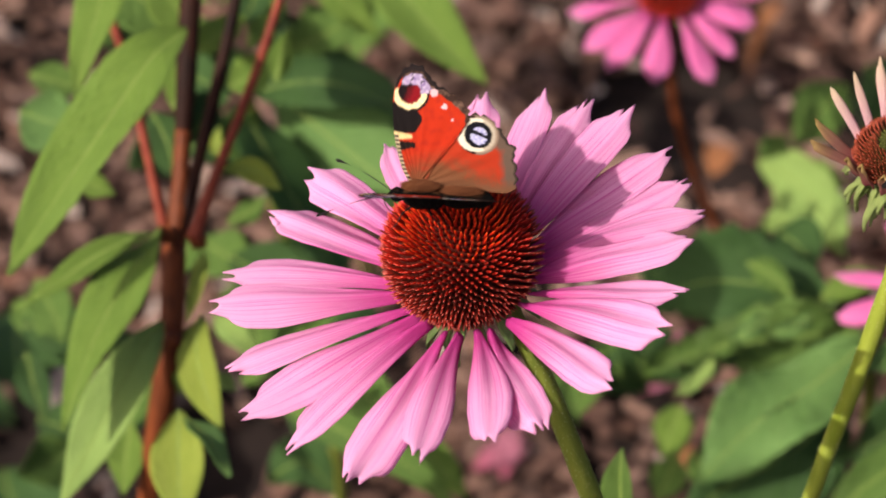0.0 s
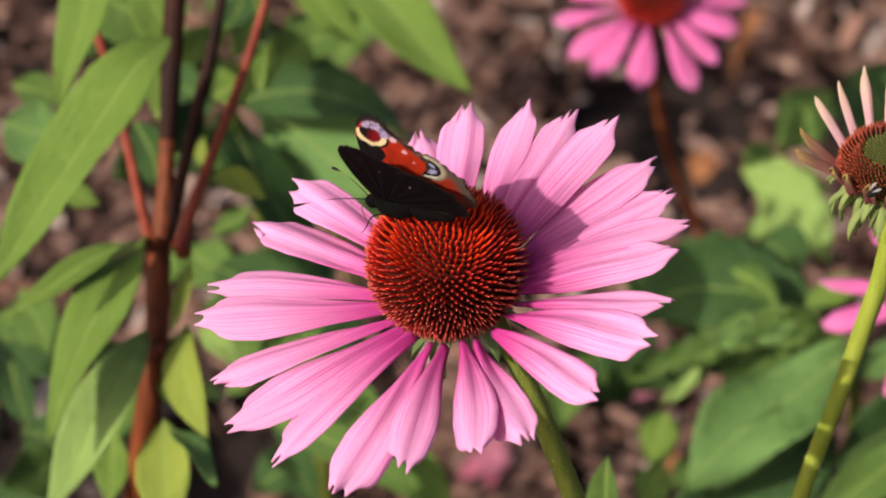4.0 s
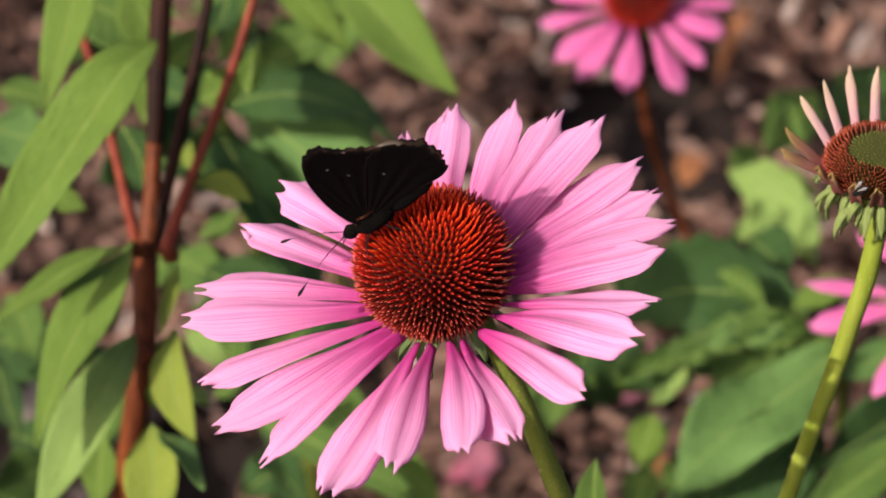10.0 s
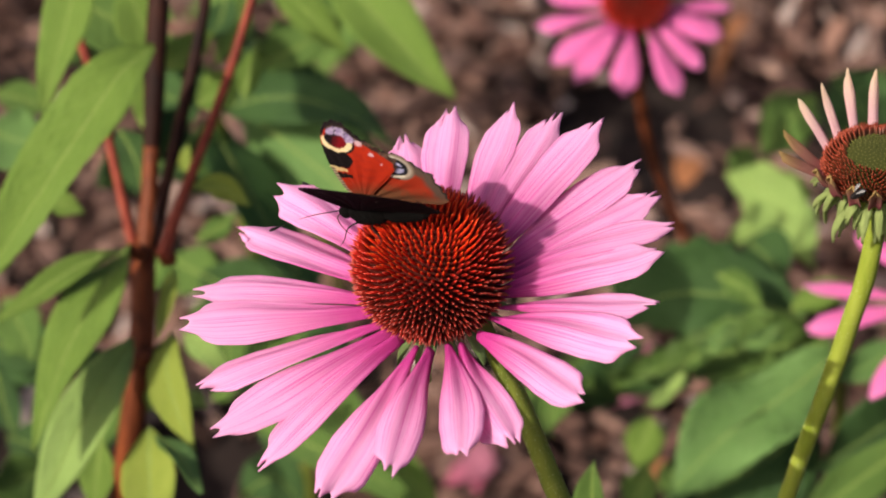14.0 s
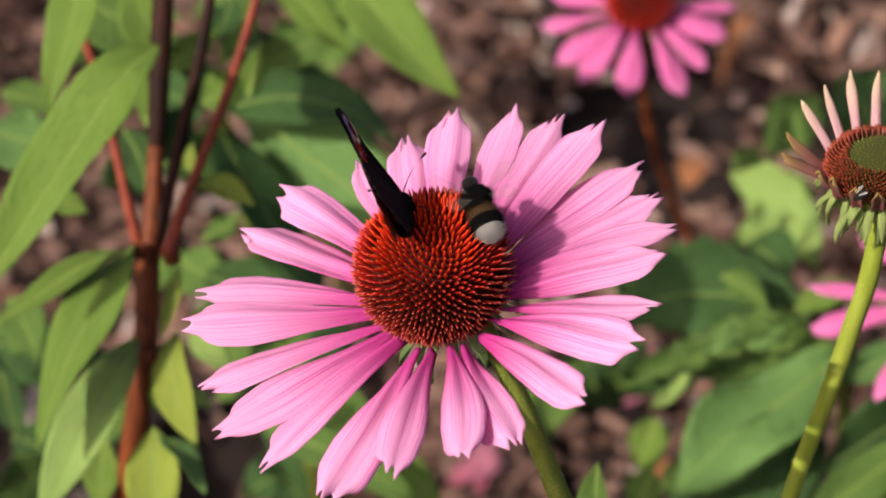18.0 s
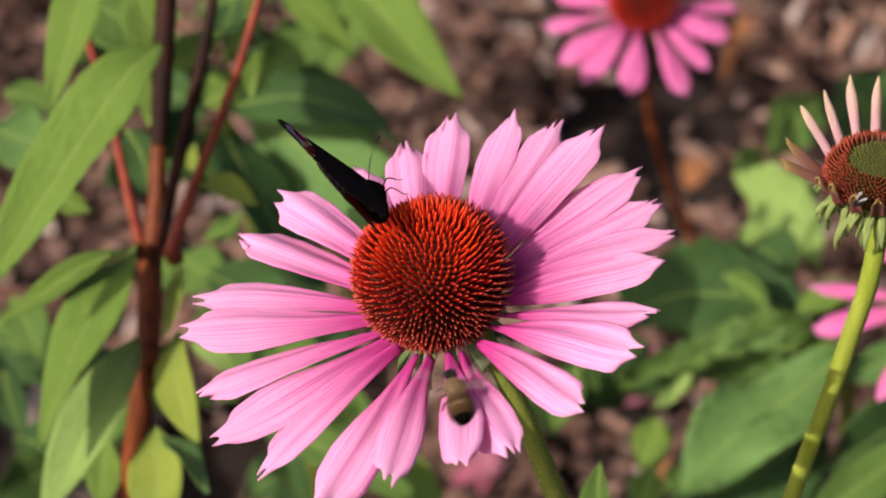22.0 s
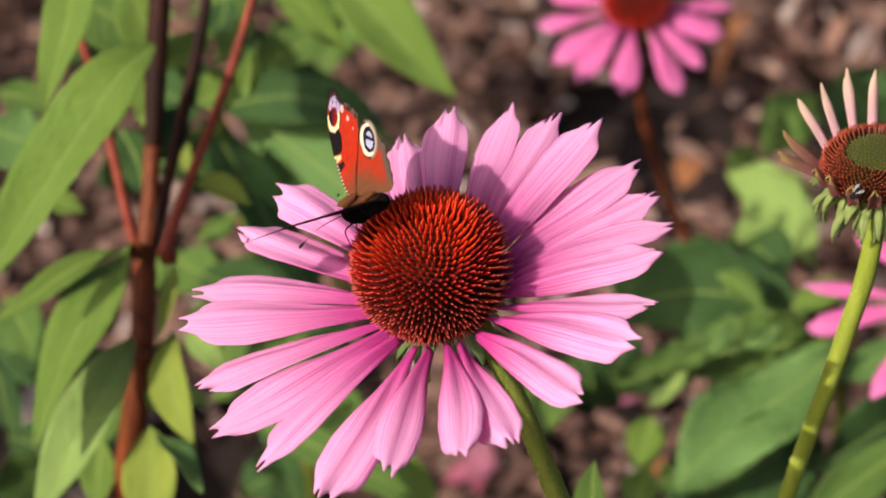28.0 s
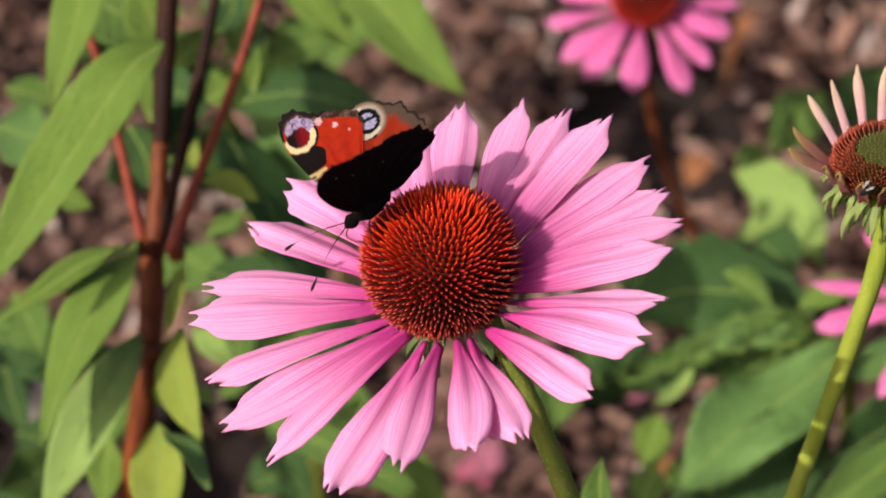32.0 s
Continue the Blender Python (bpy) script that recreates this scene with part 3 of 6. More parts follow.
def spine_parts(cone, radius, count, low, above, size, seed, lean, m, wide, mat):
    """The spines round the top of the dome, each one by itself."""
    rnd = random.Random(seed)
    V, F, uv = [], [], []
    for t, r in ((-0.15, 1.0), (0.4, 0.95), (0.75, 0.6)):
        for q in range(6):
            an = 2 * math.pi * q / 6
            V.append((math.cos(an) * r, math.sin(an) * r, t))
            uv.append((q / 6, max(0, t)))
    V.append((0, 0, 1))
    uv.append((0.5, 1.0))
    for t in range(2):
        F += [(t * 6 + q, t * 6 + (q + 1) % 6, t * 6 + 6 + (q + 1) % 6, t * 6 + 6 + q) for q in range(6)]
    F += [(12 + q, 12 + (q + 1) % 6, 18) for q in range(6)]
    me = mesh_of("spine", V, F, uv)
    ga = math.pi * (3 - math.sqrt(5))
    for i in range(count):
        c = 1 - (i + 0.5) / count * (1 - low)
        if c <= above:
            break
        s = math.sqrt(max(0, 1 - c * c))
        nrm = Vector((s * math.cos(i * ga), s * math.sin(i * ga), c))
        d = (nrm + Vector((0, 0, lean * s)) + Vector((rnd.gauss(0, 0.06), rnd.gauss(0, 0.06), rnd.gauss(0, 0.06)))).normalized()
        a = d.cross(Vector((0.3, 0.2, 1))).normalized()
        b = d.cross(a)
        ln = size * rnd.uniform(0.85, 1.12) * interp(c, (-0.6, 0.2, 0.85, 1.0), (0.8, 1.0, 0.85, 0.6))
        wd = size * 0.135 * wide
        turn = Matrix((a * wd, b * wd, d * ln)).transposed().to_4x4()
        part("spine", me, mat, cone, m=m @ Matrix.Translation(nrm * radius) @ turn)


def dome(name, radius, low, m, sides=28, rings=16):
    V, F = [], []
    a0 = math.acos(low)
    for j in range(rings + 1):
        an = a0 * j / rings
        for i in range(sides):
            V.append(m @ Vector((radius * math.sin(an + 0.001) * math.cos(2 * math.pi * i / sides), radius * math.sin(an + 0.001) * math.sin(2 * math.pi * i / sides), radius * math.cos(an))))
    for j in range(rings):
        for i in range(sides):
            F.append((j * sides + i, (j + 1) * sides + i, (j + 1) * sides + (i + 1) % sides, j * sides + (i + 1) % sides))
    F.append(tuple(rings * sides + i for i in range(sides))[::-1])
    return mesh_of(name, V, F)


def bristles(name, rows, count, size, seed):
    """Short stiff hairs standing off a stem."""
    rnd = random.Random(seed)
    S = spline(rows, 12)
    gap = np.concatenate([[0], np.cumsum(np.linalg.norm(np.diff(S[:, :3], axis=0), axis=1))])
    V, F = [], []
    for _ in range(count):
        g = rnd.uniform(0, gap[-1])
        q = [float(np.interp(g, gap, S[:, k])) for k in range(4)]
        q2 = [float(np.interp(g + 0.002, gap, S[:, k])) for k in range(3)]
        t = (Vector(q2) - Vector(q[:3])).normalized() if g + 0.002 < gap[-1] else Vector((0, 0, -1))
        a = t.orthogonal().normalized()
        d = (Matrix.Rotation(rnd.uniform(0, 6.28), 3, t) @ a + t * rnd.uniform(-0.1, 0.7)).normalized()
        b = d.orthogonal().normalized()
        p = Vector(q[:3]) + d * q[3] * 0.9
        ln = size * rnd.uniform(0.5, 1.2)
        k = len(V)
        V += [p + b * 0.00009, p + (Matrix.Rotation(2.09, 3, d) @ b) * 0.00009, p + (Matrix.Rotation(4.19, 3, d) @ b) * 0.00009, p + d * ln]
        F += [(k, k + 1, k + 3), (k + 1, k + 2, k + 3), (k + 2, k, k + 3)]
    return mesh_of(name, V, F)


def ray_frame(head, azimuth, droop, ring, drop):
    return head @ Matrix.Rotation(radians(azimuth), 4, "Z") @ Matrix.Translation((ring, 0, -drop)) @ Matrix.Rotation(radians(droop), 4, "Y")


def bracts(flower, head, count, ring, drop, size, seed, mat, label="", hang=(30, 75), slim=0.26):
    rnd = random.Random(seed)
    for i in range(count):
        m = ray_frame(head, 360 * i / count + rnd.uniform(-7, 7), rnd.uniform(*hang), ring * rnd.uniform(0.75, 1), drop + 0.001 + 0.004 * (i % 3) / 3)
        part("bract", petal_mesh("bract", size * rnd.uniform(0.7, 1.1), size * slim, rnd.uniform(0.2, 0.9), 1, seed * 50 + i, m, 0.0005, 0.1, profile=((0, 0.3, 0.6, 1), (0.7, 1.0, 0.7, 0.08)), nu=7, nv=10), mat, flower, label)


# the large coneflower, with the insects on it
FLOWER_BASE = Vector((0.0997, 0.0075, 0))
coneflower = thing("coneflower", "pink coneflower in full bloom with a spiny orange-red cone", "flower", Matrix.Translation(FLOWER_BASE))
head = Matrix.Translation(Vector((-0.001, -0.0022, 0.6971)) - FLOWER_BASE) @ pose(0, 0, 0, 12.79, -9.87, 0)
dome_at = head @ Matrix.Diagonal((1, 1, 0.91, 1))
cone = part("cone", dome("cone", 0.0150, -0.72, dome_at), CONE_CORE, coneflower, "dark rounded cone under the spines")
spine_parts(cone, 0.0150, 1450, -0.72, 0.67, 0.0047, 3, 0.62, dome_at, 0.62, SPINE_ONE)
# darker tiers down the dome, part spine colour and part painted self-shadow
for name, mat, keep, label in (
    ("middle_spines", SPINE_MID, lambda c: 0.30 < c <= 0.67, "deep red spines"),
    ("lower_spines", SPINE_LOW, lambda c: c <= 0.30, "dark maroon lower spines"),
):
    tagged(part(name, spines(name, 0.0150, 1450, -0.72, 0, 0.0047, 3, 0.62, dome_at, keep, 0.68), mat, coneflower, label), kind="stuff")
collar = Matrix.Translation((0, -0.0055, 0.0043)) @ head  # the petals sit a little forward of the cone
PETALS = [
    (84.6, -4.7, 42.7, 9.3),
    (68.9, -6.3, 43.3, 8.3),
    (57.4, -7.3, 44.4, 6.6),
    (44.3, -11.3, 44.7, 9.4),
    (31.6, -4.4, 44.4, 8.8),
    (22.6, -4.0, 43.0, 9.2),
    (11.6, -1.7, 42.8, 6.2),
    (3.4, -5.6, 38.0, 9.2),
    (345.6, -7.1, 37.2, 7.0),
    (328.1, -13.9, 39.9, 10.4),
    (307.0, -17.2, 40.4, 8.4),
    (287.1, -15.5, 40.0, 9.6),
    (274.8, -16.5, 40.7, 9.2),
    (256.5, -11.7, 40.8, 8.4),
    (239.5, 1.6, 43.2, 9.8),
    (221.7, 2.8, 44.4, 8.8),
    (207.2, 1.3, 46.9, 9.2),
    (195.1, -1.0, 45.3, 8.6),
    (181.9, -8.6, 46.7, 8.6),
    (170.5, -5.2, 45.2, 7.2),
    (148.2, -3.2, 42.7, 11.2),
    (134.1, -1.7, 42.1, 10.6),
    (111.1, 5.8, 41.2, 7.2),
    (97.7, 1.9, 41.8, 9.4),
]
for i, (azimuth, droop, length, width) in enumerate(PETALS):
    arch = 0.16 if droop > -3 else 0.05
    m = ray_frame(collar, azimuth, droop, 0.0128, 0.0115 + 0.0007 * (i % 3))
    part("petal", petal_mesh("petal", length / 1000, width / 1000 * 1.15, arch, 2 + (i % 3 == 2), 11 + i, m, roll=random.Random(i).uniform(-0.16, 0.16), ridge=0.055, nu=21), PETAL, coneflower)
bracts(coneflower, head, 18, 0.011, 0.0125, 0.010, 4, BRACT)
FLOWER_STEM = [(*(head @ Vector((0, 0, -0.010))), 0.0045),
    (-0.0913, -0.0075, 0.6805, 0.0032),
    (-0.0884, -0.0077, 0.6754, 0.0025),
    (-0.0839, -0.0082, 0.665, 0.0024),
    (-0.0794, -0.0086, 0.6532, 0.0025),
    (-0.0751, -0.0088, 0.6399, 0.0026),
    (-0.07, -0.01, 0.6254, 0.0027),
    (-0.02, -0.002, 0.3, 0.0032),
    (0, 0, -0.02, 0.004),
]
flower_stem = part("stem", tube("stem", FLOWER_STEM, 14, 10, 0.05), STEM_GREEN, coneflower, "green hairy stem")
tagged(part("stem_hairs", bristles("stem_hairs", FLOWER_STEM[:-2], 900, 0.0009, 31), BRISTLE, flower_stem, "short pale hairs"), kind="stuff")

# the young coneflower beside it
YOUNG_BASE = Vector((0.0445, 0.0746, 0))
young = thing("young_coneflower", "young coneflower just opening, with short upright pale petals", "flower", Matrix.Translation(YOUNG_BASE))
yh = Matrix.Translation(Vector((0.1035, 0.0369, 0.6952)) - YOUNG_BASE) @ pose(0, 0, 0, 4, -4, 0)
part("cone", dome("cone", 0.0112, -0.2, yh @ Matrix.Diagonal((1, 1, 0.58, 1))), CONE_GREEN, young, "green domed centre")
ym = yh @ Matrix.Diagonal((1, 1, 0.58, 1))
tagged(part("rim_spines", spines("rim_spines", 0.0106, 900, -0.2, 0, 0.0050, 7, 1.9, ym, lambda c: c < 0.80, 0.55), SPINE_YOUNG, young, "rust-tipped spines round the rim"), kind="stuff")
tagged(part("centre_spines", spines("centre_spines", 0.0106, 900, -0.2, 0, 0.0014, 7, 0.2, ym, lambda c: c >= 0.80, 1.1), SPINE_GREEN, young, "short green spines in the middle"), kind="stuff")
YOUNG_PETALS = [(62, -62, 18), (84, -66, 19), (104, -64, 20), (122, -58, 18), (140, -52, 17.5), (164, -44, 15.5), (176, -33, 14), (196, -58, 8), (216, -66, 9), (240, -70, 8), (262, -68, 8), (285, -66, 8.5), (330, -40, 12), (358, -40, 15), (20, -45, 17), (42, -55, 18)]
for i, (azimuth, droop, length) in enumerate(YOUNG_PETALS):
    dull = 150 < azimuth < 320
    part("petal", petal_mesh("petal", length / 1000, 0.0034 if dull else 0.0026, 0.05, 1, 90 + i, ray_frame(yh, azimuth, droop, 0.0110, 0.002), 0.0005, 0.3, profile=((0, 0.2, 0.7, 1), (0.75, 0.9, 0.95, 0.3)), nu=9, nv=14), PETAL_DULL if dull else PETAL_YOUNG, young, "dull brownish curled petal" if dull else "narrow pink petal with a pale green tip")
bracts(young, yh, 90, 0.0106, 0.0020, 0.0088, 6, BRACT_PALE, hang=(38, 92), slim=0.22)
YOUNG_STEM = [
    (0.0579, -0.0407, 0.6914, 0.0040),
    (0.0592, -0.0444, 0.6834, 0.0025),
    (0.0584, -0.0471, 0.6735, 0.0024),
    (0.0552, -0.0485, 0.6555, 0.0024),
    (0.0512, -0.0496, 0.6346, 0.0023),
    (0.0471, -0.0481, 0.6105, 0.0022),
    (0.045, -0.045, 0.5917, 0.0022),
    (0.0225, -0.0225, 0.2959, 0.0028),
    (0, 0, -0.02, 0.0034),
]
young_stem = part("stem", tube("stem", YOUNG_STEM, 14, 10, 0.04), STEM_LIME, young, "yellow-green stem with short hairs")
tagged(part("stem_hairs", bristles("stem_hairs", YOUNG_STEM[:-2], 900, 0.0008, 32), BRISTLE, young_stem, "short pale hairs"), kind="stuff")


def far_coneflower(name_label, base, at, tilt, rows, scale, stem_mat, petal_mat, seed, low=True):
    base, at = Vector(base), Vector(at)
    f = thing("coneflower", name_label, "flower", Matrix.Translation(base))
    h = Matrix.Translation(at - base) @ pose(0, 0, 0, *tilt) @ Matrix.Scale(scale, 4)
    part("cone", dome("cone", 0.0135, -0.6, h, 20, 10), CONE_CORE, f, "dark cone")
    tagged(part("cone_spines", spines("cone_spines", 0.0132, 360, -0.6, 0, 0.0046, seed, 0.3, h, None, 1.2), SPINE_MID, f, "red-tipped spines"), kind="stuff")
    for i, (azimuth, droop, length, width) in enumerate(rows):
        part("petal", petal_mesh("petal", length / 1000, width / 1000, 0.18, 2, seed * 40 + i, ray_frame(h, azimuth, droop, 0.011, 0.008), 0.0005, nu=9, nv=16), petal_mat, f)
    bracts(f, h, 10, 0.010, 0.010, 0.009, seed, BRACT)
    top = h @ Vector((0, 0, -0.008))
    mid = h @ Vector((0, 0, -0.05))
    part("stem", tube("stem", [(*top, 0.0032), (*mid, 0.0026), (*(mid * 0.5), 0.0030), (0, 0, -0.02, 0.0036)], 10, 8, 0.05), stem_mat, f, "slender stem")
    return f


far_coneflower("pink coneflower farther back with drooping petals", (0.2193, 0.5924, 0), (0.0882, 0.4937, 0.4546), (10, -4, 0), [(182, 8, 38, 11), (207, 16, 38, 12), (226, 20, 37, 14), (256, 28, 35, 12.5), (293, 30, 38, 11.5), (314, 20, 33, 9), (340, 8, 33, 13), (5, 6, 36, 9), (40, 6, 36, 9), (80, 6, 36, 9), (120, 6, 36, 9), (155, 6, 36, 10)], 0.93, STEM_BROWN, PETAL_FAR, 21)
far_coneflower("pink coneflower half hidden behind the young one", (0.2056, 0.2684, 0), (0.1756, 0.2284, 0.5051), (12, -6, 0), [(95, 5, 36, 8), (125, 5, 36, 8), (163, 3, 40, 8.5), (184, 6, 40, 9), (222, 28, 34, 9), (255, 26, 36, 9), (300, 20, 36, 9), (340, 10, 36, 9), (20, 5, 36, 9), (60, 5, 36, 9)], 1.0, STEM_GREEN, PETAL_FAR, 22)

# ---- leafy plants ----
CAMWARD = Vector((-0.15, -0.55, 0.82))
shrub = thing("shrub", "leafy shrub with red-brown stems and long bright leaves", "shrub")
part("stem", tube("stem", [(-0.1152, 0.2983, -0.02, 0.0046), (-0.1056, 0.1638, 0.4548, 0.0042), (-0.0982, 0.1612, 0.5003, 0.0042), (-0.0939, 0.1693, 0.5269, 0.0041), (-0.0928, 0.187, 0.5495, 0.0039)], 12, 8, 0.06), STEM_BROWN, shrub, "red-brown main stem")
part("stem", tube("stem", [(-0.0928, 0.1859, 0.5481, 0.0036), (-0.0914, 0.1959, 0.5609, 0.0030), (-0.0901, 0.2103, 0.5793, 0.0027)], 12, 8, 0.1), STEM_BROWN, shrub, "red-brown middle stem")
# same stem higher up, its shade given by the darker colour
part("stem", tube("stem", [(-0.0902, 0.2096, 0.5784, 0.0027), (-0.0898, 0.2143, 0.5845, 0.0031), (-0.0885, 0.2313, 0.6063, 0.0035), (-0.0871, 0.2479, 0.6275, 0.0032)], 12, 8, 0.06), STEM_DARK, shrub, "upper stem with shade in its colour")
part("branch", tube("branch", [(-0.0921, 0.1881, 0.551, 0.0023), (-0.0862, 0.2014, 0.568, 0.0021), (-0.0802, 0.2169, 0.5878, 0.0021), (-0.0754, 0.2302, 0.6048, 0.0019), (-0.0713, 0.2446, 0.6233, 0.0017)], 12, 8, 0.06), STEM_DARK, shrub, "dark branch")
part("branch", tube("branch", [(-0.0957, 0.1892, 0.5524, 0.0018), (-0.1024, 0.2117, 0.5649, 0.0016), (-0.1105, 0.2379, 0.5822, 0.0015), (-0.1202, 0.2611, 0.5957, 0.0015), (-0.1249, 0.2703, 0.6075, 0.0013)], 12, 8, 0.06), STEM_RED, shrub, "bright red side shoot")
part("branch", tube("branch", [(-0.086, 0.1803, 0.5571, 0.0025), (-0.0798, 0.1912, 0.5711, 0.0018), (-0.0732, 0.2016, 0.5844, 0.0016), (-0.0655, 0.2241, 0.597, 0.0015), (-0.0565, 0.2424, 0.6204, 0.0013)], 12, 8, 0.06), STEM_RED, shrub, "bright red side shoot")
part("node", tube("node", [(-0.0962, 0.1863, 0.5567, 0.0016), (-0.0943, 0.1837, 0.5567, 0.0032), (-0.093, 0.1843, 0.5542, 0.0014)], 10, 5, 0.2), STEM_BROWN, shrub, "swollen leaf joint")
part("node", tube("node", [(-0.0864, 0.1852, 0.5553, 0.0016), (-0.0845, 0.1826, 0.5553, 0.0032), (-0.0831, 0.1832, 0.5528, 0.0014)], 10, 5, 0.2), STEM_BROWN, shrub, "swollen leaf joint")
part("node", tube("node", [(-0.0939, 0.1656, 0.5302, 0.0016), (-0.092, 0.1631, 0.5303, 0.0032), (-0.0907, 0.1636, 0.5277, 0.0014)], 10, 5, 0.2), STEM_BROWN, shrub, "swollen leaf joint")
leaf_along(shrub, LEAF, [(-0.0865, 0.2086, 0.6172), (-0.0948, 0.1958, 0.6171), (-0.1047, 0.1778, 0.6102), (-0.1167, 0.1573, 0.6001), (-0.1343, 0.131, 0.5826)], 0.0280, (-0.45, -0.55, 0.7), seed=1, fold=0.3, widest=0.4)
leaf_along(shrub, LEAF, [(-0.1125, 0.2485, 0.6275), (-0.1158, 0.2257, 0.6146), (-0.119, 0.2128, 0.6062), (-0.1218, 0.2003, 0.5983)], 0.0172, (-0.3, -0.5, 0.8), seed=2)
leaf_along(shrub, LEAF_MID, [(-0.0921, 0.2792, 0.5696), (-0.1046, 0.284, 0.5757), (-0.1172, 0.2883, 0.581), (-0.1307, 0.2967, 0.5917)], 0.0255, CAMWARD, seed=3)
leaf_along(shrub, LEAF, [(-0.0904, 0.2529, 0.5847), (-0.0963, 0.2593, 0.5928), (-0.1028, 0.2697, 0.606)], 0.0175, CAMWARD, seed=4)
leaf_along(shrub, LEAF, [(-0.0974, 0.1741, 0.565), (-0.1093, 0.1673, 0.5642), (-0.1225, 0.1578, 0.5602), (-0.1372, 0.1475, 0.555)], 0.0096, (-0.45, -0.55, 0.7), seed=5)
leaf_along(shrub, LEAF, [(-0.0961, 0.1829, 0.56), (-0.102, 0.1636, 0.5595), (-0.1106, 0.1452, 0.5522), (-0.116, 0.1271, 0.5453), (-0.1198, 0.1135, 0.536)], 0.0205, (-0.45, -0.55, 0.7), seed=6, fold=0.18)
leaf_along(shrub, LEAF_PALE, [(-0.0952, 0.1645, 0.5364), (-0.1017, 0.1502, 0.5343), (-0.1088, 0.133, 0.5286), (-0.1158, 0.1198, 0.5197), (-0.1228, 0.1067, 0.511)], 0.0187, CAMWARD, seed=7, fold=0.2)
leaf_along(shrub, LEAF_YELLOW, [(-0.0819, 0.1784, 0.5544), (-0.0839, 0.168, 0.5491), (-0.0864, 0.1569, 0.543)], 0.0054, CAMWARD, seed=8)
leaf_along(shrub, LEAF_YELLOW, [(-0.0831, 0.1659, 0.5383), (-0.0833, 0.1512, 0.5357), (-0.0798, 0.1398, 0.5293), (-0.0738, 0.1284, 0.5228)], 0.0139, (-0.45, -0.55, 0.7), seed=9)
leaf_along(shrub, LEAF, [(-0.0868, 0.1719, 0.5297), (-0.0899, 0.1653, 0.5212), (-0.0914, 0.1581, 0.512)], 0.0091, CAMWARD, seed=10)
leaf_along(shrub, LEAF_YELLOW, [(-0.0888, 0.1402, 0.5216), (-0.0882, 0.1292, 0.5156), (-0.0872, 0.1169, 0.5081), (-0.0861, 0.107, 0.5034)], 0.0176, CAMWARD, seed=11)
leaf_along(shrub, LEAF_SOFT, [(-0.0853, 0.1276, 0.5299), (-0.0783, 0.1202, 0.5285), (-0.0704, 0.1091, 0.5226)], 0.0124, (0.8, -0.3, 0.5), seed=12)
leaf_along(shrub, LEAF_PALE, [(-0.0856, 0.2197, 0.4934), (-0.077, 0.2078, 0.4945), (-0.0688, 0.2028, 0.4882)], 0.0093, CAMWARD, seed=13)
leaf_along(shrub, LEAF_YELLOW, [(-0.0768, 0.2023, 0.5687), (-0.0687, 0.2023, 0.5687), (-0.0588, 0.1984, 0.5637)], 0.0083, (-0.45, -0.55, 0.7), seed=14, widest=0.45)
leaf_along(shrub, LEAF, [(-0.0815, 0.2679, 0.5551), (-0.0757, 0.2696, 0.5574), (-0.0685, 0.2752, 0.5645)], 0.0157, CAMWARD, seed=15)
leaf_along(shrub, LEAF, [(-0.0639, 0.2525, 0.568), (-0.062, 0.2577, 0.5747), (-0.0593, 0.2634, 0.582)], 0.0087, CAMWARD, seed=16)
leaf_along(shrub, LEAF, [(-0.1003, 0.2629, 0.5487), (-0.0983, 0.2691, 0.5566), (-0.096, 0.2757, 0.565)], 0.0094, CAMWARD, seed=17)
leaf_along(shrub, LEAF_YELLOW, [(-0.0841, 0.253, 0.536), (-0.0854, 0.2557, 0.5396), (-0.0844, 0.2595, 0.5444)], 0.0047, CAMWARD, seed=18)
leaf_along(shrub, LEAF, [(-0.0942, 0.292, 0.5534), (-0.0863, 0.2959, 0.5585), (-0.0774, 0.2996, 0.5632)], 0.0135, CAMWARD, seed=19)
leaf_along(shrub, LEAF_DARK, [(-0.1093, 0.2708, 0.5425), (-0.104, 0.2648, 0.5348), (-0.1011, 0.2563, 0.524)], 0.0151, CAMWARD, seed=20)
leaf_along(shrub, LEAF, [(-0.1298, 0.2324, 0.5419), (-0.1241, 0.2309, 0.54), (-0.1175, 0.2292, 0.5379)], 0.0083, CAMWARD, seed=21)
leaf_along(shrub, LEAF_SOFT, [(-0.1602, 0.2956, 0.5251), (-0.1491, 0.2931, 0.522), (-0.1365, 0.2939, 0.5231)], 0.0256, CAMWARD, seed=22)
leaf_along(shrub, LEAF_MID, [(-0.1606, 0.3202, 0.5242), (-0.1503, 0.3187, 0.5222), (-0.1399, 0.3163, 0.5193)], 0.0137, CAMWARD, seed=23)
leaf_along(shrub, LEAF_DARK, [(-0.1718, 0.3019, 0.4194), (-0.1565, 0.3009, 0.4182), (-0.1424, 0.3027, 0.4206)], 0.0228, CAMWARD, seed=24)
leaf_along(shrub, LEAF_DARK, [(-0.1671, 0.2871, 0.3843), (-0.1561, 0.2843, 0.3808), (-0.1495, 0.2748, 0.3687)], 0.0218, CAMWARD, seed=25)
leaf_along(shrub, LEAF, [(-0.1088, 0.1675, 0.4914), (-0.1103, 0.1612, 0.4834), (-0.1113, 0.1527, 0.4725)], 0.0126, CAMWARD, seed=26)
leaf_along(shrub, LEAF_MID, [(-0.108, 0.1968, 0.4965), (-0.1088, 0.1887, 0.4861), (-0.1134, 0.1794, 0.4742)], 0.0116, CAMWARD, seed=27)
leaf_along(shrub, LEAF_PALE, [(-0.0795, 0.1621, 0.5172), (-0.0755, 0.1602, 0.5148), (-0.0727, 0.1588, 0.513)], 0.0055, CAMWARD, seed=28)
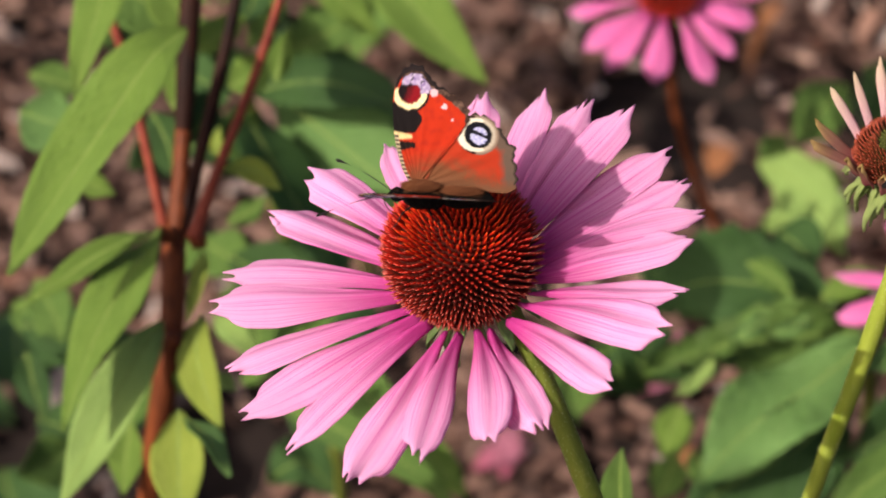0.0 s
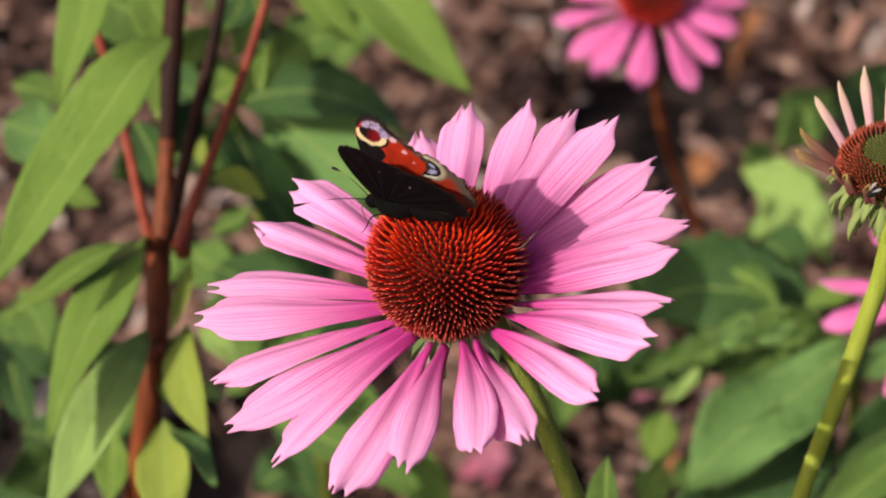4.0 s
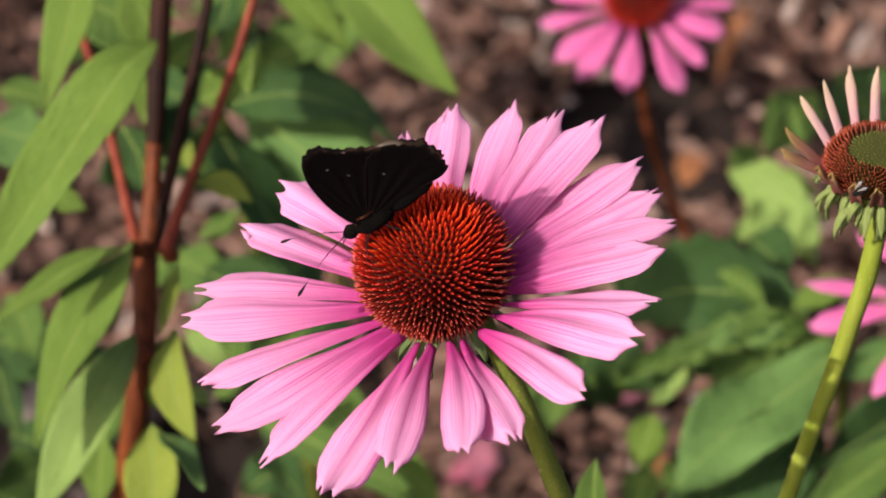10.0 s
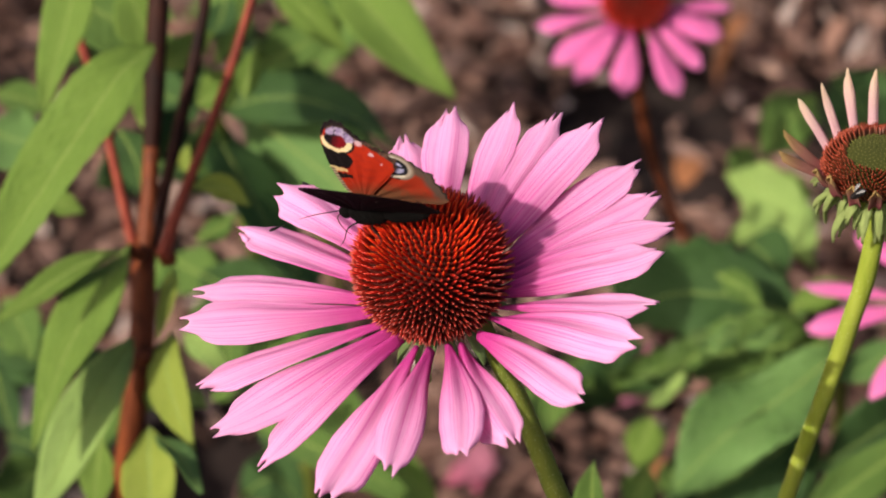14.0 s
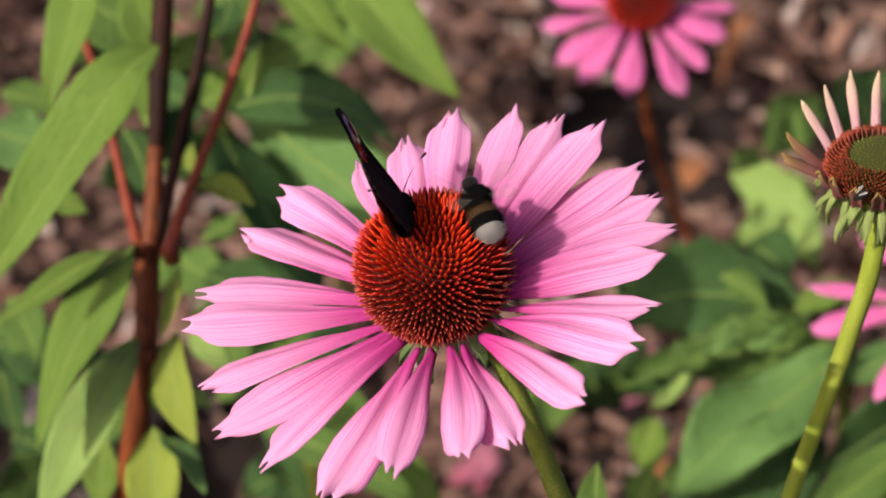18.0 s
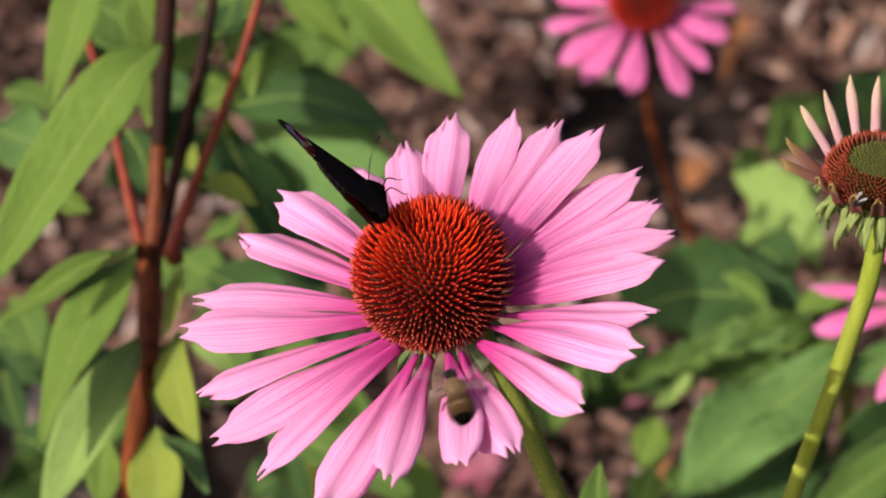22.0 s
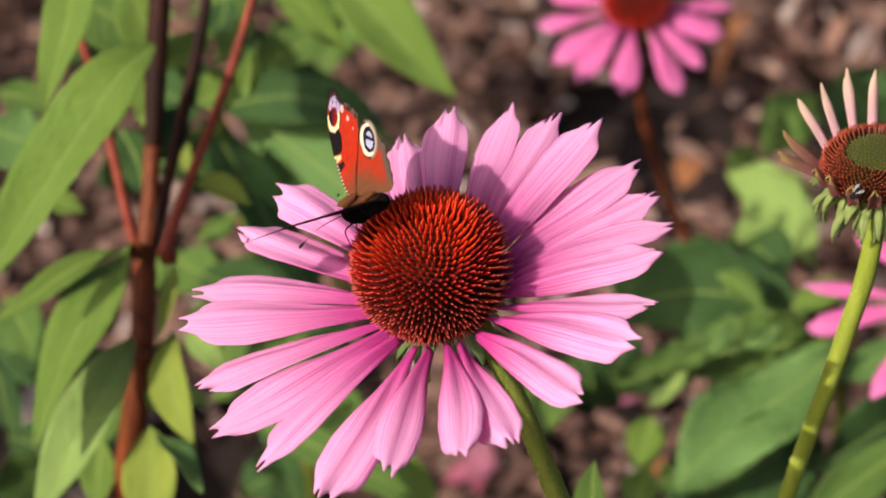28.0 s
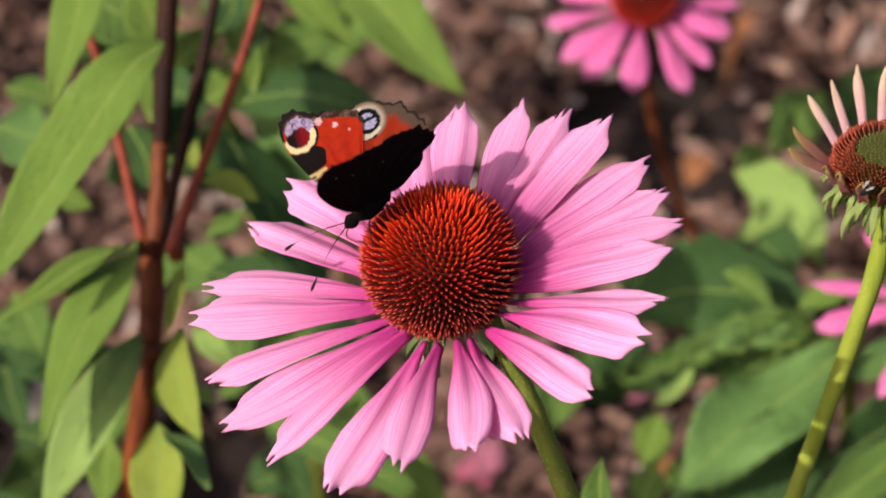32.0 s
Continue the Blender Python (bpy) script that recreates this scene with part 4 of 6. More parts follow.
leaf_along(shrub, LEAF_MID, [(-0.0846, 0.273, 0.4155), (-0.079, 0.2756, 0.4188), (-0.0734, 0.2795, 0.4239)], 0.0085, CAMWARD, seed=29)
leaf_along(shrub, LEAF_MID, [(-0.0985, 0.2275, 0.5033), (-0.0952, 0.2334, 0.5109), (-0.0923, 0.2381, 0.517)], 0.0085, CAMWARD, seed=30)
leaf_along(shrub, LEAF_MID, [(-0.0854, 0.2709, 0.494), (-0.0773, 0.2734, 0.4972), (-0.0712, 0.2771, 0.502)], 0.0089, CAMWARD, seed=31)
leaf_along(shrub, LEAF_DARK, [(-0.0935, 0.4081, 0.4916), (-0.1044, 0.3954, 0.4915), (-0.1161, 0.3845, 0.4938)], 0.0133, CAMWARD, seed=68)
leaf_along(shrub, LEAF_DARK, [(-0.0777, 0.3586, 0.541), (-0.0798, 0.3441, 0.5386), (-0.0846, 0.3308, 0.5378)], 0.0128, CAMWARD, seed=69)
leaf_along(shrub, LEAF_DARK, [(-0.13, 0.3563, 0.5338), (-0.1288, 0.3433, 0.5334), (-0.1307, 0.3291, 0.5314)], 0.0170, (0.8, -0.3, 0.5), seed=70)
leaf_along(shrub, LEAF, [(-0.0747, 0.4067, 0.5091), (-0.0803, 0.3905, 0.5045), (-0.0844, 0.3738, 0.4994)], 0.0136, (0.25, -0.5, 0.8), seed=71)
leaf_along(shrub, LEAF_DARK, [(-0.1382, 0.4184, 0.5009), (-0.1298, 0.4062, 0.5017), (-0.1239, 0.3941, 0.5025)], 0.0151, CAMWARD, seed=72)
leaf_along(shrub, LEAF_MID, [(-0.1224, 0.3734, 0.5346), (-0.1093, 0.3617, 0.5359), (-0.0968, 0.3497, 0.5369)], 0.0148, CAMWARD, seed=73)
leaf_along(shrub, LEAF, [(-0.1045, 0.3941, 0.5016), (-0.1157, 0.3829, 0.5034), (-0.1255, 0.3711, 0.5045)], 0.0166, CAMWARD, seed=74)
leaf_along(shrub, LEAF_MID, [(-0.1339, 0.4081, 0.4911), (-0.143, 0.3965, 0.4924), (-0.1499, 0.3849, 0.4938)], 0.0155, (0.25, -0.5, 0.8), seed=75)
leaf_along(shrub, LEAF_MID, [(-0.1282, 0.3856, 0.5032), (-0.1217, 0.3715, 0.5015), (-0.1162, 0.3585, 0.5011)], 0.0147, CAMWARD, seed=76)
leaf_along(shrub, LEAF_DARK, [(-0.1476, 0.4385, 0.4991), (-0.1395, 0.4263, 0.4998), (-0.1339, 0.4139, 0.5002)], 0.0163, CAMWARD, seed=77)
leaf_along(shrub, LEAF_DARK, [(-0.0756, 0.4118, 0.4954), (-0.0789, 0.3981, 0.4941), (-0.083, 0.3857, 0.4945)], 0.0133, CAMWARD, seed=78)
leaf_along(shrub, LEAF, [(-0.1147, 0.3943, 0.5348), (-0.1166, 0.3773, 0.5292), (-0.1216, 0.3612, 0.5248)], 0.0192, (0.8, -0.3, 0.5), seed=79)
leaf_along(shrub, LEAF, [(-0.1154, 0.3625, 0.5385), (-0.1192, 0.3488, 0.5372), (-0.1252, 0.3339, 0.5344)], 0.0205, (0.8, -0.3, 0.5), seed=80)
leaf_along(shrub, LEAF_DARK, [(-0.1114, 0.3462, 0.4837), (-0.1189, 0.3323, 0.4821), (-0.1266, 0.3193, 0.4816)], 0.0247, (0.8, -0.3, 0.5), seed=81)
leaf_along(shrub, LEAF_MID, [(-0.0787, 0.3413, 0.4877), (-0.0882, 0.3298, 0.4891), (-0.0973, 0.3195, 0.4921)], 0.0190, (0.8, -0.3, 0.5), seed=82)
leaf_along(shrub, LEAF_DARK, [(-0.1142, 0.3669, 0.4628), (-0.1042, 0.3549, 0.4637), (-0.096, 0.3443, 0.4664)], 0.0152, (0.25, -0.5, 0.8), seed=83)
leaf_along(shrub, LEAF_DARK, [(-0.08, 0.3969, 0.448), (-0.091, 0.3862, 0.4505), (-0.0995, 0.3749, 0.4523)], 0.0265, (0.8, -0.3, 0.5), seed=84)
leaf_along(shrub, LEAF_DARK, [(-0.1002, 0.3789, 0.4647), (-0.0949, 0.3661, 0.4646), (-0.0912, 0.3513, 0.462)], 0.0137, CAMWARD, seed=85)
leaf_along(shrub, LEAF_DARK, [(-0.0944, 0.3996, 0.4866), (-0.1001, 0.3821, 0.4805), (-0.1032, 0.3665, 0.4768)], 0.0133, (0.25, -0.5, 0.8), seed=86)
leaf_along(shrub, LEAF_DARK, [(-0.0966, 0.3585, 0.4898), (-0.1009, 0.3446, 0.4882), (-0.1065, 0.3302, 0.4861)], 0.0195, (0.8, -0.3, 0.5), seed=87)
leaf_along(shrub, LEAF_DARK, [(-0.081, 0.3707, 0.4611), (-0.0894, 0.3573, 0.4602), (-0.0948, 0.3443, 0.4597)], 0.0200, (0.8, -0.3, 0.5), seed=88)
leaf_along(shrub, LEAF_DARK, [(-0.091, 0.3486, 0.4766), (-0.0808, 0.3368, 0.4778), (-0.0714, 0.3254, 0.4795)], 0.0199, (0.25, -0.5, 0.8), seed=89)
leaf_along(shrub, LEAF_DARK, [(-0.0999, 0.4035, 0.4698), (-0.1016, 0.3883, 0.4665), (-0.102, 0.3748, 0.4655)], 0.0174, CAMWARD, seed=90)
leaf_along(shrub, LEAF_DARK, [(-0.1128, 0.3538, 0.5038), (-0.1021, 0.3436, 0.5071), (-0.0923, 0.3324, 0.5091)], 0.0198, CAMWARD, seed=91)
leaf_along(shrub, LEAF_MID, [(-0.1233, 0.4164, 0.4778), (-0.1191, 0.403, 0.4768), (-0.1123, 0.3901, 0.4766)], 0.0217, (0.8, -0.3, 0.5), seed=92)
leaf_along(shrub, LEAF, [(-0.1275, 0.3667, 0.5039), (-0.1195, 0.3545, 0.5046), (-0.1135, 0.3414, 0.504)], 0.0141, (0.25, -0.5, 0.8), seed=93)
leaf_along(shrub, LEAF_MID, [(-0.1635, 0.2992, 0.4436), (-0.1549, 0.2843, 0.4409), (-0.1492, 0.2691, 0.4377)], 0.0182, CAMWARD, seed=110)
leaf_along(shrub, LEAF_DARK, [(-0.1599, 0.3319, 0.4001), (-0.1545, 0.3192, 0.4001), (-0.1507, 0.3052, 0.3984)], 0.0138, CAMWARD, seed=111)
leaf_along(shrub, LEAF_DARK, [(-0.1661, 0.306, 0.4095), (-0.1537, 0.2955, 0.4123), (-0.1413, 0.2841, 0.4141)], 0.0173, CAMWARD, seed=112)
leaf_along(shrub, LEAF_MID, [(-0.1773, 0.3172, 0.4166), (-0.1659, 0.3072, 0.4201), (-0.1513, 0.2954, 0.4213)], 0.0177, CAMWARD, seed=113)
leaf_along(shrub, LEAF_DARK, [(-0.1428, 0.3208, 0.4002), (-0.1302, 0.308, 0.4002), (-0.116, 0.2967, 0.402)], 0.0129, CAMWARD, seed=114)
leaf_along(shrub, LEAF_MID, [(-0.1203, 0.2659, 0.4321), (-0.1234, 0.2542, 0.4334), (-0.1261, 0.2432, 0.4355)], 0.0174, (0.25, -0.5, 0.8), seed=115)
leaf_along(shrub, LEAF_DARK, [(-0.1168, 0.2809, 0.4056), (-0.126, 0.2663, 0.4031), (-0.1322, 0.2538, 0.4033)], 0.0129, CAMWARD, seed=116)
leaf_along(shrub, LEAF_MID, [(-0.1158, 0.2654, 0.4358), (-0.1078, 0.2541, 0.4376), (-0.1002, 0.2413, 0.4375)], 0.0151, (0.8, -0.3, 0.5), seed=117)
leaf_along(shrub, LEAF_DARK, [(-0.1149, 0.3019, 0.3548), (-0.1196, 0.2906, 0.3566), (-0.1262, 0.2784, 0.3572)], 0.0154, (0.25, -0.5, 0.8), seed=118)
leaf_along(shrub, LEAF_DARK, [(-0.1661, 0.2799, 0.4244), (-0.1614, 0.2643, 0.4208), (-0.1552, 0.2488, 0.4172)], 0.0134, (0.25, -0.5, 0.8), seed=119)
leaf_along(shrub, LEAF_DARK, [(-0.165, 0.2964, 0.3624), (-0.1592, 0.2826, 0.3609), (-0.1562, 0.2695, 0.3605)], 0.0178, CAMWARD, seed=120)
leaf_along(shrub, LEAF_MID, [(-0.1526, 0.2814, 0.3732), (-0.1636, 0.2704, 0.3753), (-0.1717, 0.2608, 0.3791)], 0.0212, (0.8, -0.3, 0.5), seed=121)
broad = thing("broad_leaved_plant", "low plant with broad dark green leaves", "plant")
part("stem", tube("stem", [(-0.0653, 0.5574, -0.02, 0.0040), (-0.069, 0.398, 0.3647, 0.0030), (-0.0796, 0.3621, 0.4488, 0.0025), (-0.0857, 0.3664, 0.4868, 0.0020)], 12, 8, 0.06), STEM_GREEN, broad, "green stem")
leaf_on(broad, LEAF_MID, (-0.0836, 0.3688, 0.3762), (-0.0053, 0.2687, 0.3617), 0.0227, CAMWARD, seed=33, bend=0.06)
leaf_on(broad, LEAF_DARK, (-0.0579, 0.4523, 0.3207), (-0.0653, 0.3617, 0.2859), 0.0503, CAMWARD, seed=34)
# upper half of the broad leaf, its shade put into the dark green
leaf_along(broad, LEAF_DARK, [(-0.0825, 0.3506, 0.4953), (-0.0616, 0.3493, 0.5019), (-0.0378, 0.3424, 0.5014), (-0.0116, 0.3261, 0.492)], 0.0274, (0.8, -0.3, 0.5), seed=32, fold=0.1)
leaf_along(broad, LEAF_SOFT, [(-0.0756, 0.3702, 0.483), (-0.0541, 0.3514, 0.4754), (-0.0319, 0.3328, 0.4679), (-0.0047, 0.3127, 0.4587)], 0.0456, (-0.45, -0.55, 0.7), seed=33, fold=0.12)
# dark leaf added for the shaded left half of the broad leaf
leaf_along(broad, LEAF_DARK, [(-0.0873, 0.3466, 0.4934), (-0.0741, 0.3256, 0.4828), (-0.061, 0.3077, 0.4682), (-0.0436, 0.2829, 0.4527)], 0.0402, (0.8, -0.3, 0.5), seed=34, fold=0.1)
leaf_along(broad, LEAF_DARK, [(-0.091, 0.3183, 0.4409), (-0.0736, 0.3128, 0.434), (-0.0534, 0.2996, 0.4335)], 0.0287, CAMWARD, seed=35)
leaf_along(broad, LEAF_MID, [(-0.0777, 0.3152, 0.4208), (-0.0802, 0.2994, 0.4168), (-0.0751, 0.2824, 0.4114)], 0.0168, CAMWARD, seed=36)
leaf_along(broad, LEAF_MID, [(-0.0722, 0.269, 0.4104), (-0.044, 0.2542, 0.4079), (-0.0164, 0.2374, 0.4028), (-0.0007, 0.2279, 0.3908)], 0.0148, CAMWARD, seed=37)
leaf_along(broad, LEAF, [(-0.0233, 0.2689, 0.3944), (-0.0104, 0.2585, 0.3893), (0.0014, 0.2463, 0.3818)], 0.0142, CAMWARD, seed=38)
leaf_along(broad, LEAF_DARK, [(-0.0823, 0.3227, 0.3166), (-0.0681, 0.3284, 0.3241), (-0.0539, 0.3196, 0.3129)], 0.0208, CAMWARD, seed=39)
leaf_along(broad, LEAF_DARK, [(-0.056, 0.4394, 0.4672), (-0.0639, 0.4291, 0.4702), (-0.0702, 0.419, 0.4735)], 0.0243, (0.8, -0.3, 0.5), seed=94)
leaf_along(broad, LEAF_MID, [(-0.056, 0.4346, 0.4796), (-0.0617, 0.4225, 0.4803), (-0.0677, 0.4113, 0.4822)], 0.0162, (0.25, -0.5, 0.8), seed=95)
leaf_along(broad, LEAF_MID, [(-0.1116, 0.4333, 0.4675), (-0.1008, 0.4183, 0.4645), (-0.0899, 0.4042, 0.4628)], 0.0287, (0.8, -0.3, 0.5), seed=96)
leaf_along(broad, LEAF_DARK, [(-0.079, 0.4263, 0.4748), (-0.0748, 0.4096, 0.4697), (-0.0727, 0.395, 0.4673)], 0.0165, CAMWARD, seed=97)
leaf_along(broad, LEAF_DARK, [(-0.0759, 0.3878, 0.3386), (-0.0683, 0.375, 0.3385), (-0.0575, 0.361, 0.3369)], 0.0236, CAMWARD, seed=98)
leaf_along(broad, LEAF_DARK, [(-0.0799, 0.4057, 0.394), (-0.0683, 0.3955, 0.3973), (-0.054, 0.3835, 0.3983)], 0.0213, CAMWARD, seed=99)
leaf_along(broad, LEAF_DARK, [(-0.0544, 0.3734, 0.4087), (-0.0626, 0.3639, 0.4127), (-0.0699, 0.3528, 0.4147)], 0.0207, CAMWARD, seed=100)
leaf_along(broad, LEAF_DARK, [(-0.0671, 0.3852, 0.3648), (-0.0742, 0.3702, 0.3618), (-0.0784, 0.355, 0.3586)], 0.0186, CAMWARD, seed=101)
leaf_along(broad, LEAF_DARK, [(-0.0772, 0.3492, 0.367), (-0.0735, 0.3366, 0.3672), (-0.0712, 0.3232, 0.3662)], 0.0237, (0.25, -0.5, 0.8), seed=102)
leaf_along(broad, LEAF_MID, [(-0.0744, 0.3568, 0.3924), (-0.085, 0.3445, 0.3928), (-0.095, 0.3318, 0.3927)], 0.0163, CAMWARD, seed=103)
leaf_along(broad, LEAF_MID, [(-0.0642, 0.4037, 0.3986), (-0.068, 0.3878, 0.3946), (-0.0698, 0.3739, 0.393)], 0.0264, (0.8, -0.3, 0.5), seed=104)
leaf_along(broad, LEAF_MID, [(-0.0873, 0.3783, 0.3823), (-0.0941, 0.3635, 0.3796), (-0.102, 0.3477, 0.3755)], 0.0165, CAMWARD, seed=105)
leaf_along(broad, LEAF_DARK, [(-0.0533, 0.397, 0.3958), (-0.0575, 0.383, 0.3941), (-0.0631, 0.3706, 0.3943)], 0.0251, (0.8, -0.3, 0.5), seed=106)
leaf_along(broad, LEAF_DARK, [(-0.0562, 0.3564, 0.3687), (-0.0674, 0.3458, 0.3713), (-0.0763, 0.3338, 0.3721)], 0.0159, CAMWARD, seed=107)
leaf_along(broad, LEAF_MID, [(-0.1067, 0.3561, 0.4192), (-0.0965, 0.3448, 0.4209), (-0.083, 0.3333, 0.4226)], 0.0226, CAMWARD, seed=108)
leaf_along(broad, LEAF_MID, [(-0.0741, 0.356, 0.3994), (-0.08, 0.344, 0.4003), (-0.0885, 0.332, 0.4011)], 0.0199, CAMWARD, seed=109)
tall = thing("leafy_stem", "tall leafy stem with long pointed leaves", "plant")
part("stem", tube("stem", [(-0.0579, 0.8533, -0.02, 0.0040), (-0.0564, 0.4864, 0.413, 0.0030), (-0.0582, 0.4675, 0.4863, 0.0025)], 12, 8, 0.06), STEM_GREEN, tall, "green stem")
leaf_along(tall, LEAF, [(-0.0405, 0.3919, 0.5354), (-0.0229, 0.3713, 0.5254), (-0.0077, 0.3564, 0.5145), (0.0076, 0.3432, 0.5059)], 0.0256, (-0.15, -0.5, 0.85), seed=40, fold=0.45)
leaf_along(tall, LEAF, [(-0.0652, 0.3979, 0.5267), (-0.0487, 0.3883, 0.5146), (-0.034, 0.3785, 0.5021)], 0.0150, (-0.45, -0.55, 0.7), seed=41)
leaf_along(tall, LEAF_MID, [(-0.0733, 0.3918, 0.4864), (-0.0553, 0.3967, 0.4927), (-0.0346, 0.4045, 0.5028)], 0.0188, CAMWARD, seed=42)
leaf_along(tall, LEAF_DARK, [(-0.0347, 0.4049, 0.5197), (-0.0279, 0.3911, 0.5101), (-0.0216, 0.378, 0.5015)], 0.0225, (0.8, -0.3, 0.5), seed=43)
leaf_along(tall, LEAF_DARK, [(-0.0748, 0.4166, 0.4857), (-0.0565, 0.4074, 0.4739), (-0.0404, 0.4052, 0.4712)], 0.0151, CAMWARD, seed=44)
rosette = thing("coneflower_foliage", "coneflower foliage with large rough toothed leaves", "plant")
part("stem", tube("stem", [(0.2566, 0.6465, -0.02, 0.0040), (0.1691, 0.3397, 0.339, 0.0030), (0.1578, 0.3026, 0.4051, 0.0025)], 12, 8, 0.06), STEM_GREEN, rosette, "green stem")
leaf_on(rosette, LEAF_MID, (0.0913, 0.3658, 0.3236), (0.0873, 0.334, 0.3153), 0.0179, CAMWARD, seed=51)
leaf_on(rosette, LEAF_DARK, (0.0843, 0.4237, 0.284), (0.0746, 0.4166, 0.3237), 0.0490, CAMWARD, seed=52)
leaf_on(rosette, LEAF_MID, (0.0378, 0.4253, 0.286), (0.0519, 0.3903, 0.2899), 0.0214, CAMWARD, seed=53)
leaf_on(rosette, LEAF_MID, (0.0559, 0.4332, 0.2962), (0.0695, 0.4027, 0.3058), 0.0184, CAMWARD, seed=54)
leaf_along(rosette, LEAF_SOFT, [(0.1516, 0.2896, 0.4219), (0.1308, 0.2726, 0.4163), (0.1093, 0.2567, 0.4121), (0.0861, 0.2356, 0.4012)], 0.0386, (-0.45, -0.55, 0.7), seed=45, wave=0.2, quilt=0.035, fold=0.1)
leaf_along(rosette, LEAF_MID, [(0.154, 0.3048, 0.417), (0.1271, 0.2995, 0.4182), (0.0982, 0.2931, 0.418), (0.0685, 0.2838, 0.4139)], 0.0268, (-0.45, -0.55, 0.7), seed=46, teeth=9, wave=0.3, quilt=0.12)
leaf_along(rosette, LEAF_DARK, [(0.1468, 0.3295, 0.408), (0.1176, 0.3352, 0.4151), (0.0928, 0.3356, 0.4155), (0.0692, 0.3292, 0.4071)], 0.0433, (0.25, -0.5, 0.8), seed=47, teeth=8, wave=0.1)
leaf_along(rosette, LEAF_MID, [(0.1108, 0.3329, 0.4284), (0.1198, 0.3257, 0.4274), (0.1284, 0.3162, 0.4234)], 0.0112, (-0.45, -0.55, 0.7), seed=48, wave=0.2)
leaf_along(rosette, LEAF, [(0.1383, 0.3162, 0.4234), (0.1505, 0.32, 0.4284), (0.1648, 0.3221, 0.4312)], 0.0116, CAMWARD, seed=49)
# leaf lying in shadow, the shadow partly put into its colour
leaf_along(rosette, LEAF_DARK, [(0.148, 0.2838, 0.4064), (0.1271, 0.2625, 0.3952), (0.1029, 0.2506, 0.388), (0.0806, 0.2347, 0.3838)], 0.0435, (0.8, -0.3, 0.5), seed=50)
leaf_along(rosette, LEAF_MID, [(0.1782, 0.2477, 0.4172), (0.1647, 0.2389, 0.414), (0.1472, 0.2277, 0.4076), (0.1306, 0.2195, 0.397)], 0.0194, CAMWARD, seed=51, wave=0.2)
leaf_along(rosette, LEAF_DARK, [(0.1837, 0.2854, 0.4005), (0.1645, 0.2707, 0.3978), (0.1443, 0.2591, 0.391)], 0.0298, (0.8, -0.3, 0.5), seed=52)
leaf_along(rosette, LEAF_SOFT, [(0.1846, 0.3092, 0.4147), (0.1694, 0.2993, 0.4101), (0.1521, 0.2913, 0.4079)], 0.0150, (-0.45, -0.55, 0.7), seed=53)
leaf_along(rosette, LEAF, [(0.0846, 0.2906, 0.3904), (0.0811, 0.2846, 0.3826), (0.0771, 0.2785, 0.3747)], 0.0145, CAMWARD, seed=54)
leaf_along(rosette, LEAF_MID, [(0.0847, 0.2931, 0.3611), (0.0813, 0.288, 0.3545), (0.0764, 0.2821, 0.3469)], 0.0153, CAMWARD, seed=55)
leaf_along(rosette, LEAF_MID, [(0.0545, 0.3189, 0.3939), (0.0488, 0.3106, 0.3832), (0.0443, 0.3023, 0.3726)], 0.0148, CAMWARD, seed=56)
leaf_along(rosette, LEAF_SOFT, [(0.1144, 0.2923, 0.4333), (0.1074, 0.2859, 0.4331), (0.0999, 0.282, 0.4281)], 0.0085, (-0.45, -0.55, 0.7), seed=57, wave=0.3, quilt=0.05, teeth=7)
leaf_along(rosette, LEAF_MID, [(0.1052, 0.2846, 0.4315), (0.0966, 0.282, 0.4281), (0.0866, 0.2749, 0.4271)], 0.0080, (-0.45, -0.55, 0.7), seed=58, wave=0.3, quilt=0.05, teeth=7)
leaf_along(rosette, LEAF_SOFT, [(0.1316, 0.2929, 0.4341), (0.1234, 0.2861, 0.4335), (0.1148, 0.2845, 0.4315)], 0.0075, (-0.45, -0.55, 0.7), seed=59, wave=0.3, quilt=0.05, teeth=7)
leaf_along(rosette, LEAF_PALE, [(0.0935, 0.2711, 0.4304), (0.0871, 0.2666, 0.4246), (0.0782, 0.2596, 0.4237)], 0.0070, (-0.45, -0.55, 0.7), seed=60, wave=0.3, quilt=0.05, teeth=7)
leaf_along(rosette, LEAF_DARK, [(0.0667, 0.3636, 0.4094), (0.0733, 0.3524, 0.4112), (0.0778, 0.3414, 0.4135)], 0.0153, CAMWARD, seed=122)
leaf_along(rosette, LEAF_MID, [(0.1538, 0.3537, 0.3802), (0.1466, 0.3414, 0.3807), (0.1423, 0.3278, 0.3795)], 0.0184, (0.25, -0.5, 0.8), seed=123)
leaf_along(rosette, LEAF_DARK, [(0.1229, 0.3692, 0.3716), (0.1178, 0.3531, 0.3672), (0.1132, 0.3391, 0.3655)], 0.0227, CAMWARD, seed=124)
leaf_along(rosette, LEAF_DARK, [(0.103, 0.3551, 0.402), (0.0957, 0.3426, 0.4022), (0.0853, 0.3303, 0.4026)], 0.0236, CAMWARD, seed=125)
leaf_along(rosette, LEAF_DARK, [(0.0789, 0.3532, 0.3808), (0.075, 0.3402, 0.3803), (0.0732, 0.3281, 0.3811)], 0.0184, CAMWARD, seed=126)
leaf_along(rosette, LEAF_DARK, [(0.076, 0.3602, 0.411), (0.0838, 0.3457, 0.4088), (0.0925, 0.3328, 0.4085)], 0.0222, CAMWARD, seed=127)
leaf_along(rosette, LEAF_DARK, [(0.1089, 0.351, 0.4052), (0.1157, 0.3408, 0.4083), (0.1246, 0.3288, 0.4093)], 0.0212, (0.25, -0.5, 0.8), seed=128)
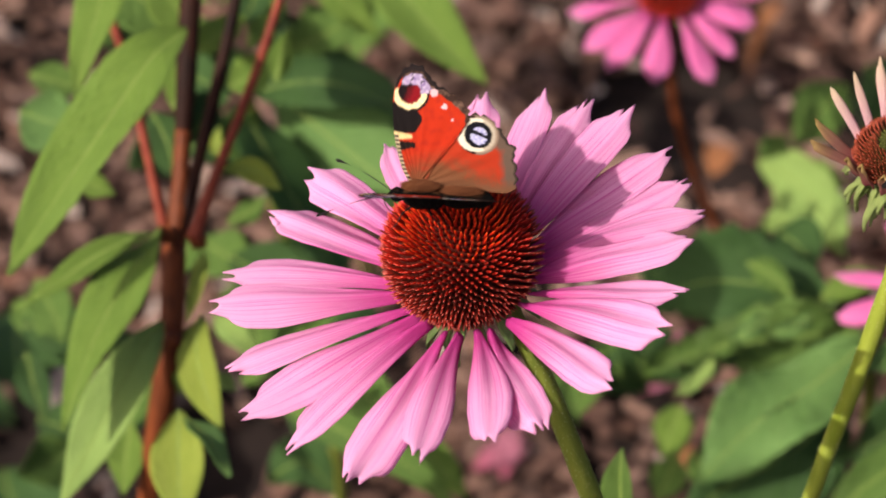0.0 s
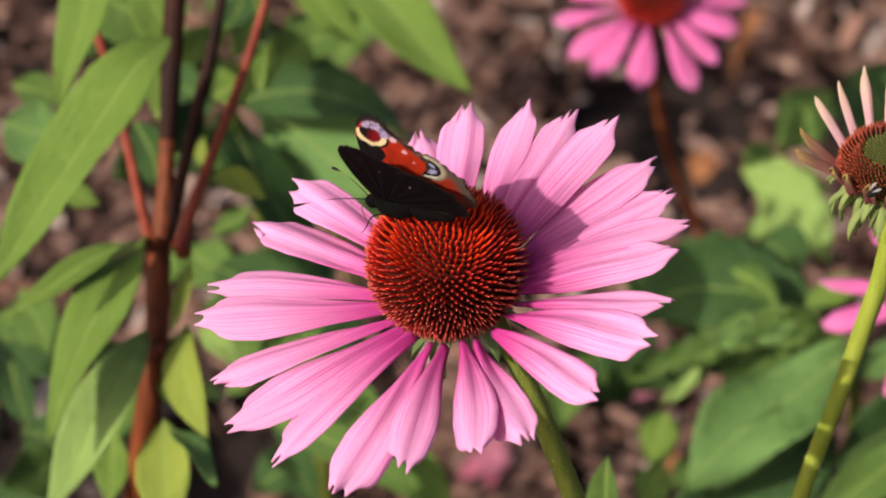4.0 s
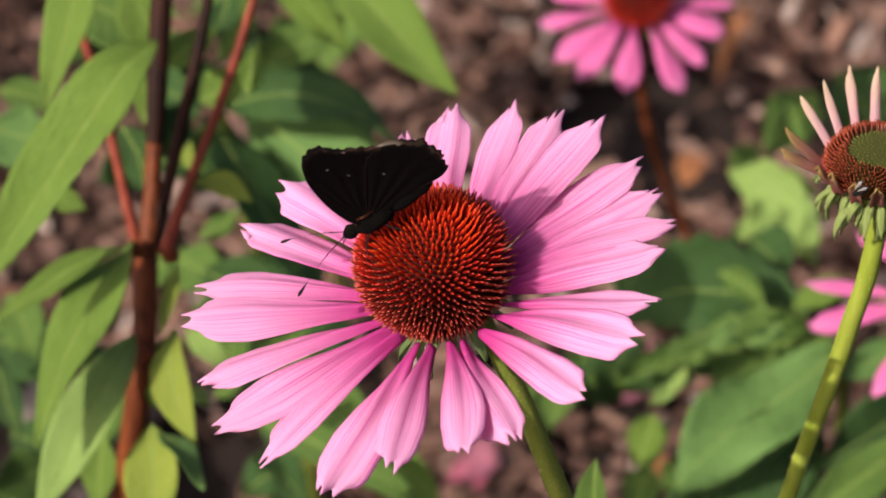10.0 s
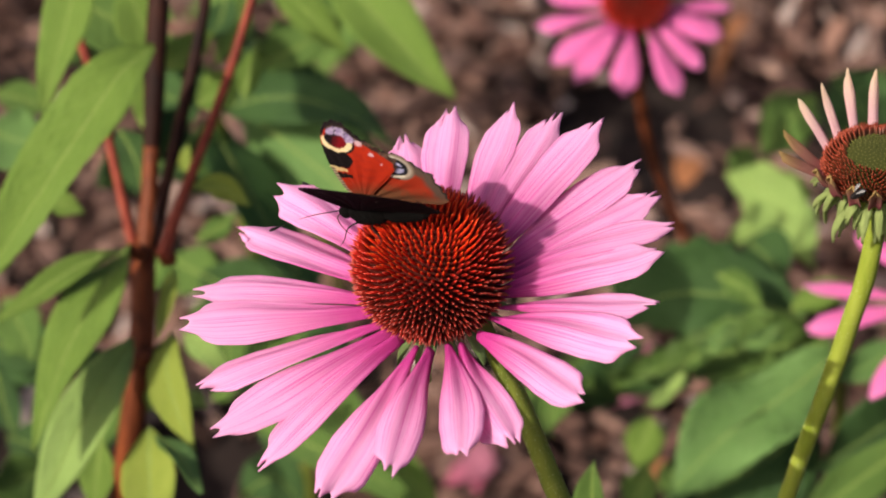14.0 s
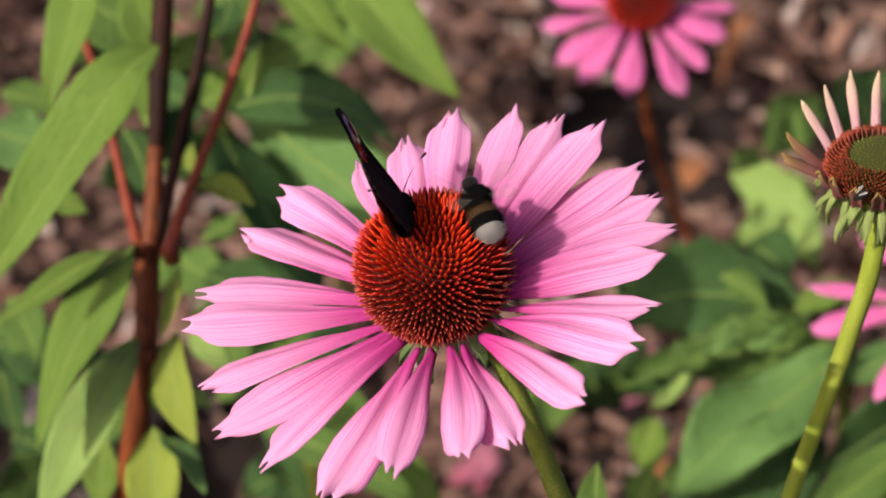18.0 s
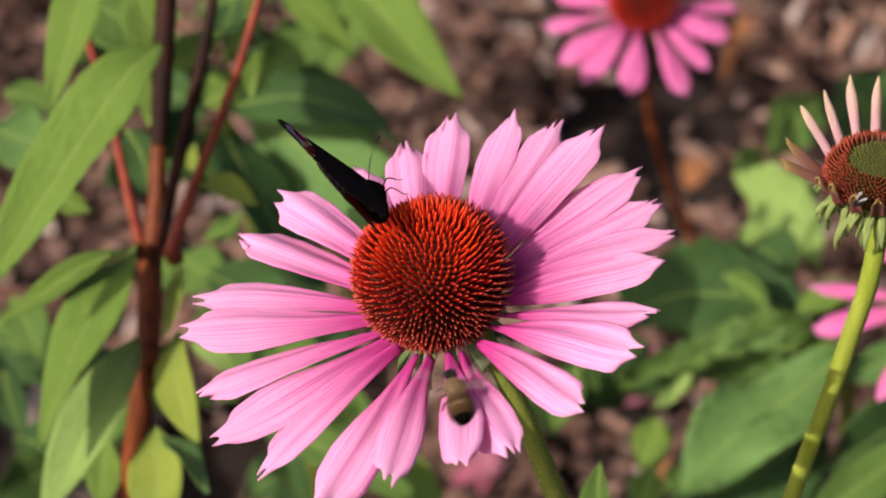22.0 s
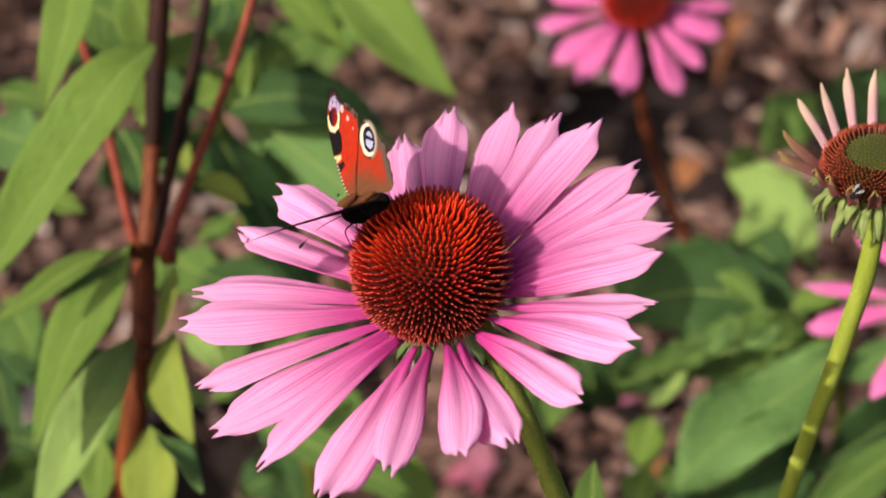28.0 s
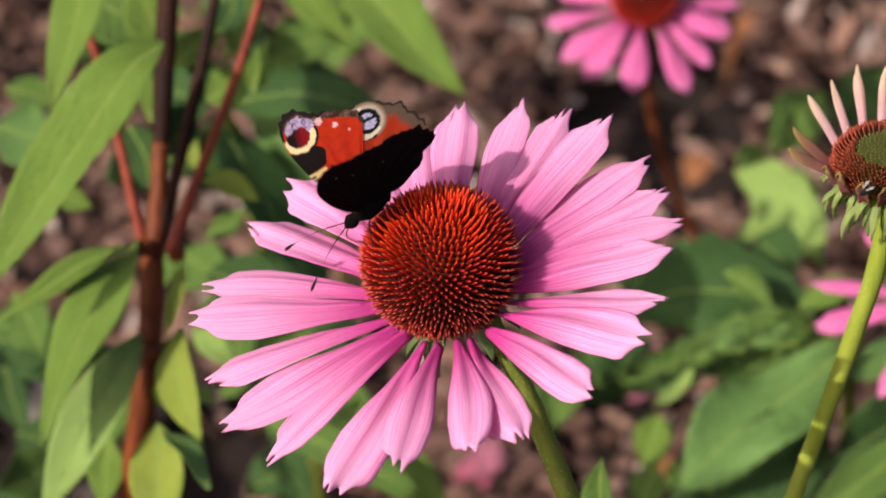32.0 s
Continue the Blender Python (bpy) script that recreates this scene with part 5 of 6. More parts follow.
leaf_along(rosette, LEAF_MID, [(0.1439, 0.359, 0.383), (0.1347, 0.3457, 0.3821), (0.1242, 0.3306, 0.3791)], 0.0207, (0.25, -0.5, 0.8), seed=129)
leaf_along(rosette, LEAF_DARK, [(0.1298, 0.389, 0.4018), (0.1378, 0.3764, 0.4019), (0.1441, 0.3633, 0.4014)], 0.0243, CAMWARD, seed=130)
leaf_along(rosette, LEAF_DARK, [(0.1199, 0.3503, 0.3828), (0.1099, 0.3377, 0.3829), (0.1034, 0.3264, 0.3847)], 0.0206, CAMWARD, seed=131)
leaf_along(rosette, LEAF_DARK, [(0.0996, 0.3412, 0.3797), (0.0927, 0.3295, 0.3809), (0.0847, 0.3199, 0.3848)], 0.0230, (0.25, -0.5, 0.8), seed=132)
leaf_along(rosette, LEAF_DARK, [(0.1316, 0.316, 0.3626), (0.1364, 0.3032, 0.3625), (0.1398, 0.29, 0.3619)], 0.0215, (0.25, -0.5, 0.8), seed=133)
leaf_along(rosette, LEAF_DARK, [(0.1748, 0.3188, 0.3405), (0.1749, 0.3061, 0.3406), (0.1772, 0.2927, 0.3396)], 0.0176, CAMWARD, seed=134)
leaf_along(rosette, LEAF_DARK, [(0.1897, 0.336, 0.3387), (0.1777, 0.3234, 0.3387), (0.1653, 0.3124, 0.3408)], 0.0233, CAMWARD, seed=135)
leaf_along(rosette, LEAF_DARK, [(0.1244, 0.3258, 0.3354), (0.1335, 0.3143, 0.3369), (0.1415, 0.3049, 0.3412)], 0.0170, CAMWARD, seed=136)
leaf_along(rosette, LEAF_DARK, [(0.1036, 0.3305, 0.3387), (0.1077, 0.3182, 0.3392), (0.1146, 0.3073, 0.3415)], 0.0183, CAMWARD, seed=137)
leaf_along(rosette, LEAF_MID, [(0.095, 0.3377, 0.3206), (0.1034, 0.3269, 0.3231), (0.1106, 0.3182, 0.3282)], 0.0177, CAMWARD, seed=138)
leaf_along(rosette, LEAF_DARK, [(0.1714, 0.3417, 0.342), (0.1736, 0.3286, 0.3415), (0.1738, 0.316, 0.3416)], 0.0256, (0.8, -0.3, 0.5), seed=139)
pale = thing("seedling", "small seedling with pale green lobed leaves", "plant")
part("stem", tube("stem", [(0.2277, 0.9345, -0.02, 0.0030), (0.1861, 0.6718, 0.1955, 0.0025), (0.1713, 0.5995, 0.2654, 0.0020)], 12, 8, 0.06), STEM_GREEN, pale, "short green stem")
leaf_along(pale, LEAF_PALE, [(0.1275, 0.4464, 0.395), (0.143, 0.4325, 0.3936), (0.1542, 0.4151, 0.3877), (0.1624, 0.3962, 0.3798)], 0.0263, (-0.45, -0.55, 0.7), seed=61, teeth=5, wave=0.2)
leaf_along(pale, LEAF_PALE, [(0.1517, 0.4318, 0.3765), (0.1405, 0.4308, 0.3752), (0.1281, 0.4273, 0.3707)], 0.0158, CAMWARD, seed=62, teeth=4, wave=0.2)
leaf_along(pale, LEAF, [(0.1444, 0.4555, 0.3743), (0.157, 0.4577, 0.3773), (0.1696, 0.4553, 0.3743)], 0.0166, CAMWARD, seed=63, teeth=4)
leaf_along(pale, LEAF_MID, [(0.1818, 0.5493, 0.3647), (0.1696, 0.5419, 0.3551), (0.1561, 0.5311, 0.3413)], 0.0282, CAMWARD, seed=64)
leaf_along(pale, LEAF_DARK, [(0.1979, 0.5966, 0.3441), (0.2119, 0.5844, 0.3286), (0.1977, 0.5706, 0.3109)], 0.0402, CAMWARD, seed=65)
leaf_along(pale, LEAF_DARK, [(0.2232, 0.5982, 0.3463), (0.2175, 0.5861, 0.3308), (0.2231, 0.574, 0.3153)], 0.0278, CAMWARD, seed=66)
leaf_along(pale, LEAF_MID, [(0.1521, 0.5345, 0.3455), (0.1466, 0.5295, 0.3392), (0.1439, 0.5237, 0.3317)], 0.0148, CAMWARD, seed=67)
shoot = thing("green_shoot", "single pointed green shoot", "plant")
part("stem", tube("stem", [(0.0671, 0.1043, -0.02, 0.0022), (0.045, 0.061, 0.5507, 0.0018)], 12, 8, 0.06), STEM_GREEN, shoot, "green stem")
leaf_on(shoot, LEAF_MID, (0.045, 0.061, 0.5507), (0.0438, 0.067, 0.5746), 0.0107, (-0.5, -0.7, 0.5), seed=64, bend=0.03, fold=0.5)
# unseen low shrub leaves, added to cast shade on the soil at the left
leaf_on(shrub, LEAF_DARK, (-0.25, 0.6, 0.1), (-0.35, 0.63, 0.08), 0.0600, (0, 0, 1), seed=65)
leaf_on(shrub, LEAF_DARK, (-0.25, 0.63, 0.09), (-0.27, 0.73, 0.07), 0.0600, (0, 0, 1), seed=66)
leaf_on(shrub, LEAF_DARK, (-0.26, 0.58, 0.12), (-0.34, 0.52, 0.1), 0.0600, (0, 0, 1), seed=67)
leaf_on(shrub, LEAF_DARK, (-0.27, 0.66, 0.08), (-0.36, 0.71, 0.06), 0.0600, (0, 0, 1), seed=68)
leaf_on(shrub, LEAF_DARK, (-0.25, 0.56, 0.1), (-0.22, 0.47, 0.08), 0.0600, (0, 0, 1), seed=69)
leaf_on(shrub, LEAF_DARK, (-0.29, 0.62, 0.14), (-0.39, 0.62, 0.12), 0.0600, (0, 0, 1), seed=70)
# low leaves added to this stem to shade the ground beyond the large flower
leaf_on(tall, LEAF_MID, (-0.05, 0.92, 0.21), (-0.07, 0.82, 0.19), 0.0600, (0, 0, 1), seed=71)
leaf_on(tall, LEAF_MID, (-0.05, 0.92, 0.24), (0.04, 0.9, 0.22), 0.0600, (0, 0, 1), seed=72)
leaf_on(tall, LEAF_MID, (-0.06, 0.93, 0.2), (-0.16, 0.9, 0.18), 0.0600, (0, 0, 1), seed=73)
leaf_on(tall, LEAF_MID, (-0.04, 0.94, 0.23), (0.01, 1.02, 0.21), 0.0600, (0, 0, 1), seed=74)
leaf_on(tall, LEAF_MID, (-0.06, 0.9, 0.27), (-0.13, 0.96, 0.25), 0.0600, (0, 0, 1), seed=75)
leaf_on(tall, LEAF_MID, (-0.05, 0.93, 0.28), (-0.03, 0.82, 0.26), 0.0600, (0, 0, 1), seed=76)

# ---- small things on the bed ----
tagged(part("fallen_petal", leaf_mesh("fallen_petal", (0.0053, 0.6372, 0.03), (0.0387, 0.6513, 0.035), 0.0216, (0, 0, 1), 0.08, 0.3, seed=300, widest=0.6), PETAL_FALLEN, None), "fallen pink petal lying on the bark chips", "petal", "fallen petals")
tagged(part("fallen_petal", leaf_mesh("fallen_petal", (0.0218, 0.6276, 0.03), (0.0323, 0.6711, 0.035), 0.0162, (0, 0, 1), 0.08, 0.3, seed=301, widest=0.6), PETAL_FALLEN, None), "fallen pink petal lying on the bark chips", "petal", "fallen petals")
tagged(part("fallen_petal", leaf_mesh("fallen_petal", (0.1017, 0.7046, 0.03), (0.1294, 0.7119, 0.035), 0.0151, (0, 0, 1), 0.08, 0.3, seed=302, widest=0.6), PETAL_FALLEN, None), "fallen pink petal lying on the bark chips", "petal", "fallen petals")
tagged(part("fallen_petal", leaf_mesh("fallen_petal", (0.0598, 0.6816, 0.03), (0.0735, 0.6888, 0.035), 0.0144, (0, 0, 1), 0.08, 0.3, seed=303, widest=0.6), PETAL_FALLEN, None), "fallen pink petal lying on the bark chips", "petal", "fallen petals")
tagged(part("fallen_petal", leaf_mesh("fallen_petal", (0.1283, 0.7442, 0.03), (0.1393, 0.7546, 0.035), 0.0108, (0, 0, 1), 0.08, 0.3, seed=304, widest=0.6), PETAL_FALLEN, None), "fallen pink petal lying on the bark chips", "petal", "fallen petals")
tagged(part("dead_leaf", leaf_mesh("dead_leaf", (0.165, 0.9266, 0.03), (0.1849, 0.9421, 0.04), 0.0229, (-0.3, -0.3, 1), 0.2, 0.5, seed=320), DEAD, None), "curled orange-brown dead leaf on the bark chips", "dead leaf", "dead leaves")
tagged(part("dead_leaf", leaf_mesh("dead_leaf", (0.1214, 0.6372, 0.03), (0.1377, 0.641, 0.04), 0.0229, (-0.3, -0.3, 1), 0.2, 0.5, seed=321), DEAD, None), "curled orange-brown dead leaf on the bark chips", "dead leaf", "dead leaves")
tagged(part("dead_leaf", leaf_mesh("dead_leaf", (0.2047, 1.0488, 0.03), (0.2322, 1.1304, 0.04), 0.0130, (-0.3, -0.3, 1), 0.2, 0.5, seed=322), DEAD, None), "curled orange-brown dead leaf on the bark chips", "dead leaf", "dead leaves")
tagged(part("twig", tube("twig", [(0.1706, 0.8351, 0.035, 0.003), (0.2247, 0.8323, 0.04, 0.0034), (0.3, 0.8402, 0.03, 0.003)], 8, 8, 0.3), STEM_DARK, None), "thin dark twig lying on the ground", "twig")

# ---- insects ----
FORE_EDGE = ((0, 1.6), (3, 3.2), (7.6, 4.5), (14, 5.3), (20, 5.1), (23.6, 4.0), (25.8, 2.2), (26.2, 0.2), (25.9, -1.4), (24.4, -2.5), (22.8, -3.9), (21.4, -6.0), (20.0, -8.3), (18.4, -10.4), (16.8, -11.9), (15.2, -12.0), (12.4, -10.4), (8.0, -7.0), (4, -3.8), (0, -1.6))
HIND_EDGE = ((0, 0.5), (5, -3.0), (10, -6.8), (14.4, -9.8), (16.2, -12.6), (15.8, -15.6), (14.0, -18.0), (12.2, -19.4), (10.6, -20.6), (9.0, -22.4), (7.6, -22.0), (5.4, -22.4), (3.0, -22.6), (0.6, -22.4), (-0.6, -20.6), (-0.4, -16), (0.1, -11), (0.15, -6), (0, -1.5))


def blend(a, b, k):
    k = max(0.0, min(1.0, k))
    return tuple(x * (1 - k) + y * k for x, y in zip(a, b))


def fore_scales(s, a, r):
    n = noise.noise(Vector((s * 0.7, a * 0.7, 1)))
    fine = noise.noise(Vector((s * 2.4, a * 2.4, 5)))
    c = blend((0.15, 0.046, 0.02), (0.37, 0.023, 0.007), (s - 2.5 + 0.25 * a) / 5 + 0.3 * fine)
    c = blend(c, (0.28, 0.018, 0.009), n)
    lip = interp(s, [p[0] for p in FORE_EDGE[:7]], [p[1] for p in FORE_EDGE[:7]]) - a
    # dark patches along the leading edge, with a pale wedge between them
    if 11.0 + 0.10 * lip < s < 18.0 and lip < 6.6 - 0.75 * max(0.0, 14.0 - s) - 0.9 * max(0.0, s - 15.0):
        c = (0.008, 0.006, 0.006)
    if 9.7 + 0.14 * lip < s < 11.6 - 0.16 * lip and lip < 4.0:
        c = (0.60, 0.44, 0.20)
    if 7.2 + 0.25 * lip < s < 9.5 - 0.02 * lip and lip < 4.4:
        c = (0.010, 0.007, 0.006)
    if lip < 0.9 and s < 11:
        c = (0.50, 0.38, 0.24) if math.sin(s * 7.0) > 0.2 else (0.014, 0.010, 0.009)
    # the eyespot near the tip
    ex, ey = s - 20.2, a - 1.5
    d = math.hypot(ex, ey * 0.94)
    if d < 4.3 and ex < 2.2 and lip > 0.15:
        if d < 2.5:
            c = blend((0.008, 0.005, 0.006), (0.17, 0.006, 0.010), 0.5 - 0.45 * ey - 0.2 * ex + 0.4 * fine)
        elif ex < 0.7 + 0.5 * fine:
            c = blend((0.70, 0.50, 0.24), (0.80, 0.66, 0.40), 0.5 + fine) if d < 3.75 else (0.012, 0.008, 0.008)
    u, v = s - 22.5, a + 0.8
    if math.hypot(u / 2.7, (v + 0.15 * u) / 4.1) < 1 and not (d < 2.3 and ex < 1.6):
        c = blend((0.17, 0.11, 0.25), (0.50, 0.40, 0.51), 0.45 + 0.8 * noise.noise(Vector((s * 1.4, a * 1.4, 9))))
        if math.sin(a * 2.6 + 0.5 * s + 2.0 * fine) > 0.9:
            c = (0.05, 0.04, 0.06)
    if r > 0.93 and s > 10 and a < 3.2:
        c = blend((0.03, 0.016, 0.012), (0.15, 0.085, 0.06), n + 0.25 + fine)
    if s > 24.9 or (r > 0.95 and s > 21):
        c = (0.014, 0.010, 0.010)
    for x, y, q in ((17.4, -6.4, 0.62), (20.3, -4.0, 0.85), (14.6, -8.2, 0.3)):
        if math.hypot(s - x, a - y) < q * (1 + 0.3 * fine):
            c = (0.58, 0.36, 0.38)
    return c


def hind_scales(s, a, r):
    n = noise.noise(Vector((s * 0.6, a * 0.6, 7)))
    fine = noise.noise(Vector((s * 2.4, a * 2.4, 8)))
    # rust in the middle, brown hairs towards the body, a grey-brown rim
    c = blend((0.14, 0.052, 0.023), (0.31, 0.028, 0.010), (math.hypot(s, a * 0.35) - 4.4) / 3 + 0.5 * n + 0.3 * fine)
    if r > 0.80:
        c = blend(c, (0.095, 0.062, 0.045), (r - 0.82) / 0.08 + 0.6 * n)
    if s < 2.4:
        c = blend((0.13, 0.055, 0.028), c, s / 2.4 + 0.3 * fine)
    if r > 0.972 and s > 1:
        c = (0.03, 0.022, 0.018)
    ex, ey = s - 11.6, a + 13.9
    d = math.hypot(ex, ey * 0.92)
    if d < 4.3:
        if d < 2.9:
            c = (0.006, 0.006, 0.009)
            if math.hypot(ex + 0.2, ey + 0.2) < 1.9 and abs(ex - 0.35 * ey - 0.3) > 0.42 + 0.5 * fine:
                c = blend((0.22, 0.21, 0.42), (0.52, 0.50, 0.62), 0.5 + 1.2 * fine)
        elif d < 3.6 + 0.5 * max(0.0, ey / 3):
            c = (0.60, 0.54, 0.42) if ey > -1.2 else (0.36, 0.30, 0.23)
        elif ey > 0.6:
            c = (0.03, 0.014, 0.010)
        else:
            c = blend((0.30, 0.23, 0.17), (0.14, 0.09, 0.065), (d - 3.5) / 0.8)
    return c


def under_scales(s, a, r):
    n = noise.noise(Vector((s * 1.2, a * 1.2, 4)))
    c = blend((0.0008, 0.0007, 0.0007), (0.0032, 0.0026, 0.0024), 0.5 + n)
    if r > 0.955:
        c = (0.007, 0.0055, 0.0045)
    if math.hypot(s - 9, a + 11) < 0.22 or math.hypot(s - 15, a + 3) < 0.2 or math.hypot(s - 19.5, a) < 0.2:
        c = (0.3, 0.27, 0.23)
    return c


def wing_mesh(name, edge, root, side, scales, shift, lift):
    """One wing, flat in its own plane: forward is x, the span runs along y."""
    E = np.array(edge, dtype=float)
    cum = np.concatenate([[0], np.cumsum(np.hypot(*np.diff(E, axis=0).T))])
    NA, NR = 210, 72
    t = np.linspace(0, cum[-1], NA)
    S = spline(np.array(edge), 12)
    cs_ = np.concatenate([[0], np.cumsum(np.hypot(*np.diff(S, axis=0).T))])
    sx, ax = np.interp(t / cum[-1] * cs_[-1], cs_, S[:, 0]), np.interp(t / cum[-1] * cs_[-1], cs_, S[:, 1])
    # the ragged outer rim: where it runs and which way it faces
    outer = {i for i in range(NA) if math.hypot(sx[i], ax[i]) > 15.5 and ax[i] < 3.5 and sx[i] > 0.4}
    gs, ga = np.gradient(sx), np.gradient(ax)
    out = [(-ga[i] / math.hypot(gs[i], ga[i]), gs[i] / math.hypot(gs[i], ga[i])) for i in range(NA)]
    V, C, F = [], [], []
    for low in (0, 1):
        for i in range(NA):
            for j in range(NR):
                r = (j / (NR - 1)) ** 0.8
                s, a = root[0] + (sx[i] - root[0]) * r, root[1] + (ax[i] - root[1]) * r
                if r > 0.88 and i in outer:
                    k = (r - 0.88) / 0.12 * (0.17 * math.sin(t[i] * 2.7) + 0.50 * noise.noise(Vector((t[i] * 0.9, 2.0, 0))) + 0.2 * noise.noise(Vector((t[i] * 2.6, 5.0, 0))))
                    s, a = s + k * out[i][0], a + k * out[i][1]
                z = 0.30 * math.sin(i * 0.31) * r * (1 - r) + 0.8 * math.sin(math.pi * s / 34) - 0.06 * low
                V.append(((a - shift) / 1000, side * s / 1000, (z + lift) / 1000))
                C.append((*(under_scales(s, a, r) if low else scales(s, a, r)), 1))
    k = NA * NR
    for i in range(NA - 1):
        for j in range(NR - 1):
            q = i * NR + j
            f1, f2 = (q, q + NR, q + NR + 1, q + 1), (k + q, k + q + 1, k + q + NR + 1, k + q + NR)
            F += [f1, f2] if side < 0 else [f1[::-1], f2[::-1]]
        e = i * NR + NR - 1
        F.append((e, e + NR, k + e + NR, k + e))
    return mesh_of(name, V, F, None, True, C)


def wing_pose(side, raised, sweep, fore):
    m = pose(0.0025, side * 0.0017, 0.0016, side * raised)
    return m @ pose(0, 0, 0, 0, 0, -side * sweep) if fore else m


butterfly = thing("butterfly", "dark-backed butterfly with red wings and four blue eyespots, on the cone", "butterfly", pose(-0.012, 0.012, 0.70))
part("thorax", lathe("thorax", [(-0.0045, 0.0006), (-0.0035, 0.0020), (0, 0.0029), (0.004, 0.0025), (0.006, 0.0012)], 18, 0.95, 0.25, 900.0), FUR_BROWN, butterfly, "brown furry thorax")
part("abdomen", lathe("abdomen", [(-0.0150, 0.0003), (-0.0140, 0.0013), (-0.0095, 0.0022), (-0.0045, 0.0021), (-0.003, 0.0009)], 16, 0.95, 0.12, 700.0), FUR_BROWN, butterfly, "dark abdomen with brown hairs above")
tagged(part("thorax_hairs", spines("thorax_hairs", 0.0024, 900, 0.82, 0, 0.0021, 12, 0.1, pose(0.001, 0, 0.0004) @ Matrix.Diagonal((2.1, 0.8, 0.95, 1)), None, 0.32), FUR_HAIR, butterfly, "soft brown hairs"), kind="stuff")
tagged(part("abdomen_hairs", spines("abdomen_hairs", 0.0018, 700, 0.82, 0, 0.0015, 14, 0.1, pose(-0.0078, 0, 0.0003) @ Matrix.Diagonal((3.3, 0.85, 0.95, 1)), None, 0.32), FUR_HAIR, butterfly, "soft brown hairs"), kind="stuff")
part("head", lathe("head", [(0.0052, 0.0004), (0.006, 0.0014), (0.0074, 0.0016), (0.0088, 0.0007), (0.0092, 0.0002)], 14, 1.0, 0.15, 900.0), FUR_BROWN, butterfly, "small dark head")
for sd in (1, -1):
    part("antenna", tube("antenna", [(0.0085, sd * 0.0006, 0.0006, 0.00014), (0.014, sd * 0.0035, 0.0016, 0.00011), (0.0205, sd * 0.0068, 0.0014, 0.00012), (0.0218, sd * 0.0074, 0.0012, 0.00032), (0.0230, sd * 0.0079, 0.0010, 0.00030), (0.0234, sd * 0.0081, 0.0009, 0.0001)], 8, 5), BLACK_SHELL, butterfly, "thin clubbed feeler")
    for fx, tx in ((0.003, 0.007), (0.000, -0.003)):
        part("leg", tube("leg", [(fx, sd * 0.0012, -0.0016, 0.0002), ((fx + tx) / 2, sd * 0.0042, -0.0012, 0.00018), (tx, sd * 0.0052, -0.0042, 0.00012), (tx + 0.0012, sd * 0.0056, -0.0052, 0.00008)], 6, 4), BLACK_SHELL, butterfly, "thin dark leg")
part("proboscis", tube("proboscis", [(0.0088, 0, -0.0006, 0.00015), (0.0105, 0, -0.0020, 0.00013), (0.0100, 0.0004, -0.0050, 0.0001), (0.0085, 0.0006, -0.0066, 0.00008)], 6, 5), AMBER, butterfly, "thin feeding tube")
forewing_left = part("forewing", wing_mesh("forewing", FORE_EDGE, (0, 0), 1, fore_scales, 0.0, 0.25), WING, butterfly, "red forewing with a black-edged eyespot", wing_pose(1, 60, 0, 1))
forewing_right = part("forewing", wing_mesh("forewing", FORE_EDGE, (0, 0), -1, fore_scales, 0.0, 0.25), WING, butterfly, "red forewing with a black-edged eyespot", wing_pose(-1, 60, 0, 1))
hindwing_left = part("hindwing", wing_mesh("hindwing", HIND_EDGE, (0, -0.6), 1, hind_scales, 0.0, 0.0), WING, butterfly, "rusty hindwing with a blue-black eyespot", wing_pose(1, 60, 0, 0))
hindwing_right = part("hindwing", wing_mesh("hindwing", HIND_EDGE, (0, -0.6), -1, hind_scales, 0.0, 0.0), WING, butterfly, "rusty hindwing with a blue-black eyespot", wing_pose(-1, 60, 0, 0))


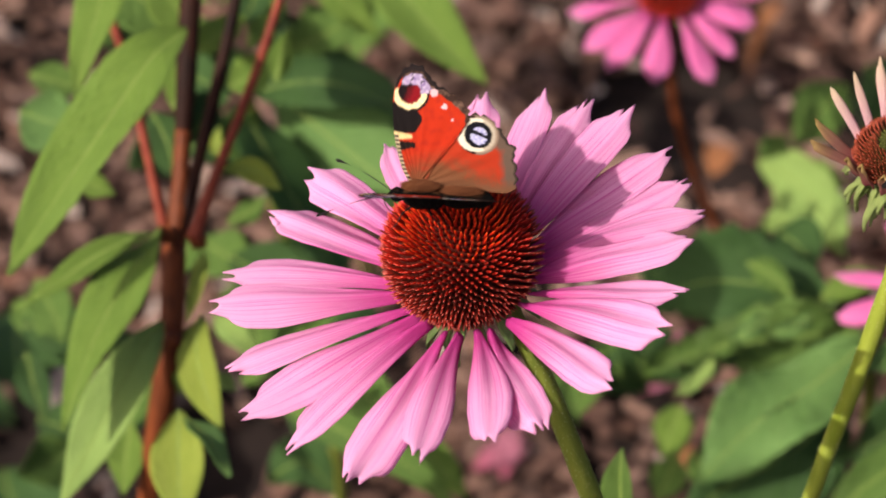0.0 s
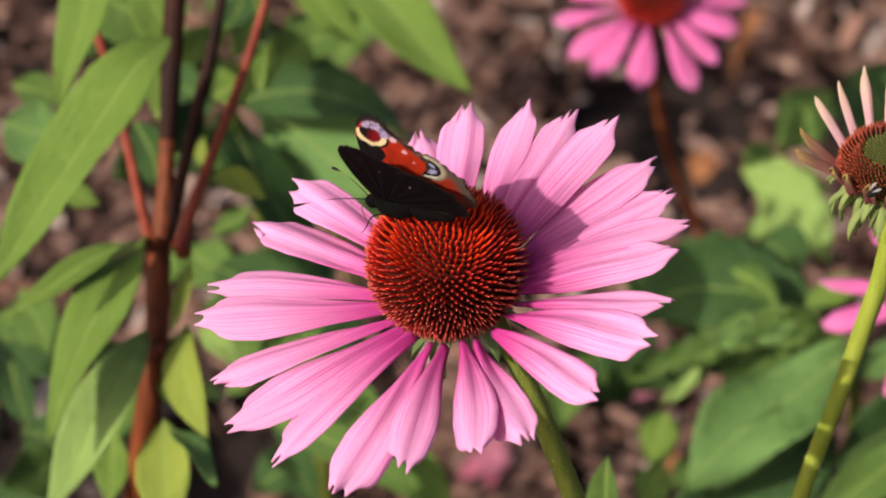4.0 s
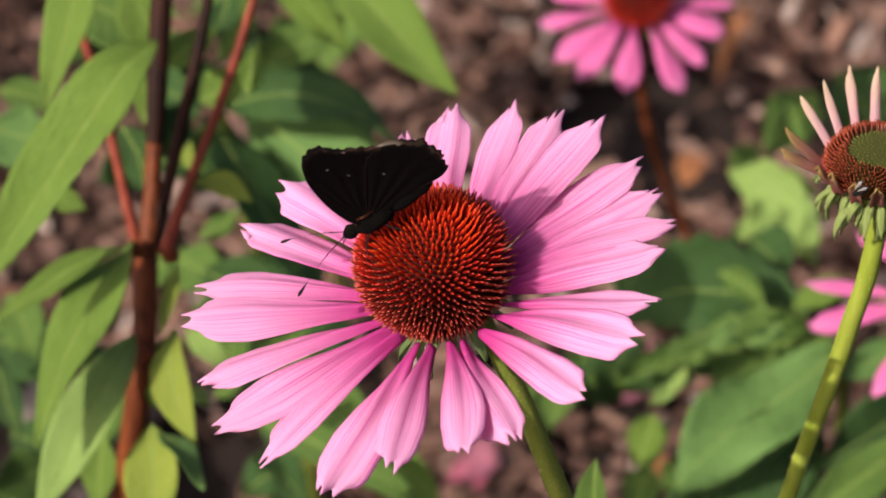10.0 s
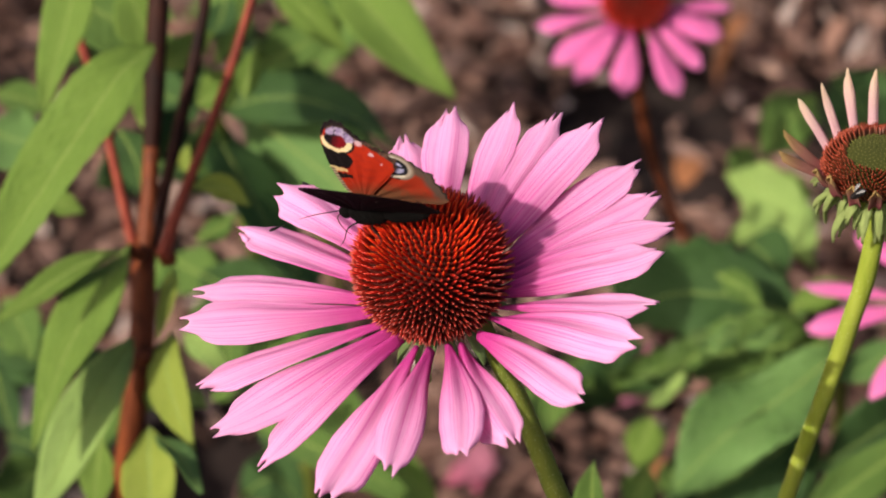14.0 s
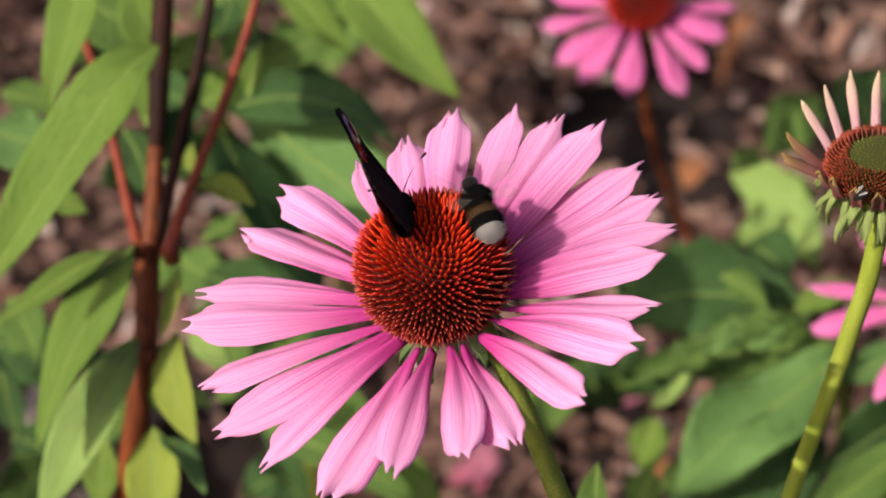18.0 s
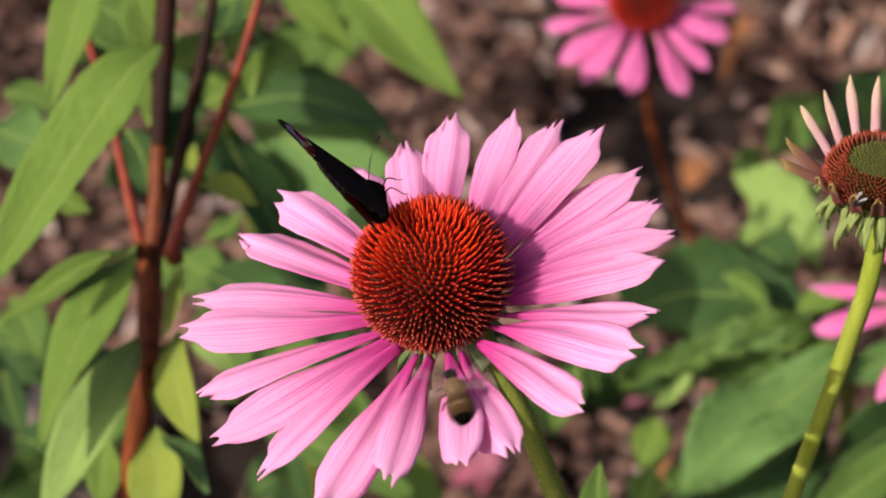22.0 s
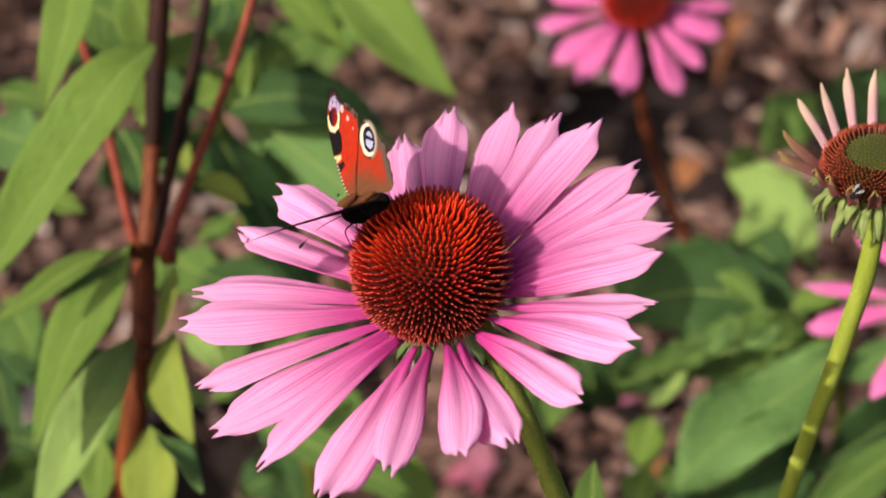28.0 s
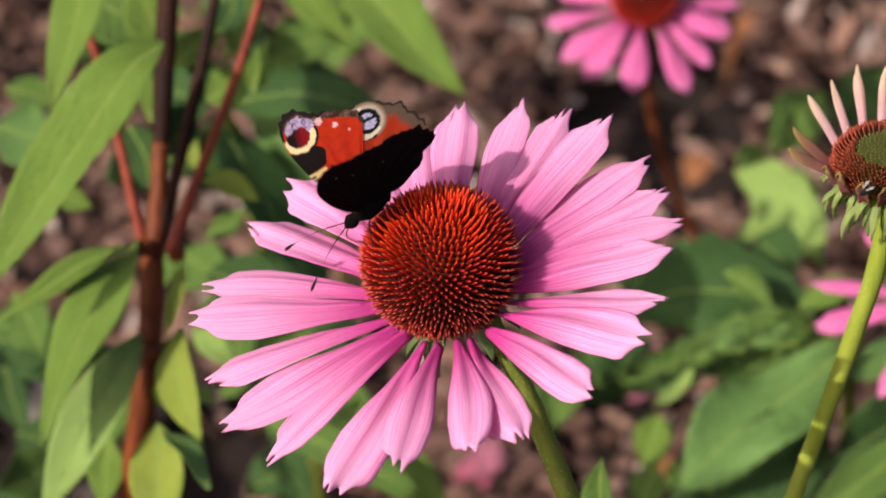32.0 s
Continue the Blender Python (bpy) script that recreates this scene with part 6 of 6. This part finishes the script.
def bee(name, label, k, fur, bands, at, fat=1.0, hairy=False):
    """A bee about the x axis, head forward; k: its size, bands: the coats along its abdomen."""
    b = thing(name, label, "bee", at)
    thorax = part("thorax", lathe("thorax", [(-0.0022 * k, 0.0004 * k), (-0.0016 * k, 0.0017 * k * fat), (0.0004 * k, 0.0023 * k * fat), (0.0022 * k, 0.0015 * k * fat), (0.0026 * k, 0.0006 * k)], 16, 0.95, 0.2, 900.0), fur, b, "furry thorax")
    tagged(part("hairs", spines("hairs", 0.0021 * k * fat, 420, -1, 0, 0.0011 * k, 19, 0.0, Matrix.Diagonal((0.85, 1, 0.95, 1)), None, 0.34), fur, thorax), kind="stuff")
    part("head", lathe("head", [(0.0024 * k, 0.0004 * k), (0.0030 * k, 0.0014 * k), (0.0042 * k, 0.0014 * k), (0.0050 * k, 0.0004 * k)], 14, 1.1), BLACK_SHELL, b, "black head")
    xs = np.linspace(-0.0018, -0.0088, len(bands) + 1) * k

    def girth(x):
        u = (x / k + 0.0018) / -0.0070
        return fat * k * 0.0024 * max(0.06, math.sin(math.pi * (0.12 + 0.86 * u))) ** 0.7

    for i, mat in enumerate(bands):
        q = [(x, girth(x)) for x in np.linspace(xs[i + 1], xs[i], 4)]
        band = part("abdomen_band", lathe("abdomen_band", q, 16, 0.92, 0.08, 900.0), mat, b)
        if hairy:
            x = (xs[i] + xs[i + 1]) / 2
            coat = pose(x, 0, 0) @ Matrix.Diagonal((0.5, 1, 0.92, 1))
            tagged(part("hairs", spines("hairs", girth(x) * 0.95, 260, -1, 0, 0.0013 * k, 20 + i, 0.0, coat, None, 0.34), mat, band), kind="stuff")
    for sd in (1, -1):
        for r, ln, tw in ((0.0006, 0.0085, 62), (-0.0006, 0.0060, 100)):
            part("wing", petal_mesh("wing", ln * k, 0.0030 * k, 0.03, 1, 7, pose(r * k, sd * 0.0014 * k, 0.0018 * k, 0, -14, sd * tw), 0.00006, 0.02, nu=5, nv=8), GAUZE, b, "clear gauzy wing")
        for x0 in (0.0012, 0, -0.0012):
            part("leg", tube("leg", [(x0 * k, sd * 0.001 * k, -0.0018 * k, 0.00022 * k), (x0 * 1.6 * k, sd * 0.0026 * k, -0.0022 * k, 0.00022 * k), (x0 * 2.0 * k, sd * 0.0030 * k, -0.0042 * k, 0.00015 * k)], 6, 4), BLACK_SHELL, b)
    return b


bumblebee = bee("bumblebee", "black furry bumblebee with a tan waist band and white tail", 1.2, FUR_BLACK, [FUR_GOLD, FUR_GOLD, FUR_BLACK, FUR_BLACK, FUR_WHITE, FUR_WHITE], pose(0.2, 0.0, 0.75), 1.3, True)
honeybee = bee("honeybee", "brown honeybee in flight beside the flower", 1.0, FUR_TAN, [FUR_TAN, AMBER, FUR_TAN, AMBER, FUR_GOLD, FUR_BLACK, FUR_BLACK], pose(0.2, 0.0, 0.78), 1.0, True)

FLY_WING = speckled("fly_wing", (0.16, 0.15, 0.14), (0.34, 0.32, 0.30), 900.0, 0.4, 0.0002)
small_fly = thing("small_fly", "tiny dark fly with grey wings resting on the young flower", "fly", pose(0.097, 0.022, 0.699, 0, 20, 200))
part("body", lathe("body", [(-0.0022, 0.0003), (-0.0016, 0.0008), (0, 0.0009), (0.0012, 0.0007), (0.0018, 0.0003)], 12, 0.9), BLACK_SHELL, small_fly, "black body")
for sd in (1, -1):
    part("wing", petal_mesh("wing", 0.0024, 0.0010, 0.03, 1, 7, pose(0.0004, sd * 0.0005, 0.0009, 0, -12, 180 - sd * 24), 0.00006, 0.02, nu=5, nv=8), FLY_WING, small_fly, "pale grey wing")



def motions():
    # seconds, place, turn, then how far each wing is raised and the forewings swept forward
    flutter = [
        (0, -0.0082, -0.0072, 0.7168, -14.8, 8.3, 164.1, 48.0, 48.0, -0.0),
        (0.5, -0.0081, -0.0057, 0.7149, -4.7, 19.6, 165.7, 54.4, 77.2, -16.6),
        (1, -0.0091, -0.0061, 0.7146, -6.9, 19.3, 159.3, 63.1, 85.6, -13.4),
        (1.5, -0.0088, -0.0070, 0.7148, 8.0, 24.3, 164.3, 53.2, 115.6, -15.2),
        (2, -0.0093, -0.0047, 0.7155, -6.9, 19.8, 169.1, 69.4, 102.8, -9.2),
        (2.5, -0.0089, -0.0062, 0.7150, 4.4, 11.7, 142.6, 30.9, 69.7, -5.3),
        (3, -0.0084, -0.0050, 0.7138, -8.3, 15.3, 148.0, 61.4, 85.0, -12.9),
        (3.5, -0.0102, -0.0049, 0.7144, -2.2, 13.5, 149.7, 60.6, 103.6, -11.5),
        (4.2, -0.0112, -0.0045, 0.7148, -2.0, 11.6, 148.1, 60.0, 102.8, -11.2),
        (4.9, -0.0122, -0.0040, 0.7151, -1.7, 9.7, 146.6, 59.4, 102.0, -10.9),
        (5.5, -0.0131, -0.0036, 0.7154, -1.6, 8.1, 145.3, 58.8, 101.4, -10.6),
        (6, -0.0139, -0.0015, 0.7164, -3.0, 3.6, 143.4, 44.1, 98.2, -9.7),
        (6.5, -0.0106, -0.0042, 0.7139, -10.2, 16.5, 147.6, 20.8, 46.8, -12.6),
        (7, -0.0119, -0.0052, 0.7148, -11.9, 22.9, 156.9, 68.9, 101.5, -8.8),
        (7.5, -0.0119, -0.0056, 0.7139, 4.2, 27.5, 155.3, 51.4, 116.6, -12.3),
        (8, -0.0139, -0.0052, 0.7127, -2.0, 28.5, 162.9, 43.3, 86.7, -11.4),
        (8.5, -0.0124, -0.0059, 0.7146, 2.3, 30.7, 167.3, 58.3, 111.8, -8.4),
        (9, -0.0123, -0.0066, 0.7150, -16.3, 34.3, 176.6, 90.5, 88.0, -11.7),
        (9.5, -0.0136, -0.0066, 0.7141, -17.3, 37.7, 179.5, 90.5, 90.5, -12.0),
        (10, -0.0132, -0.0063, 0.7144, -12.7, 34.9, -171.1, 90.5, 90.5, -9.4),
        (10.5, -0.0134, -0.0068, 0.7135, -9.8, 36.1, -165.1, 90.5, 90.5, -11.4),
        (11, -0.0129, -0.0077, 0.7135, -10.0, 41.6, -168.6, 90.5, 90.5, -12.0),
        (11.5, -0.0120, -0.0065, 0.7152, -14.9, 35.6, -178.3, 90.5, 90.5, -15.7),
        (12, -0.0133, -0.0061, 0.7152, -17.6, 33.0, 176.1, 90.5, 88.0, -11.4),
        (12.5, -0.0123, -0.0056, 0.7147, 6.3, 29.6, 161.2, 55.8, 116.3, -9.7),
        (13, -0.0135, -0.0042, 0.7146, -9.0, 22.1, 161.9, 72.9, 101.3, -8.0),
        (13.5, -0.0122, -0.0051, 0.7146, -0.9, 26.3, 156.1, 58.2, 106.9, -7.5),
        (14, -0.0135, -0.0034, 0.7138, -10.0, 18.4, 151.6, 51.6, 94.9, -12.3),
        (14.5, -0.0124, -0.0028, 0.7136, -14.2, 12.7, 145.1, 48.7, 60.1, -0.9),
        (15.2, -0.0114, -0.0046, 0.7145, -20.0, 18.3, 137.3, 70.0, 74.0, -1.7),
        (15.9, -0.0104, -0.0063, 0.7154, -25.8, 23.8, 129.5, 86.0, 88.0, -2.5),
        (16.5, -0.0096, -0.0079, 0.7162, -30.7, 28.6, 122.8, 99.9, 81.1, -3.2),
        (17, -0.0104, -0.0015, 0.7159, -40.5, 7.1, 120.4, 48.6, 25.7, -2.0),
        (17.5, -0.0078, 0.0010, 0.7122, -32.0, 16.8, 93.5, 95.5, 90.0, -7.1),
        (18, -0.0080, 0.0004, 0.7113, -33.0, 16.8, 93.0, 95.5, 90.0, -7.1),
        (18.5, -0.0114, -0.0036, 0.7137, -34.3, 29.5, 114.2, 87.4, 55.9, -1.3),
        (18.8, -0.0139, 0.0000, 0.7126, -7.4, 14.9, 122.4, 4.2, 16.0, -10.5),
        (19, -0.0139, 0.0000, 0.7126, -7.4, 14.9, 122.4, 4.2, 16.0, -10.5),
        (19.2, -0.0141, -0.0009, 0.7156, -13.4, 17.8, 117.8, 48.7, 68.3, -6.2),
        (19.35, -0.0097, 0.0020, 0.7136, -40.0, 17.2, 95.0, 90.0, 85.0, -7.1),
        (19.5, -0.0090, 0.0020, 0.7136, -41.0, 17.2, 95.0, 95.0, 89.0, -7.1),
        (20, -0.0097, 0.0022, 0.7138, -42.0, 17.3, 95.4, 95.0, 89.0, -7.1),
        (20.1, -0.0097, 0.0022, 0.7138, -42.0, 17.3, 95.4, 95.0, 89.0, -7.1),
        (20.25, -0.0132, 0.0001, 0.7121, -34.4, 25.4, 109.4, 31.1, 43.2, 8.7),
        (20.5, -0.0132, 0.0001, 0.7121, -34.4, 25.4, 109.4, 31.1, 43.2, 8.7),
        (20.7, -0.0166, 0.0003, 0.7124, -36.5, 23.1, 120.9, 73.2, 66.8, -1.8),
        (21, -0.0148, -0.0019, 0.7123, -38.5, 35.0, 106.2, 82.5, 88.5, -5.3),
        (21.5, -0.0139, 0.0033, 0.7152, -48.5, 17.8, 99.0, 95.0, 89.0, -7.1),
        (22, -0.0151, 0.0021, 0.7136, -47.8, 17.7, 99.0, 95.0, 89.5, -7.1),
        (22.5, -0.0146, 0.0034, 0.7150, -52.5, 18.2, 101.0, 95.0, 88.0, -7.1),
        (22.55, -0.0146, 0.0034, 0.7150, -52.5, 18.2, 101.0, 94.0, 87.0, -7.1),
        (22.78, -0.0123, 0.0036, 0.7109, -40.1, 25.5, 103.2, 21.7, 7.5, -12.6),
        (23, -0.0123, 0.0036, 0.7109, -40.1, 25.5, 103.2, 21.7, 7.5, -12.6),
        (23.5, -0.0129, 0.0013, 0.7135, -43.0, 17.5, 96.3, 28.2, 22.6, 1.6),
        (23.8, -0.0150, 0.0022, 0.7139, -30.1, 20.5, 100.8, 16.9, 30.5, -1.4),
        (24, -0.0129, 0.0005, 0.7135, -25.8, 17.4, 91.4, 42.9, 72.7, -1.5),
        (24.3, -0.0131, 0.0026, 0.7143, -41.0, 18.5, 97.0, 89.0, 85.5, -7.0),
        (24.5, -0.0131, 0.0030, 0.7146, -44.5, 17.5, 96.5, 89.0, 83.0, -7.1),
        (24.6, -0.0131, 0.0030, 0.7145, -44.5, 17.8, 96.0, 88.0, 80.0, -5.0),
        (24.85, -0.0122, 0.0027, 0.7128, -44.4, 21.8, 92.1, 46.8, 33.8, 10.2),
        (25, -0.0122, 0.0027, 0.7128, -44.4, 21.8, 92.1, 46.8, 33.8, 10.2),
        (25.2, -0.0131, 0.0040, 0.7149, -46.0, 16.7, 94.6, 95.5, 89.0, -6.8),
        (25.5, -0.0131, 0.0040, 0.7149, -45.5, 16.7, 94.6, 95.5, 89.0, -7.1),
        (26, -0.0131, 0.0039, 0.7148, -44.9, 17.7, 95.4, 86.9, 83.1, -2.5),
        (26.6, -0.0132, 0.0038, 0.7147, -44.2, 19.2, 96.5, 88.9, 86.1, -3.0),
        (27.15, -0.0134, 0.0035, 0.7144, -44.1, 22.9, 99.3, 80.9, 85.1, -2.6),
        (27.5, -0.0142, 0.0024, 0.7115, -61.1, 47.6, 120.2, 85.0, 50.7, -20.0),
        (28, -0.0168, 0.0035, 0.7089, -30.8, 41.1, 122.5, 32.6, 44.9, 5.6),
        (28.5, -0.0157, 0.0020, 0.7117, -13.3, 44.4, 133.6, 54.9, 88.6, 2.2),
        (29, -0.0168, 0.0027, 0.7110, 7.7, 45.6, 154.3, 49.3, 90.1, 0.1),
        (29.5, -0.0170, 0.0020, 0.7109, 3.1, 41.6, -179.6, 37.8, 33.3, -5.2),
        (30, -0.0177, 0.0024, 0.7135, -1.1, 43.2, -177.9, 90.5, 90.5, -7.2),
        (30.5, -0.0184, 0.0016, 0.7131, 0.7, 45.5, -175.1, 90.5, 90.5, -8.5),
        (31, -0.0160, 0.0010, 0.7136, 9.5, 46.5, -171.4, 90.5, 90.5, -12.2),
        (31.5, -0.0152, 0.0025, 0.7143, 7.5, 44.8, -173.3, 90.5, 90.5, -11.1),
        (32, -0.0153, 0.0004, 0.7135, 0.9, 39.5, -155.6, 64.4, 69.0, -8.1),
    ]
    walk(butterfly, [(r[0], pose(*r[1:7])) for r in flutter])
    for wing, side, fore in ((forewing_left, 1, 1), (hindwing_left, 1, 0), (forewing_right, -1, 1), (hindwing_right, -1, 0)):
        walk(wing, [(r[0], wing_pose(side, r[7] if side > 0 else r[8], r[9], fore)) for r in flutter])
    # the two near flowers nod in the wind: seconds, lean in degrees
    nods = [
        (0, -0.0255, 0.0167), (0.5, -0.0136, 0.0089), (1, 0.0391, 0.0000), (1.5, 0.0764, 0.0324), (2, -0.0136, 0.0638),
        (2.5, -0.0382, 0.0492), (3, -0.0255, 0.0560), (3.5, 0.0391, 0.0167), (5.5, 0.0527, 0.0324), (6, 0.0255, 0.0000),
        (6.5, -0.0527, 0.0962), (7, -0.0000, 0.0638), (7.5, 0.0781, 0.0000), (8, 0.0000, 0.0078), (8.5, 0.0255, 0.0324),
        (9, 0.0000, 0.0716), (9.5, 0.0255, -0.0157), (10, -0.0272, 0.0078), (10.5, 0.0391, 0.0324), (11, 0.0382, 0.0403),
        (11.5, -0.0527, 0.0167), (12, -0.0255, 0.0167), (12.5, -0.0399, 0.0324), (13, -0.0272, 0.0157), (13.5, -0.0391, 0.0324),
        (14, -0.0255, 0.0246), (14.5, -0.0527, 0.0235), (16.5, -0.0272, 0.0481), (17, -0.0272, 0.0078), (17.5, -0.0272, 0.0010),
        (18, 0.0127, -0.0157), (18.5, 0.0654, -0.0157), (19, -0.0272, 0.0235), (19.5, 0.0000, 0.0089), (20, -0.0017, -0.0010),
        (20.5, -0.0527, 0.0492), (21, 0.0510, 0.0157), (21.5, -0.0000, 0.0235), (22, 0.1818, -0.0962), (22.5, 0.1155, 0.0010),
        (23, 0.0510, 0.0157), (23.5, -0.0272, 0.0324), (24, 0.0781, -0.0235), (24.5, 0.0781, 0.0167), (25, 0.0255, 0.0157),
        (25.5, 0.0144, 0.0000), (27.5, -0.0119, 0.0089), (28, 0.0000, -0.0078), (28.5, -0.0127, -0.0157), (29, -0.0391, -0.0000),
        (29.5, -0.0391, 0.0000), (30, 0.0017, 0.0078), (30.5, -0.0017, -0.0235), (31, -0.0391, -0.0235), (31.5, -0.0510, 0.0078),
        (32, -0.0527, 0.0324),
    ]
    for flower in (coneflower, young):
        at = flower.matrix_basis.translation.copy()
        walk(flower, [(t, pose(*at, rx, ry, 0)) for t, rx, ry in nods])
    rest = Matrix.Translation(-YOUNG_BASE) @ small_fly.matrix_basis
    walk(small_fly, [(t, pose(*YOUNG_BASE, rx, ry, 0) @ rest) for t, rx, ry in nods])
    walk(bumblebee, [
        (0, pose(0.1687, -0.0205, 0.6576, 0, -12, 120)),
        (16.1, pose(0.1687, -0.0205, 0.6576, 0, -12, 120)),
        (16.4, pose(0.1232, -0.0244, 0.6688, 0, -12, 120)),
        (16.5, pose(0.0812, -0.0256, 0.6754, 0, -12, 125)),
        (16.6, pose(0.0278, -0.0284, 0.6832, 0, -12, 125)),
        (16.7, pose(0.0014, -0.0239, 0.6937, 0, -12, 115)),
        (16.8, pose(-0.0001, -0.017, 0.7059, 0, -12, 105)),
        (16.9, pose(0.0092, -0.0155, 0.7078, 0, -12, 100)),
        (17, pose(0.0092, -0.0097, 0.7103, 0, -12, 98)),
        (17.2, pose(0.0112, -0.0048, 0.7117, 0, -12, 95)),
        (17.4, pose(0.0107, -0.0029, 0.7126, 0, -12, 105)),
        (17.6, pose(0.0092, 0.0013, 0.7149, 0, -22, 112)),
        (17.8, pose(0.0091, 0.0012, 0.7147, 0, -22, 112)),
        (18, pose(0.0082, -0.0002, 0.7145, 0, -22, 112)),
        (18.2, pose(0.0083, 0.0030, 0.7153, 0, -22, 112)),
        (18.4, pose(0.012, 0.0019, 0.7138, 0, -12, 120)),
        (18.5, pose(0.0154, 0.0088, 0.7226, 0, -12, 100)),
        (18.6, pose(0.0168, 0.0259, 0.7412, 0, -12, 90)),
        (18.7, pose(0.0185, 0.0461, 0.7591, 0, -12, 85)),
        (19.2, pose(0.0347, 0.0849, 0.7762, 0, -12, 85)),
        (32, pose(0.0347, 0.0849, 0.7762, 0, -12, 85)),
    ])
    walk(honeybee, [
        (0, pose(0.0371, 0.1212, 0.7577, 0, -18, 70)),
        (18.4, pose(0.0371, 0.1212, 0.7577, 0, -18, 70)),
        (18.7, pose(0.0279, 0.0785, 0.7355, 0, -18, 60)),
        (18.8, pose(0.0277, 0.0635, 0.7163, 0, -18, 20)),
        (18.9, pose(0.0559, 0.0478, 0.6962, 0, -18, 10)),
        (19, pose(0.0807, 0.0285, 0.6715, 0, -18, 20)),
        (19.1, pose(0.0604, 0.0098, 0.68, 0, -18, 60)),
        (19.2, pose(0.0331, -0.0043, 0.6945, 0, -18, 100)),
        (19.3, pose(0.0077, -0.013, 0.7078, 0, -18, 110)),
        (19.4, pose(-0.0118, -0.0134, 0.7104, 0, -18, 110)),
        (19.5, pose(-0.0013, -0.0209, 0.7025, 0, -18, 100)),
        (19.6, pose(0.0041, -0.0342, 0.6980, 0, -18, 95)),
        (19.8, pose(-0.0121, -0.0418, 0.6883, 0, -18, 70)),
        (20, pose(-0.0076, -0.0382, 0.6929, 0, -18, 68)),
        (20.2, pose(0.0304, -0.0442, 0.6804, 0, -18, 80)),
        (20.4, pose(0.0718, -0.0294, 0.6704, 0, -18, 100)),
        (20.5, pose(0.0596, -0.0249, 0.6844, 0, -18, 120)),
        (20.6, pose(0.0383, -0.0258, 0.6913, 0, -18, 125)),
        (20.8, pose(0.016, -0.0214, 0.7003, 0, -18, 110)),
        (21, pose(0.0345, -0.0146, 0.7057, 0, -18, 95)),
        (21.2, pose(0.0726, 0.005, 0.7064, 0, -18, 95)),
        (21.4, pose(0.0806, 0.014, 0.7017, 0, -18, 110)),
        (21.5, pose(0.0833, 0.0209, 0.7024, 0, -18, 120)),
        (21.6, pose(0.0423, -0.002, 0.7137, 0, -18, 125)),
        (21.8, pose(0.0247, -0.0267, 0.6935, 0, -18, 110)),
        (22, pose(0.0027, -0.0383, 0.6928, 0, -18, 105)),
        (22.2, pose(-0.0010, -0.0473, 0.6813, 0, -18, 105)),
        (22.4, pose(0.0022, -0.0497, 0.6783, 0, -18, 105)),
        (22.6, pose(-0.0069, -0.0323, 0.7005, 0, -18, 100)),
        (22.8, pose(0.031, -0.0218, 0.6997, 0, -18, 100)),
        (23, pose(0.0389, -0.0159, 0.704, 0, -18, 110)),
        (23.2, pose(0.0503, -0.0072, 0.7103, 0, -18, 110)),
        (23.4, pose(0.0272, -0.0031, 0.7155, 0, -18, 120)),
        (23.5, pose(0.0364, 0.0038, 0.7211, 0, -18, 130)),
        (23.6, pose(0.0478, 0.0085, 0.7272, 0, -18, 150)),
        (23.8, pose(0.0409, 0.0101, 0.7291, 0, -18, 165)),
        (24, pose(0.0325, 0.0116, 0.7279, 0, -18, 170)),
        (24.3, pose(0.0308, 0.0108, 0.7269, 0, -18, 170)),
        (24.6, pose(0.0286, 0.0101, 0.7259, 0, -18, 170)),
        (24.8, pose(0.0169, 0.018, 0.7311, 0, -18, 175)),
        (25, pose(0.0001, 0.0205, 0.7343, 0, -18, 178)),
        (25.2, pose(-0.028, 0.0232, 0.7297, 0, -18, 170)),
        (25.35, pose(-0.0207, 0.0205, 0.7262, 0, -18, 160)),
        (25.5, pose(-0.0123, 0.0157, 0.7266, 0, -18, 165)),
        (25.8, pose(-0.0357, 0.0313, 0.74, 0, -18, 160)),
        (26.1, pose(-0.0629, 0.0715, 0.759, 0, -18, 150)),
        (26.6, pose(-0.0923, 0.1031, 0.7669, 0, -18, 150)),
        (32, pose(-0.0923, 0.1031, 0.7669, 0, -18, 150)),
    ])


motions()
